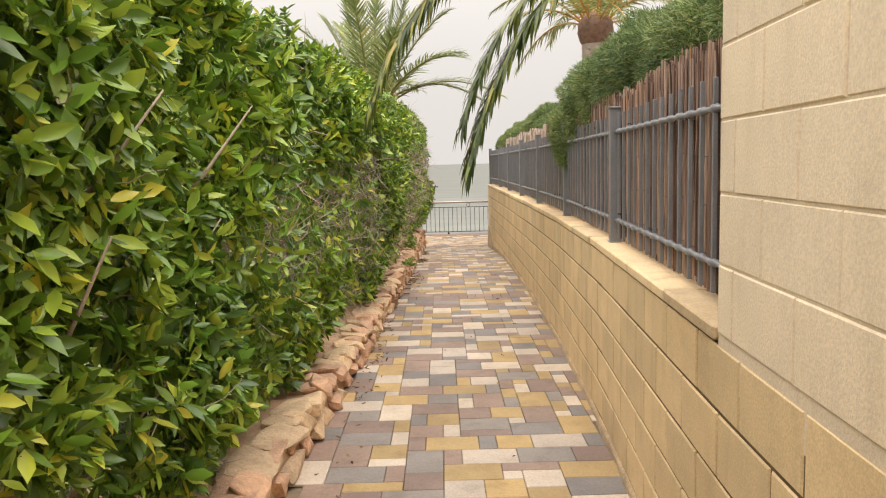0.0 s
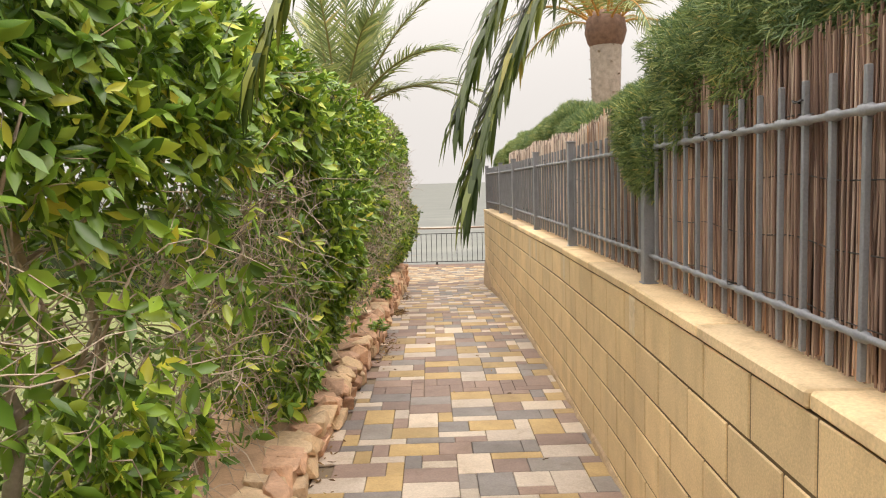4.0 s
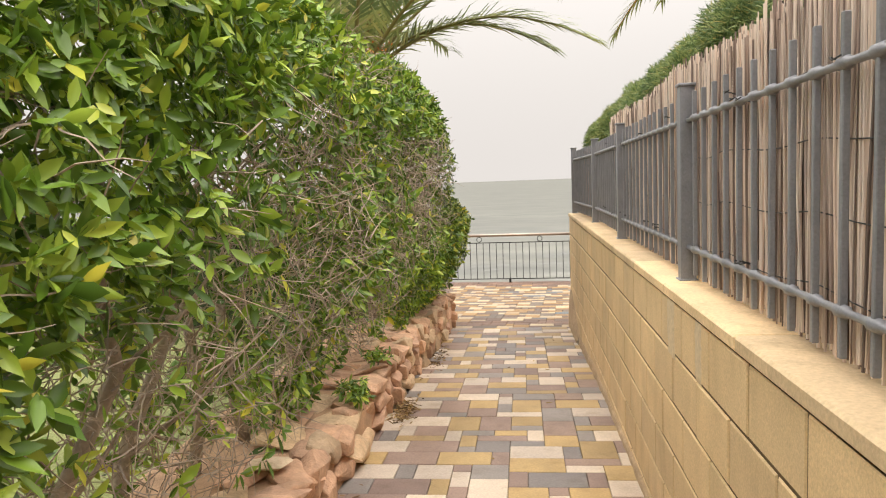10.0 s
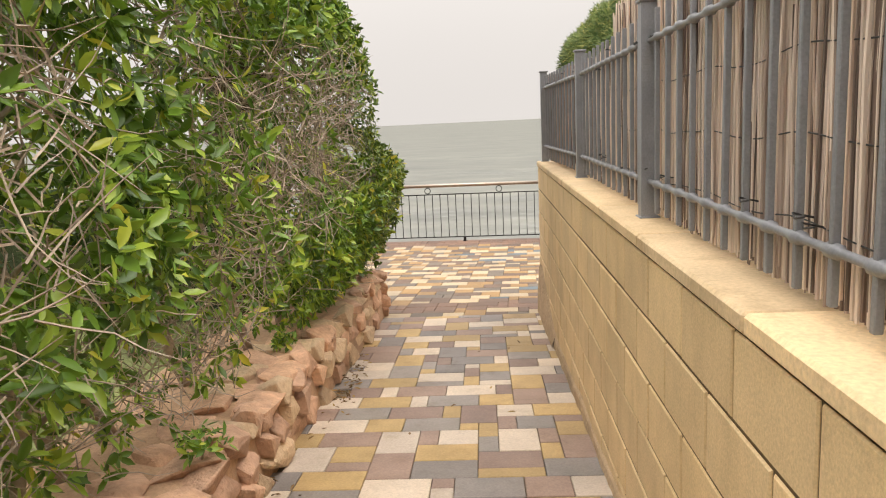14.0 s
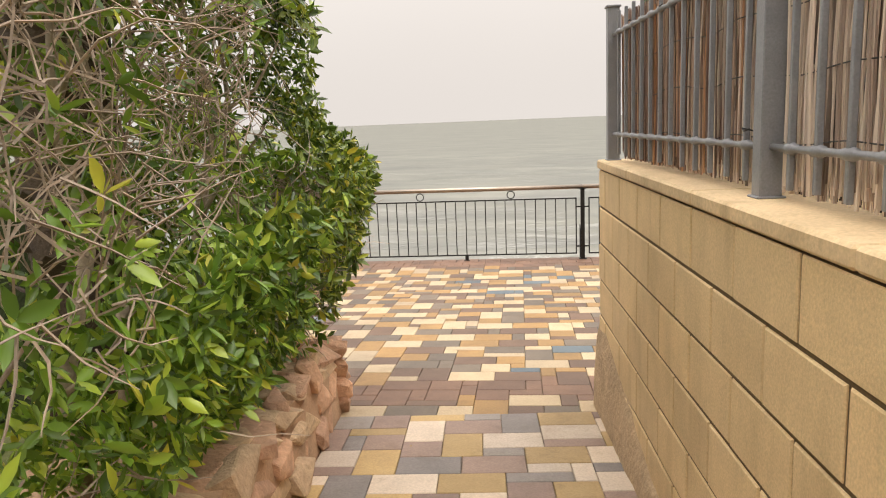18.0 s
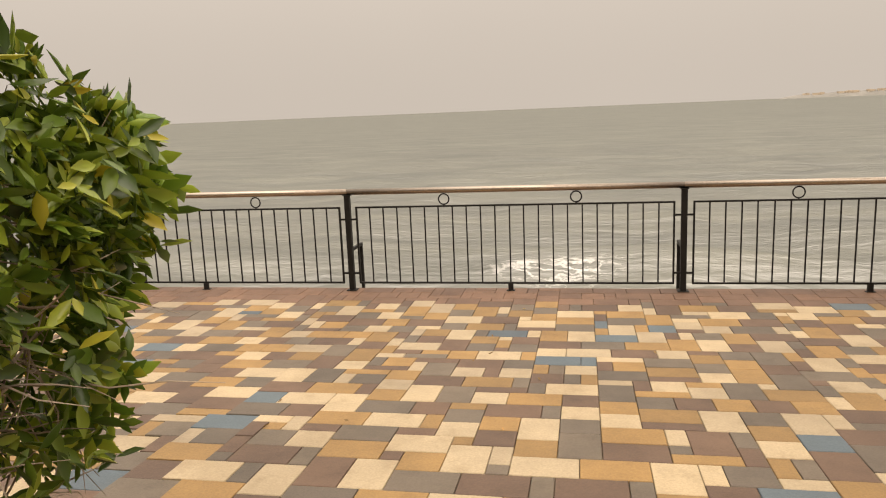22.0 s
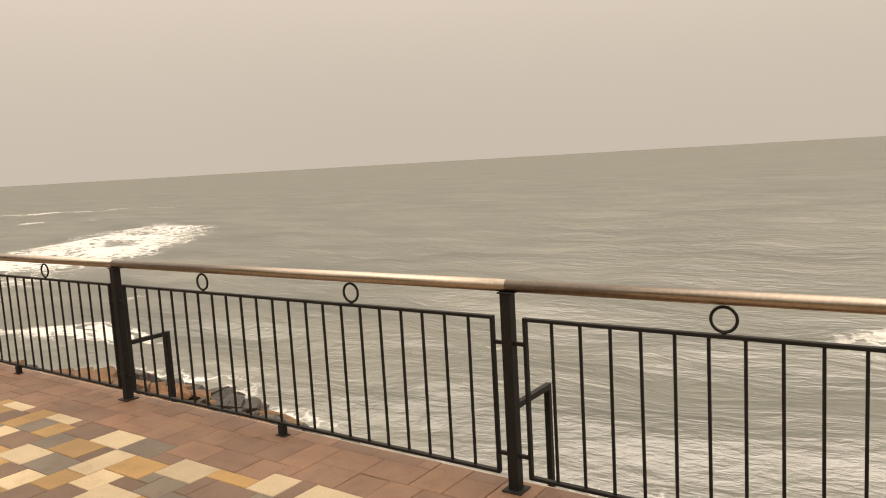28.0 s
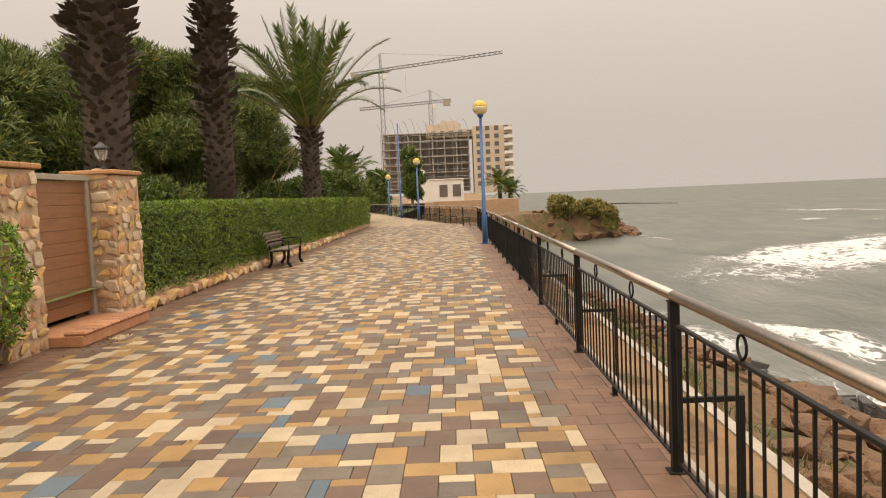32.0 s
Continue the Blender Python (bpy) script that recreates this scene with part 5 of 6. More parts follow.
def palm_trunk(parent, height, r0, r1, seed, mat=PALM_TRUNK, boots=300, from_z=0.0, boot=0.16):
    """A trunk covered with cut leaf bases."""
    part("trunk", tube_mesh("trunk", [(0, 0, 0), (0, 0, height * 0.3), (0, 0, height * 0.7), (0, 0, height)], [r0 * 1.08, r0, (r0 + r1) / 2, r1], mat, 18), parent)
    g = np.random.default_rng(seed)
    k = np.arange(boots)
    z = from_z + (height - from_z) * (k + 0.5) / boots
    a = k * 2.39996 + g.normal(scale=0.08, size=boots)
    r = np.interp(z, (0, height * 0.3, height), (r0 * 1.05, r0, r1)) * 0.97
    at = np.stack([r * np.cos(a), r * np.sin(a), z], 1)
    out = np.stack([np.cos(a), np.sin(a), np.interp(z, (0, 2.8, 4.2, height), (0.8, 0.6, 0.35, 0.3))], 1) + g.normal(scale=0.12, size=(boots, 3))
    nrm = np.stack([np.cos(a), np.sin(a), np.zeros(boots)], 1)
    size = boot * g.uniform(0.45, 1.35, boots) * np.interp(z, (0, 2.8, 4.2, height), (0.8, 1.2, 2.3, 2.4))
    bt = part("leaf_base_cover", scatter("leaf_base_cover", at, out, nrm, size, size * 0.95, mat), parent, label="cut leaf bases")
    bt["kind"] = "stuff"


def palm(name, label, x, y, z, height, r0, r1, fronds, length, leaflet, mat, seed, rise=(0.1, 1.0), n=46, width=0.035, boots=300, trunk=PALM_TRUNK, droop=0.45, arch=0.3, stalk=PALM_STALK, bow=0.0, boot=0.16):
    th = thing(name, label, "palm tree", pose(x, y, z))
    palm_trunk(th, height, r0, r1, seed, trunk, boots, 0.0, boot)
    g = random.Random(seed)
    for k in range(fronds):
        a = k * 2.39996 + g.uniform(-0.2, 0.2)
        e = rise[0] + (rise[1] - rise[0]) * (k + 0.5) / fronds
        ln = length * g.uniform(0.85, 1.12)
        b = (0.6 * r1 * math.cos(a), 0.6 * r1 * math.sin(a), height - 0.05)
        h = ln * math.cos(e)
        t = (h * math.cos(a), h * math.sin(a), height + ln * math.sin(e) - bow * ln)
        frond(th, b, t, arch * ln * math.cos(e) + 0.05, n, leaflet, width, mat, seed * 50 + k, droop, radius=0.035 * length / 3, stalk=stalk)
    return th


palm("date_palm", "tall date palm trunk with rough cut leaf bases", -17.2, 7.5, 0.5, 9.0, 0.43, 0.52, 12, 3.4, 0.5, PALM, 3, boots=700, n=26)
palm("date_palm", "tall slender date palm trunk behind the clipped hedge", -24.4, 7.5, 0.5, 10.5, 0.40, 0.42, 12, 3.4, 0.5, PALM, 4, boots=700, n=26)
p3 = palm("date_palm", "date palm with upright green fronds above the hedge", -34.5, 8.3, 0.5, 4.2, 0.36, 0.42, 40, 4.7, 0.52, PALM, 5, rise=(0.22, 1.5), boots=320, n=66, width=0.045, arch=0.34, bow=0.05, droop=0.22)
for k in range(2):
    frond(p3, (0.1, -0.25, 3.7), (0.3, -1.5 - 0.3 * k, 1.0 + 0.8 * k), 0.6, 34, 0.35, 0.03, DRY_FROND, 900 + k, 0.7, 0.5)
for k, (x, y, z, h, ln) in enumerate(((-119, 21.8, 0.6, 2.2, 2.9), (-116, 23.2, 0.5, 1.0, 2.6), (-58, 6.5, 0.5, 2.6, 2.4))):
    palm("far_palm", "far bushy palm with drooping fronds by the promenade", x, y, z, h, 0.3, 0.35, 22, ln, 0.7, PALM, 11 + k, rise=(-0.3, 1.2), n=22, width=0.10, boots=60, arch=0.35)

# palm beyond the lane, seen over the fence
palm("leaning_palm", "palm with a swollen fibrous neck and orange leaf stalks", 3.05, 14.6, 0.0, 5.9, 0.30, 0.40, 24, 3.2, 0.5, PALM_PALE, 7, rise=(-0.45, 1.25), n=48, width=0.035, boots=110, boot=0.035, trunk=PALM_GREY, arch=0.42, stalk=mottled("orange_stalk", (0.50, 0.26, 0.06), 0.5, 0.2, 6, 60, per=""), droop=0.6)
neck = thing("palm_neck_fibre", "shaggy brown fibre round the palm's neck", "palm fibre", pose(3.05, 14.6, 5.25))
part("fibre", tube_mesh("fibre", [(0, 0, 0), (0, 0, 0.2), (0, 0, 0.45), (0, 0, 0.75), (0, 0, 0.95)], [0.31, 0.44, 0.51, 0.47, 0.3], PALM_NECK, 20), neck)
# pale palm behind the end of the hedge
low = palm("pale_palm", "pale green palm rising behind the hedge", -2.8, 8.75, 0.4, 2.9, 0.2, 0.24, 22, 2.35, 0.42, PALM_PALE, 8, rise=(0.05, 1.35), n=52, width=0.028, boots=120, arch=0.3, droop=0.25)
frond(low, (0.1, 0, 2.9), (2.15, -0.25, 3.05), 0.75, 60, 0.42, 0.028, PALM_PALE, 801, 0.3)
blossom = thing("orange_blossom", "bright orange flower cluster at the palm's heart", "flowers", pose(-2.55, 8.5, 3.32))
gb = np.random.default_rng(5)
bd = gb.normal(size=(500, 3)) * (0.16, 0.16, 0.12)
part("petals", scatter("petals", bd, gb.normal(size=(500, 3)) + (0, 0, 0.6), gb.normal(size=(500, 3)), 0.04, 0.018, leafy("orange_petal", (0.5, 0.12, 0.02), (0.62, 0.18, 0.03), (0.7, 0.3, 0.05))), blossom)["kind"] = "stuff"
# palm whose long fronds hang over the lane
over = thing("overhanging_palm", "dark green palm whose fronds hang over the lane", "palm tree", pose(1.5, 1.6, 1.0))
palm_trunk(over, 4.1, 0.24, 0.26, 9, PALM_TRUNK, 200)


def over_frond(base, tip, bend, n, leaflet, seed, droop=0.9, spread=0.5, width=0.034):
    o = Vector((1.5, 1.6, 1.0))
    frond(over, Vector(base) - o, Vector(tip) - o, tuple(Vector(bend) - o), n, leaflet, width, PALM_DARK, seed, droop, spread, 0.02)


over_frond((1.3, 1.5, 5.0), (-1.15, -0.25, 2.12), (-0.75, 0.15, 3.9), 170, 0.44, 701, 0.75, 0.42, 0.04)
over_frond((1.3, 1.5, 5.0), (-1.20, -0.16, 2.5), (-0.8, 0.25, 4.05), 90, 0.40, 703, 0.9, 0.45, 0.036)
over_frond((1.3, 1.5, 5.0), (-1.92, -1.5, 2.52), (-1.5, -1.1, 4.2), 170, 0.34, 702, 1.3, 0.4, 0.028)
for k, tp in enumerate(((3.6, 0.2, 4.6), (2.6, 3.8, 4.8), (0.9, 3.6, 5.3), (3.2, 2.9, 6.0), (1.9, 1.0, 7.0), (0.6, 0.9, 6.6))):
    over_frond((1.5, 1.6, 5.05), tp, ((1.5 + tp[0]) / 2, (1.6 + tp[1]) / 2, (5.05 + tp[2]) / 2 + 0.7), 50, 0.42, 710 + k, 0.5)

# ---- pines and shrubs behind the promenade ----
def leaf_mass(name, label, blobs, per_m2, length, width, mat, seed, trunk=None, category="tree"):
    th = thing(name, label, category)
    part("crown", spray_mesh("crown", blobs, per_m2, length, width, mat, seed, 0.3, 0.8), th)
    part("inner_crown", spray_mesh("inner_crown", [(c, tuple(0.78 * q for q in r)) for c, r in blobs], per_m2 * 0.5, length * 1.6, width * 2.5, mat, seed + 40, 0.3, 0.8), th)
    if trunk:
        (x, y, z), h, r = trunk
        part("trunk", tube_mesh("trunk", [(x, y, z), (x + 0.1, y, z + h * 0.5), (x - 0.1, y + 0.1, z + h)], [r, r * 0.8, r * 0.45], BARK, 9), th)
        for k in range(4):
            c = blobs[k % len(blobs)][0]
            part("limb", tube_mesh("limb", [(x, y, z + h * 0.55), ((x + c[0]) / 2, (y + c[1]) / 2, z + h * 0.75), tuple(c)], [r * 0.5, r * 0.35, r * 0.12], BARK, 6), th)
    return th


def clumps(cx, cy, z0, z1, rx, ry, n, size, seed):
    r = random.Random(seed)
    out = []
    for _ in range(n):
        a, q = r.uniform(0, 2 * math.pi), math.sqrt(r.random())
        z = r.uniform(z0, z1)
        k = 1 - 0.45 * abs((z - z0) / max(0.1, z1 - z0) * 2 - 0.8)
        out.append(((cx + rx * q * k * math.cos(a), cy + ry * q * k * math.sin(a), z), tuple(size * r.uniform(0.7, 1.25) * m for m in (1, 1, 0.62))))
    return out


leaf_mass("pine_tree", "dense dark green pine behind the gate", clumps(-23, 1.0, 1.4, 5.7, 5.2, 4.0, 52, 1.2, 1), 150, 0.22, 0.03, PINE, 301, ((-23, 0.5, 0.5), 5, 0.3))
leaf_mass("pine_tree", "broad dark green pine behind the hedge", clumps(-35, 0.5, 1.4, 8.0, 6.4, 4.5, 60, 1.4, 2), 120, 0.24, 0.034, PINE, 311, ((-36, 0.5, 0.5), 6, 0.32))
leaf_mass("pine_tree", "broad dark green pine behind the hedge", clumps(-45, 1.5, 1.4, 8.4, 5.6, 4.0, 56, 1.5, 3), 110, 0.26, 0.036, PINE, 321, ((-44, 1.5, 0.5), 6, 0.32))
leaf_mass("garden_shrub", "rounded dark green garden shrub beyond the hedge", clumps(-50, 7.0, 1.0, 3.0, 5.0, 1.5, 22, 1.1, 4), 160, 0.16, 0.05, SHRUB, 331, None, "shrub")
leaf_mass("garden_shrub", "dark shrubs behind the clipped hedge", clumps(-24, 6.0, 0.8, 1.9, 9.5, 0.8, 40, 0.85, 5), 150, 0.14, 0.045, SHRUB, 341, None, "shrub")
leaf_mass("garden_shrub", "dark shrubs behind the clipped hedge", clumps(-40, 6.5, 0.8, 2.3, 6.5, 0.8, 26, 0.95, 6), 140, 0.16, 0.05, SHRUB, 351, None, "shrub")
leaf_mass("dark_conifer", "small dark conifers near the far lamps", clumps(-86, 6.0, 1.0, 4.2, 3.0, 1.1, 22, 0.8, 7), 60, 0.4, 0.09, PALM, 361, ((-86, 6.0, 0.3), 3.5, 0.2))
leaf_mass("dark_conifer", "tall brownish conifer before the building site", clumps(-98, 9.2, 1.4, 7.6, 2.0, 1.0, 22, 0.95, 8), 60, 0.4, 0.09, PALM, 371, ((-98, 9.2, 0.3), 6.5, 0.2))

# ---- far things along the coast ----
r_ = random.Random(91)
# rocks at the water's edge
ROCKS_O = [hull_stone("boulder", ROCK_ORANGE, 120 + k) for k in range(6)]
ROCKS_D = [hull_stone("dark_rock", ROCK_DARK, 140 + k) for k in range(6)]
for k in range(600):
    dark = k % 2
    x = -3 - 33 * r_.random() ** 1.4
    y = coast(x) + (r_.uniform(-1.3, 0.8) if dark else r_.uniform(-4.3, -0.8))
    s = 0.25 + (0.55 if dark else 0.6) * r_.random() ** 2
    ob = thing("dark_rock" if dark else "boulder", "wet black rock at the water's edge" if dark else "orange weathered boulder on the shore slope", "rock",
               pose(x, y, shore_z(x, y) - 0.12 * s, r_.uniform(-14, 14), r_.uniform(-14, 14), r_.uniform(0, 360)) @ Matrix.Diagonal((s * r_.uniform(1.0, 1.9), s, s * r_.uniform(0.45, 0.8), 1)), "shore rocks", data=r_.choice(ROCKS_D if dark else ROCKS_O))
for k in range(26):
    x = r_.uniform(-104, -92)
    y = coast(x) + r_.uniform(-1.0, 1.2)
    s = r_.uniform(0.8, 2.0)
    thing("headland_rock", "brown rock at the tip of the headland", "rock", pose(x, y, max(SEA_Z - 0.3, shore_z(x, y) - 0.4), 0, 0, r_.uniform(0, 360)) @ Matrix.Diagonal((s * 1.3, s, s * 0.7, 1)), "headland rocks", data=r_.choice(ROCKS_O + ROCKS_D[:1]))
for k in range(70):
    x, y = r_.uniform(-98, -90.5), r_.uniform(24.5, 36.5)
    s = 0.25 + 0.6 * r_.random() ** 2
    thing("headland_stone", "reddish-brown rubble stone on the headland slope", "rock", pose(x, y, shore_z(x, y) - 0.1, r_.uniform(-15, 15), 0, r_.uniform(0, 360)) @ Matrix.Diagonal((s * 1.4, s, s * 0.75, 1)), "headland rocks", data=r_.choice(ROCKS_O))
# pale kerb of the lower path
kv, kf = [], []
xs = list(np.arange(10, -36, -1.0))
for x in xs:
    z = -1.40
    kv += [(x, RAIL_Y + 2.0, z - 0.3), (x, RAIL_Y + 2.0, z + 0.06), (x, RAIL_Y + 2.16, z + 0.06), (x, RAIL_Y + 2.16, z - 0.5)]
for i in range(len(xs) - 1):
    for k in range(3):
        kf.append((i * 4 + k, (i + 1) * 4 + k, (i + 1) * 4 + k + 1, i * 4 + k + 1))
tagged(new("kerb_lower_path", from_arrays("kerb_lower_path", kv, kf, CONCRETE)), "pale concrete kerb of the lower sandy path", "kerb", kind="structure")
pv = [(x, RAIL_Y + d, -1.16 - 0.12 * d + 0.03) for x in xs for d in (0.16, 1.0, 2.0)]
pf = [(i * 3 + k, (i + 1) * 3 + k, (i + 1) * 3 + k + 1, i * 3 + k + 1) for i in range(len(xs) - 1) for k in range(2)]
tagged(new("road_lower_path", from_arrays("road_lower_path", pv, pf, SAND)), "sandy ochre footpath below the railing", "path", kind="structure")
GRASS = leafy("dry_shore_grass", (0.05, 0.07, 0.02), (0.12, 0.13, 0.035), (0.24, 0.20, 0.08), 0.7, 0.1)
gs = np.random.default_rng(17)
sx, sy = -4 - 30 * gs.random(5200), RAIL_Y + 2.25 + 1.5 * gs.random(5200) ** 1.6
ok = np.array([noise.noise(Vector((a * 0.6, b * 1.2, 3))) > -0.05 for a, b in zip(sx, sy)])
sx, sy = sx[ok], sy[ok]
sz = np.array([shore_z(a, b) - 0.03 for a, b in zip(sx, sy)])
scrub = scatter("shore_scrub", np.stack([sx, sy, sz], 1), np.stack([0.5 * gs.normal(size=len(sx)), 0.5 * gs.normal(size=len(sx)), np.ones(len(sx))], 1), gs.normal(size=(len(sx), 3)), 0.2 * gs.uniform(0.5, 1.5, len(sx)), 0.02, GRASS, BLADE_SHAPE, BLADE_FACES)
tagged(new("shore_scrub", scrub), "low green and straw scrub beside the sandy path", "grass", kind="stuff")
OLIVE = leafy("olive_bush_leaf", (0.10, 0.10, 0.03), (0.23, 0.20, 0.06), (0.38, 0.31, 0.10), 0.6, 0.1)
# bushes on the headland
leaf_mass("headland_bush", "rounded olive-green bush on the headland", clumps(-95, 27.8, -1.4, 0.5, 1.9, 2.0, 20, 0.8, 21), 50, 0.32, 0.10, OLIVE, 401, None, "bush")
leaf_mass("headland_bush", "dry grey-green bush on the headland", clumps(-97, 31.8, -1.6, -0.1, 2.0, 2.6, 22, 0.75, 22), 50, 0.32, 0.10, OLIVE, 411, None, "bush")
leaf_mass("headland_bush", "olive bush low on the headland's seaward side", clumps(-94, 33.6, -3.0, -1.0, 1.0, 1.2, 12, 0.65, 23), 50, 0.32, 0.10, OLIVE, 421, None, "bush")
# breakwater
bw = tagged(new("backdrop_breakwater", lumpy("backdrop_breakwater", 46, 5, 1.5, ROCK_DARK, 3, 3, 0.5)), "low dark breakwater in the sea", "breakwater", kind="structure")
bw.matrix_basis = pose(-285, 86, SEA_Z - 0.8, 0, 0, 20)

# land beyond the bay
far_land = grid_mesh("ground_far_coast", [-700, -450, -330, -270, -200, -150, -122, -111.6], [-400, -150, -50, -20, 0, 10, 23.5, 25.5],
                     lambda x, y: (2.2 if x < -200 else 0.6) if y < 24 else -6.0, SAND, False)
tagged(new("ground_far_coast", far_land), "sandy ground of the far coast", "ground", kind="structure")
stone_end = new("wall_far_retaining", mesh_of(boxes([(-111.5, 17.5, -0.7, 0.8, 13, 3.0), (-104, 11.2, -0.7, 15.8, 0.8, 3.0)], 0.05), "wall_far_retaining", STONE_MORTAR))
tagged(stone_end, "stone retaining wall at the bend of the promenade", "wall", kind="structure")
beige = new("wall_far_beige", mesh_of(boxes([(-92, 2.0, 0.7, 0.4, 12, 1.5), (-92, 2.0, 1.5, 0.55, 12.2, 0.1)], 0.02), "wall_far_beige", CREAM_WALL))
tagged(beige, "low beige wall at the end of the promenade", "wall", kind="structure")


def white_house():
    th = thing("white_house", "low white flat-roofed house by the promenade", "house", pose(-125, 11.8, 0.5))
    part("wall", mesh_of(boxes([(0, 0, 1.8, 9, 8.8, 3.6), (0, -3.2, 2.6, 8, 2.4, 5.2)], 0.05), "wall", WHITE_WALL), th)
    part("roof", mesh_of(boxes([(0, 0, 3.67, 9.3, 9.1, 0.14), (0, -3.2, 5.27, 8.2, 2.6, 0.14)], 0.03), "roof", WHITE_WALL), th)
    for y in (1.2, 3.3):
        w = part("window", box_mesh("window", 0.1, 1.3, 1.9, DARK_VOID, 0.02), th, pose(4.5, y, 0.9))
        part("window_frame", mesh_of(boxes([(0.06, -0.68, 0.95, 0.06, 0.07, 2.0), (0.06, 0.68, 0.95, 0.06, 0.07, 2.0)], 0.01), "window_frame", WHITE_WALL), w)
    return th


white_house()


def tower_block():
    """Apartment block going up: a finished seaward part and a bare concrete frame."""
    th = thing("apartment_building", "half-built apartment block with bare concrete floors and scaffolding", "building", pose(-302, 0, 2.2))
    floors, h = 8, 3.05
    slab = mesh_of(boxes([(0, 0, 0, 16, 34, 0.35)], 0.04), "floor_slab", RAW_CONCRETE)
    for k in range(floors):
        part("floor_slab", slab, th, pose(0, 5.0, 2.6 + h * k))
    col = mesh_of(boxes([(0, 0, h / 2, 0.45, 0.45, h)], 0.02), "column", RAW_CONCRETE)
    for k in range(floors - 1):
        for j in range(8):
            for x in (7.4, 0):
                part("column", col, th, pose(x, -11.4 + 4.7 * j, 2.6 + h * k))
    part("rear_wall", mesh_of(boxes([(3.2, 5, 12, 0.3, 33, 22), (2, -4, 12, 8, 0.3, 19), (1, 8, 12, 9, 0.3, 19), (2, 16, 12, 8, 0.3, 19)], 0.05), "rear_wall", RAW_CONCRETE), th)
    part("upper_storey", mesh_of(boxes([(-1, 15, 23.6, 14, 20, 3.0), (0, 12, 26.3, 9, 14, 2.4), (0, 14, 28.2, 5, 6, 1.4)], 0.05), "upper_storey", CREAM_WALL), th)
    part("finished_wing", mesh_of(boxes([(0, 31, 13, 15, 15.5, 26)], 0.06), "finished_wing", CREAM_WALL), th)
    win = mesh_of(boxes([(0, 0, 0, 0.3, 1.7, 1.7)], 0.03), "window", DARK_VOID)
    for k in range(8):
        for y in (25.5, 29.0, 32.5, 36.2):
            w = part("window", win, th, pose(7.5, y, 3.6 + h * k))
        part("balcony", mesh_of(boxes([(0, 0, 0, 1.6, 3.4, 0.25), (0.75, 0, 0.6, 0.1, 3.4, 1.0)], 0.03), "balcony", WHITE_WALL), th, pose(8.2, 37.0, 2.6 + h * k))
    for y in (8, 11.5, 15, 18.5, 22):
        part("window", win, th, pose(6.0, y, 23.8))
    # scaffold standing before the frame
    v, f = [], []
    for j in range(12):
        tube_arrays([(9.2, -12.5 + 3.1 * j, 0), (9.2, -12.5 + 3.1 * j, 24)], 0.09, 4, v, f)
    for k in range(9):
        tube_arrays([(9.2, -12.5, 1.5 + 2.7 * k), (9.2, 21.6, 1.5 + 2.7 * k)], 0.07, 4, v, f)
    part("scaffold", from_arrays("scaffold", v, f, CRANE_PAINT), th, label="grey tube scaffold")
    v, f = [], []
    for j in range(14):
        a = -12 + 2.6 * j
        tube_arrays([(6, a, 24.0), (6.5, a - 1.2, 27.0 + (j % 3)), (7, a - 2.2, 28.0 + (j % 3))], 0.09, 4, v, f)
    part("steel_starter_bars", from_arrays("steel_starter_bars", v, f, CRANE_PAINT), th)
    return th


tower_block()


def lattice(p, q, w, bays, r=0.14):
    """A square lattice beam between two points."""
    p, q = Vector(p), Vector(q)
    d = (q - p).normalized()
    a = d.cross(Vector((1, 0, 0)))
    a = a.normalized() if a.length > 0.1 else Vector((0, 1, 0))
    b = d.cross(a)
    v, f = [], []
    off = [(a + b) * w / 2, (a - b) * w / 2, (-a - b) * w / 2, (-a + b) * w / 2]
    for o in off:
        tube_arrays([p + o, q + o], r, 4, v, f)
    for k in range(bays):
        s, t = p.lerp(q, k / bays), p.lerp(q, (k + 1) / bays)
        for j in range(4):
            tube_arrays([s + off[j], t + off[(j + 1) % 4]], r * 0.6, 3, v, f)
    return v, f


JIB = 0.885


def tower_crane(y, base, top, jib_l, jib_r, tilt, label):
    th = thing("tower_crane", label, "crane", pose(-302, y, base), "cranes over the building site")
    h = top - base
    part("mast", from_arrays("mast", *lattice((0, 0, 0), (0, 0, h * 0.86), 1.5, 20), CRANE_PAINT), th)
    part("apex", from_arrays("apex", *lattice((0, 0, h * 0.86), (0, 0, h), 0.7, 4), CRANE_PAINT), th)
    part("jib", from_arrays("jib", *lattice((0, -jib_l, h * JIB - tilt * jib_l), (0, jib_r, h * JIB + tilt * jib_r), 1.0, 30), CRANE_PAINT), th)
    big = -1 if jib_l < jib_r else 1
    end = jib_l if big < 0 else jib_r
    part("counterweight", box_mesh("counterweight", 1.2, 3.0, 2.4, CONCRETE, 0.05), th, pose(0, big * (end - 2), h * JIB + big * tilt * end - 2.2))
    part("cab", box_mesh("cab", 1.6, 1.6, 2.0, WHITE_WALL, 0.1), th, pose(0, 1.2, h * 0.82))
    for s in (-1, 1):
        e = (jib_l if s < 0 else jib_r) * 0.72
        part("tie_rod", tube_mesh("tie_rod", [(0, 0, h), (0, s * e, h * JIB + s * tilt * e + 0.5)], 0.07, CRANE_PAINT, 4), th)
    part("hook_line", tube_mesh("hook_line", [(0, jib_r * 0.2, h * 0.86), (0, jib_r * 0.2, h * 0.72)], 0.06, CRANE_PAINT, 4), th)
    return th


tower_crane(-12.0, 2.2, 59.0, 12.2, 48.7, 0.10, "tall grey tower crane over the building site")
tower_crane(7.2, 2.2, 43.8, 28.3, 8.4, 0.055, "smaller grey tower crane over the building site")

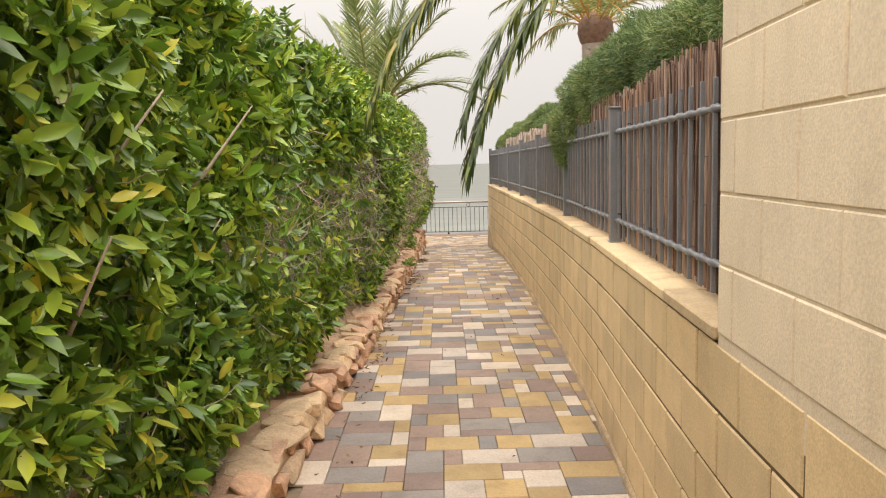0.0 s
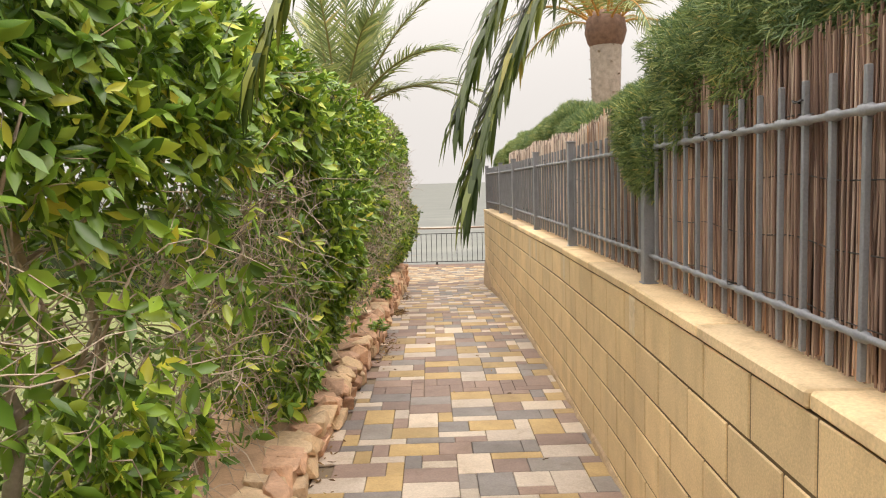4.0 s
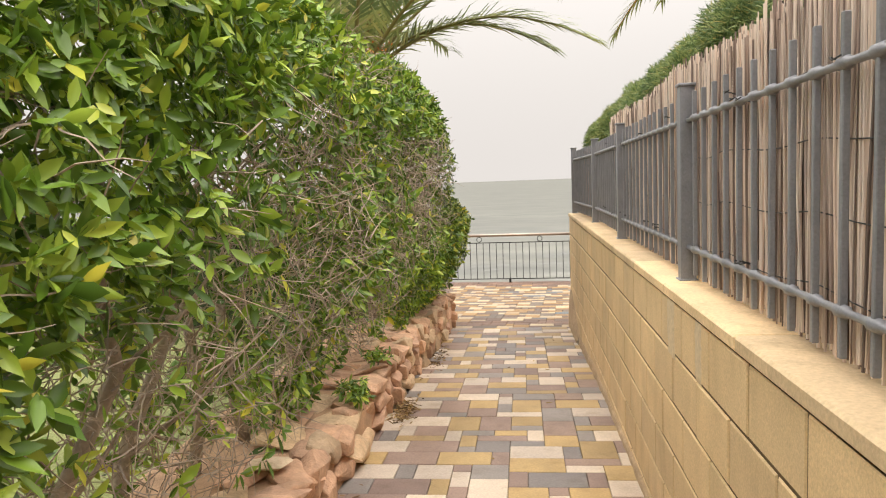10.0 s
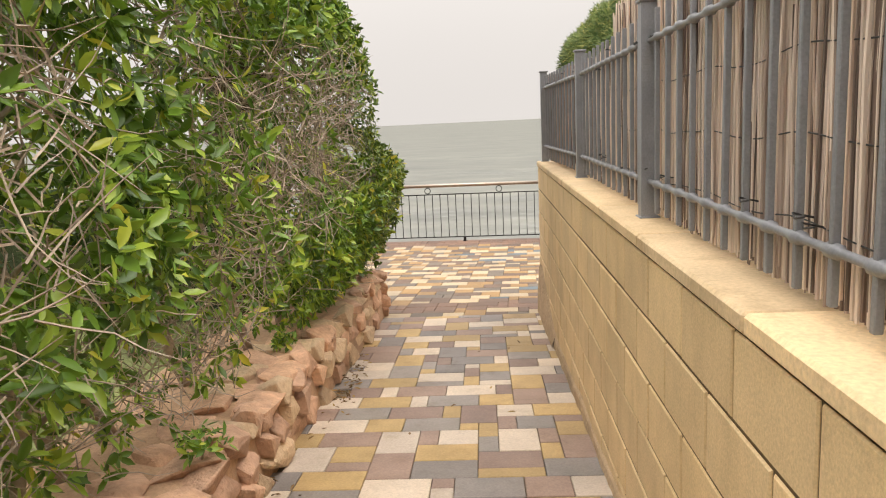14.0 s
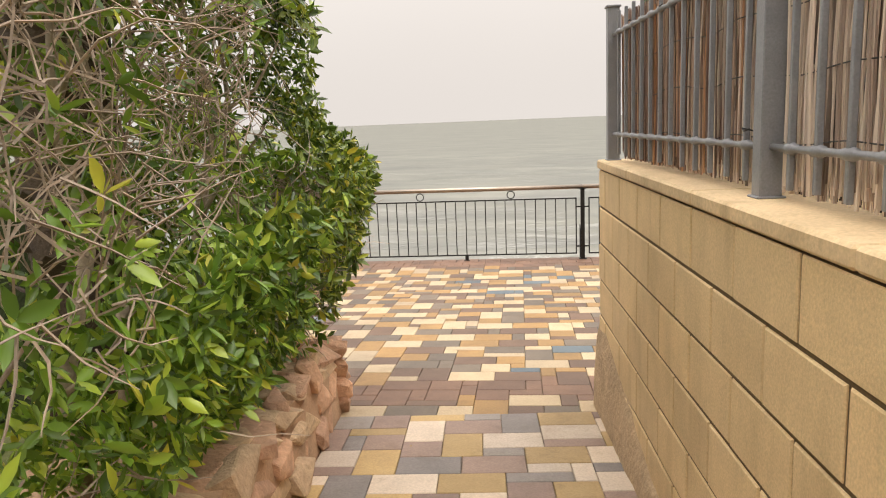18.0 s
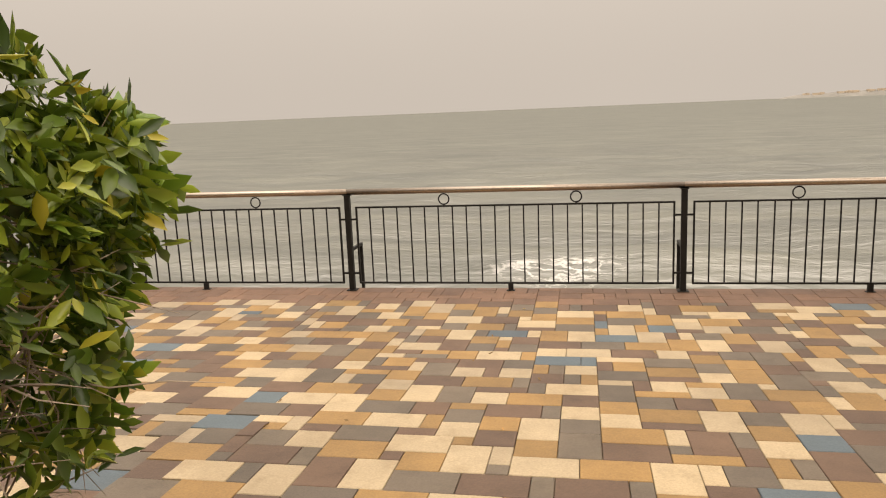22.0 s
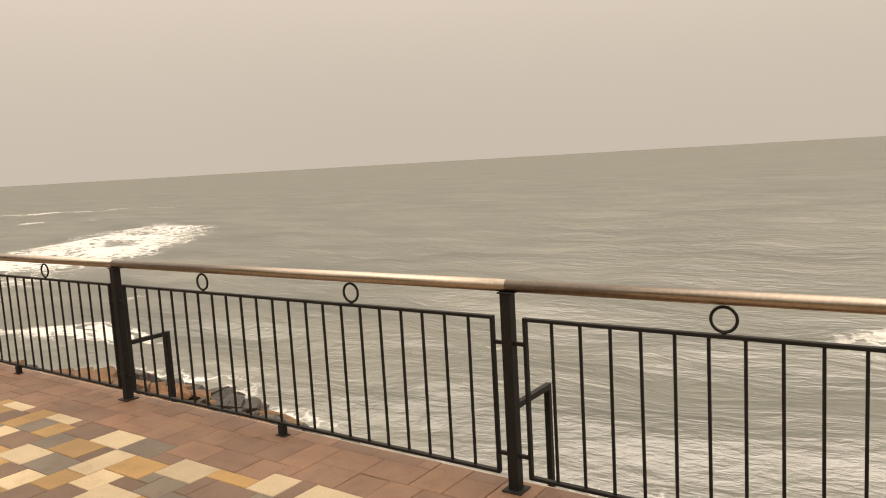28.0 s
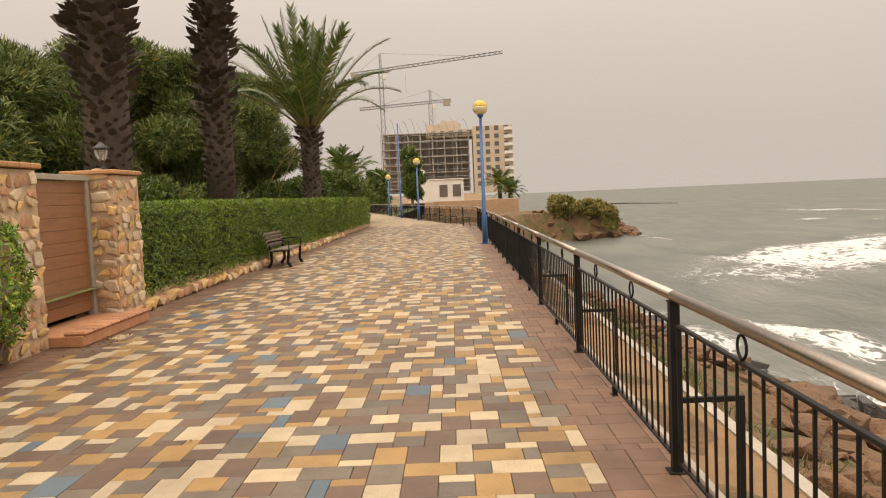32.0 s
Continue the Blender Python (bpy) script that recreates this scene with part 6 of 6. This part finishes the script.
# far headland across the bay, with a hazy town on it
hv, hf = [], []
for k in range(90):
    az = radians(13.2 + 0.62 * k)
    rise = min(1, k / 3) * 13 + min(22, 0.75 * k) + 5 * noise.noise(Vector((k * 0.35, 0, 0)))
    for j, (d, z) in enumerate(((2980, SEA_Z - 2), (3000, SEA_Z + 0.35 * rise), (3060, SEA_Z + rise), (3400, SEA_Z + rise * 0.9), (3500, SEA_Z - 2))):
        hv.append((d * math.sin(az), d * math.cos(az), z))
for k in range(89):
    for j in range(4):
        hf.append((k * 5 + j, (k + 1) * 5 + j, (k + 1) * 5 + j + 1, k * 5 + j + 1))
backdrop = tagged(new("backdrop_headland", from_arrays("backdrop_headland", hv, hf, HILL)), "hazy low headland across the sea", "headland", kind="structure")
bs = []
for k in range(150):
    az = radians(14.5 + 36 * r_.random() ** 0.8)
    d = 3040
    w, h = r_.uniform(8, 22), r_.uniform(7, 12)
    if abs(math.degrees(az) - 29.3) < 0.7:
        h = r_.uniform(24, 40)
    z = SEA_Z + 10 + min(20, 1.2 * (math.degrees(az) - 13.2))
    bs.append((d * math.sin(az), d * math.cos(az), z, w, w, h))
town = part("town", mesh_of(boxes(bs), "town", CREAM_WALL), backdrop, label="hazy pale houses")
town["kind"] = "stuff"

# ---- small things in the lane and on the promenade ----
def leaf_litter(name, label, cx, cy, rx, ry, n, seed):
    gg = np.random.default_rng(seed)
    xy = gg.normal(size=(n, 2)) * (rx, ry) + (cx, cy)
    at = [(x, y, ground_z(x, y) + 0.006 + 0.012 * gg.random()) for x, y in xy]
    d = np.stack([gg.normal(size=n), gg.normal(size=n), 0.25 * gg.normal(size=n)], 1)
    th = thing(name, label, "leaf litter", kind="stuff", data=scatter(name, at, d, np.tile((0.0, 0.0, 1.0), (n, 1)) + gg.normal(scale=0.3, size=(n, 3)), 0.05 * gg.uniform(0.5, 1.2, n), 0.016, LITTER))
    return th


leaf_litter("leaf_litter", "dry brown leaves swept against the stone wall", kerb_x(5.42) + 0.07, 5.42, 0.045, 0.16, 260, 1)
leaf_litter("leaf_litter", "dry brown leaves swept against the stone wall", kerb_x(7.4) + 0.06, 7.4, 0.04, 0.4, 90, 2)
leaf_litter("leaf_litter", "few dry leaves at the foot of the stone wall", kerb_x(3.2) + 0.07, 3.2, 0.05, 0.35, 120, 3)
leaf_litter("leaf_litter", "few dry leaves at the foot of the stone wall", kerb_x(-1.0) + 0.06, -1.0, 0.05, 1.2, 120, 4)
leaf_litter("blown_leaves", "dry leaves before the doorstep", -10.9, 10.15, 0.3, 0.12, 160, 5)
leaf_litter("leaf_litter", "scattered dry leaves on the paving", -1.1, 2.0, 0.35, 3.5, 26, 6)
leaf_litter("blown_leaves", "scattered dry leaves on the paving", -1.5, 13.2, 2.2, 1.2, 16, 7)


def small_plant(x, y, z, size, seed):
    th = thing("weed_plant", "small leafy weed growing from the stone wall", "plant", pose(x, y, z), "weeds on the stone wall")
    pp, nn, gg = blob_points(46, (0, 0, size * 0.45), (size * 0.75, size * 0.8, size * 0.5), seed, 0.3, -0.2)
    part("leaf_cover", rosettes(pp, nn + (0, 0, 0.5), gg, 5, 0.05, "leaf_cover", LEAF), th)
    part("stem", tube_mesh("stem", [(0, 0, -0.03), (0.01, 0, size * 0.3), (0.02, 0.01, size * 0.6)], [0.006, 0.004, 0.002], BARK, 5), th)


small_plant(kerb_x(5.39) - 0.10, 5.39, kerb_top(5.39) + 0.005, 0.13, 1)
small_plant(kerb_x(4.66) - 0.10, 4.66, kerb_top(4.66) - 0.02, 0.15, 2)
small_plant(kerb_x(3.0) + 0.02, 3.0, kerb_top(3.0) - 0.06, 0.14, 3)
small_plant(kerb_x(4.9) - 0.05, 4.5, kerb_top(4.5), 0.12, 4)
small_plant(kerb_x(6.9) - 0.2, 6.9, kerb_top(6.9), 0.10, 5)
loose = thing("loose_stone", "loose flat tan stone lying on the low wall", "stone", pose(kerb_x(1.8) - 0.25, 1.8, kerb_top(1.8) + 0.0, 4, -6, 25) @ Matrix.Diagonal((0.18, 0.24, 0.06, 1)), data=RUBBLE_TAN[0])
loose2 = thing("loose_stone", "loose flat tan stone lying on the low wall", "stone", pose(kerb_x(3.6) - 0.22, 3.6, kerb_top(3.6) + 0.0, -4, 5, 70) @ Matrix.Diagonal((0.16, 0.2, 0.05, 1)), data=RUBBLE_TAN[2])
# a bent dry twig on the paving
twig = thing("fallen_twig", "short curved dark twig lying on the pavers", "twig", data=tube_mesh("fallen_twig", [(0.02, 12.91, 0.058), (0.04, 12.87, 0.061), (0.06, 12.875, 0.062), (0.075, 12.91, 0.058), (0.07, 12.93, 0.057)], 0.005, LANTERN_METAL, 5))
# pale cement repairs and run-down stains on the block wall
def wall_patch(y0, y1, z0, z1, seed):
    v, f = [], []
    ny, nz = 9, 11
    for j in range(nz):
        for i in range(ny):
            q, z = y0 + (y1 - y0) * i / (ny - 1), z0 + (z1 - z0) * j / (nz - 1)
            q += 0.02 * noise.noise(Vector((j * 0.8, i * 0.3, seed)))
            edge = i in (0, ny - 1) or j in (0, nz - 1)
            v.append((wall_x(q) - (0.0005 if edge else 0.004 + 0.003 * noise.noise(Vector((q * 9, z * 9, seed)))), q, z))
    for j in range(nz - 1):
        for i in range(ny - 1):
            f.append((j * ny + i, j * ny + i + 1, (j + 1) * ny + i + 1, (j + 1) * ny + i))
    part("cement_patch", from_arrays("cement_patch", v, f, PALE_PATCH), wall, label="pale smeared cement repair")


wall_patch(3.29, 3.43, 1.38, 1.6, 1)
wall_patch(1.38, 1.48, 1.41, 1.6, 2)
wall_patch(-0.58, -0.46, 1.41, 1.6, 4)
wall_patch(2.87, 2.95, 1.4, 1.6, 3)

# ---- pieces of walls and pavements ----
BLOCK_MESH = {}


# faces towards the lane look along -x
TO_LANE = Matrix.Rotation(radians(-90), 4, "Y") @ Matrix.Rotation(radians(0), 4, "Z")
rng = random.Random(5)


def block_mesh_up(length, height, mat):
    key = ("u", round(length, 3), round(height, 3), mat.name)
    if key not in BLOCK_MESH:
        BLOCK_MESH[key] = slab_piece("block", key[2], key[1], 0.02, mat, 0.004)
    return BLOCK_MESH[key]


PITCH = 0.3915
BLOCK_JOINT = 3.166


def lay_course(owner, z0, y_from, y_to, shift, height=0.2, gap=0.012, mat=BLOCK):
    y = BLOCK_JOINT + shift + PITCH * (1 + math.floor((y_to - BLOCK_JOINT - shift) / PITCH))
    while y > y_from:
        a, b = max(y - PITCH, y_from), min(y, y_to)
        y -= PITCH
        if b - a < 0.06:
            continue
        c = (a + b) / 2
        m = Matrix.Translation((wall_x(c) + rng.uniform(-0.0015, 0.0015), c, z0 + height / 2)) @ Matrix.Rotation(turn_of(wall_x, c), 4, "Z") @ TO_LANE
        part("block", block_mesh_up(b - a - gap, height - gap, mat), owner, m)


for course in range(6):
    lay_course(wall, 1.6 - 0.2 * (course + 1), PIER_Y - 1.8, WALL_END, 0.175 * (course % 2))
for course in range(10):
    lay_course(pier, 1.63 + 0.2 * course, PIER_Y - 1.8, PIER_Y, 0.06 + 0.2 * (course % 2), 0.2, 0.006, PALE_BLOCK)
# end face of the wall and its return along the promenade
TO_SEA = Matrix.Rotation(radians(-90), 4, "X") @ Matrix.Rotation(radians(180), 4, "Z")
for course in range(8):
    z0 = 1.6 - 0.2 * (course + 1)
    x0 = WALL_X
    first = 0.2 if course % 2 else 0.4
    while x0 < 6:
        x1 = x0 + first
        first = 0.4
        part("block", BLOCK_MESH.setdefault(("e", round(x1 - x0, 2)), slab_piece("block", x1 - x0 - 0.009, 0.191, 0.02, BLOCK, 0.006)), wall_back,
             Matrix.Translation(((x0 + x1) / 2, WALL_END + 0.004, z0 + 0.1)) @ TO_SEA)
        x0 = x1
# coping stones
y = WALL_END + 0.015
while y > PIER_Y:
    ln = min(rng.choice((0.99, 0.99, 0.8)), y - PIER_Y)
    if ln > 0.1:
        me = BLOCK_MESH.setdefault(("cap", round(ln, 2)), mesh_of(boxes([(0, 0, 0, 0.40, ln - 0.004, 0.048)], 0.008), "coping_stone", CAP))
        c = y - ln / 2
        part("coping_stone", me, wall, pose(wall_x(c) + 0.192, c, TOP_Z - 0.024 + rng.uniform(-0.001, 0.001), 0, 0, math.degrees(turn_of(wall_x, c))))
    y -= ln
for k in range(6):
    me = BLOCK_MESH.setdefault(("capr",), mesh_of(boxes([(0, 0, 0, 0.986, 0.40, 0.048)], 0.008), "coping_stone", CAP))
    part("coping_stone", me, wall_back, pose(WALL_X + 0.91 + k * 0.99, WALL_END - 0.185, TOP_Z - 0.024))
# cement fillet and rough render at the wall's foot


def fillet(name, y0, y1, height, out, label):
    ys = np.arange(y0, y1 + 0.01, 0.06)
    v, f = [], []
    n = 7
    for yy in ys:
        for k in range(n):
            h = k / (n - 1)
            z = floor_z(yy) - 0.02 + h * height(yy)
            bulge = out(yy) * (1 - h) ** 0.8 + 0.006
            v.append((wall_x(yy) - bulge - 0.008 * noise.noise(Vector((yy * 5, z * 9, 1))) - 0.004 * noise.noise(Vector((yy * 17, z * 23, 3))) + (0.012 if k == n - 1 else 0), yy, z))
    for j in range(len(ys) - 1):
        for k in range(n - 1):
            f.append((j * n + k, (j + 1) * n + k, (j + 1) * n + k + 1, j * n + k + 1))
    me = from_arrays(name, v, f, RENDER_PATCH)
    for p in me.polygons:
        p.use_smooth = True
    part(name, me, wall, label=label)


fillet("cement_fillet", -6.5, 8.2, lambda q: 0.055 + 0.035 * noise.noise(Vector((q * 1.7, 0, 0))) + 0.05 * max(0, q - 5) / 3, lambda q: 0.014, "rough cement fillet at the foot of the wall")
fillet("render_patch", 8.2, WALL_END + 0.02, lambda q: 0.10 + 0.40 * min(1, (q - 8.2) / 1.2) + 0.03 * noise.noise(Vector((q * 6, 2, 0))), lambda q: 0.03, "crumbling brown cement render")

# pavers: random pieces packed on a 10 cm grid
SIZES = ((3, 2), (3, 2), (2, 2), (2, 2), (2, 2), (3, 1), (3, 2), (2, 1), (2, 3), (2, 3), (1, 2), (1, 1), (3, 2), (2, 2))
PAVER_MESH = {}


def paver_mesh(w, h, colour):
    key = (w, h, colour)
    if key not in PAVER_MESH:
        PAVER_MESH[key] = slab_piece("paver", w * 0.1 - 0.003, h * 0.1 - 0.003, 0.012, TILE[colour], 0.003)
    return PAVER_MESH[key]


def pack(nx, ny, seed):
    """Fills a grid of nx by ny cells with pieces, joints staggered; yields column, row, width, height."""
    r = random.Random(seed)
    taken = np.zeros((ny, nx), bool)
    seam = np.zeros((ny + 3, nx + 1), bool)
    for j in range(ny):
        i = 0
        while i < nx:
            if taken[j, i]:
                i += 1
                continue
            free = 1
            while i + free < nx and not taken[j, i + free] and free < 4:
                free += 1
            options = [(w, h) for w, h in SIZES if w <= free and j + h <= ny and (w != free - 1 or free == 4)] or [(w, h) for w, h in SIZES if w <= free and j + h <= ny] or [(1, 1)]
            good = [o for o in options if not (j and seam[j - 1, i + o[0]])]
            w, h = r.choice(good or options)
            if (w, h) == (1, 1) and len(options) > 1 and r.random() < 0.7:
                w, h = options[0]
            taken[j:j + h, i:i + w] = True
            seam[j:j + h, i] = seam[j:j + h, i + w] = True
            yield i, j, w, h
            i += w


def lay_pavers(owner, x0, y0, nx, ny, seed, colours, near, limit, strip=None):
    """near(x, y): whether a paver may be a piece of its own; the rest is joined."""
    r = random.Random(seed + 100)
    rest = {}
    made = 0
    shade = np.full((ny + 4, nx + 4), "", object)
    for i, j, w, h in pack(nx, ny, seed):
        x, yy = x0 + (i + w / 2) * 0.1, y0 + (j + h / 2) * 0.1
        around = set(shade[j:j + h, i - 1] if i else ()) | set(shade[j - 1, i:i + w] if j else ())
        free = [c for c in colours if c not in around] if r.random() < 0.88 else colours
        colour = strip(x, yy) if strip and strip(x, yy) else r.choice(free or colours)
        shade[j:j + h, i:i + w] = colour
        z = ground_z(x, yy) if owner is promenade else floor_z(yy)
        if owner is promenade and yy - h * 0.05 < 9.49:
            if not -2.1 < x < -0.3:
                continue
            z -= 0.006
        if owner is lane and not kerb_x(yy) - 0.06 < x < wall_x(yy) + 0.06:
            continue
        slope = math.atan2((ground_z(x, yy + 0.1) if owner is promenade else floor_z(yy + 0.1)) - z, 0.1)
        m = Matrix.Translation((x, yy, z + r.uniform(-0.0012, 0.0012))) @ Euler((slope + r.uniform(-0.004, 0.004), r.uniform(-0.004, 0.004), 0)).to_matrix().to_4x4()
        if made < limit and near(x, yy):
            part("paver", paver_mesh(w, h, colour), owner, m)
            made += 1
        else:
            rest.setdefault(colour, []).append((paver_mesh(w, h, colour), m))
    for colour, items in rest.items():
        v, f = [], []
        for me, m in items:
            n = len(v)
            v += [tuple(m @ p.co) for p in me.vertices]
            f += [tuple(n + q for q in p.vertices) for p in me.polygons]
        ob = part(colour + "_pavers", from_arrays(colour + "_pavers", v, f, TILE_JOINED[colour]), owner)
        ob["kind"] = "stuff"


def joined_copy(name, m):
    c = m.copy()
    c.name = name + "_joined"
    nt = c.node_tree
    for n in list(nt.nodes):
        if n.bl_idname == "ShaderNodeObjectInfo":
            g = nt.nodes.new("ShaderNodeNewGeometry")
            for l in list(n.outputs["Random"].links):
                nt.links.new(g.outputs["Random Per Island"], l.to_socket)
            nt.nodes.remove(n)
    return c


TILE_JOINED = {k: joined_copy(k, m) for k, m in TILE.items()}
LANE_MIX = ["lane_cream"] * 6 + ["lane_ochre"] * 7 + ["lane_grey"] * 6 + ["lane_brown"] * 8
PROM_MIX = ["cream"] * 54 + ["ochre"] * 56 + ["grey"] * 44 + ["brown"] * 44 + ["blue"] * 2


def lane_strip(x, y):
    return "lane_brown" if abs(y - 1.75) < 0.21 and abs(x + 1.1) < 0.6 else None


def prom_strip(x, y):
    if y < 10.15 and not (-1.95 < x < -0.4 and y < 9.72) or y > 15.05:
        return "red"
    return None


lay_pavers(lane, -2.65, -11.0, 23, 205, 3, LANE_MIX, lambda x, y: -3.0 < y < 6.0, 300, lane_strip)
lay_pavers(promenade, -44.0, 9.4, 560, 62, 8, PROM_MIX, lambda x, y: -4.2 < x < 1.4 and 10.6 < y < 14.8, 300, prom_strip)

# stones of the low wall below the hedge
r_ = random.Random(77)
STONES = [hull_stone("stone", STONE_RED if k % 3 else STONE_TAN, 50 + k) for k in range(12)]
y = -7.0
while y < 9.55:
    ln = r_.uniform(0.16, 0.34)
    c = y + ln / 2
    h = kerb_top(c) - floor_z(c)
    z = floor_z(c) - 0.02
    rows = 2 if h < 0.3 else 3
    for k in range(rows):
        sh = (h + 0.01) / rows * r_.uniform(0.85, 1.2)
        w = ln * r_.uniform(0.85, 1.12)
        part("stone", r_.choice(STONES), stone_wall, pose(kerb_x(c) - (0.065 if c < 7.5 else 0.085) - 0.012 * k + r_.uniform(-0.012, 0.012), c + (ln * 0.4 if k % 2 else 0) + r_.uniform(-0.02, 0.02), z, 0, r_.uniform(-6, 6), r_.uniform(-8, 8)) @ Matrix.Diagonal((r_.uniform(0.15, 0.2), w * 1.15, sh * 1.22, 1)))
        z += (h + 0.01) / rows
    # flat stones on top
    for k in range(2):
        if k and y < 3.0:
            continue
        part("top_stone", r_.choice(STONES), stone_wall, pose(kerb_x(c) - 0.14 - 0.19 * k + r_.uniform(-0.02, 0.02), c + r_.uniform(-0.04, 0.04), kerb_top(c) - 0.085, r_.uniform(-3, 3), r_.uniform(-4, 4), r_.uniform(-20, 20)) @ Matrix.Diagonal((r_.uniform(0.22, 0.3), ln * 1.3, 0.085, 1)))
    y += ln
for row in range(4):
    x = kerb_x(9.6) + 0.01
    while x > kerb_x(9.6) - 0.9:
        w = r_.uniform(0.14, 0.24)
        h = (kerb_top(9.6) - floor_z(9.6)) / 4
        part("stone", r_.choice(STONES), stone_wall, pose(x - w / 2, 9.575 - 0.01 * row, floor_z(9.6) - 0.02 + row * h, 0, 0, r_.uniform(-6, 6)) @ Matrix.Diagonal((w * 1.25, 0.075, h * 1.4, 1)))
        x -= w

# the lane meets the promenade at a slight slant: all that belongs to it turns about the end of the block wall
LANE_TURN = Matrix.Translation((-0.39, 9.63, 0)) @ Matrix.Rotation(0.055, 4, "Z") @ Matrix.Translation((0.39, -9.63, 0))
LANE_THINGS = {"wall_lane", "wall_tall", "wall_behind", "wall_stone_kerb", "pavement_lane", "iron_fence", "reed_screen", "cypress_bush", "tall_hedge", "leaf_litter", "weed_plant", "loose_stone", "overhanging_palm", "pale_palm", "orange_blossom", "leaning_palm", "palm_neck_fibre"}
for ob in list(scene.objects):
    if ob.parent is None and ob.name.split(".")[0] in LANE_THINGS:
        ob.matrix_basis = LANE_TURN @ ob.matrix_basis
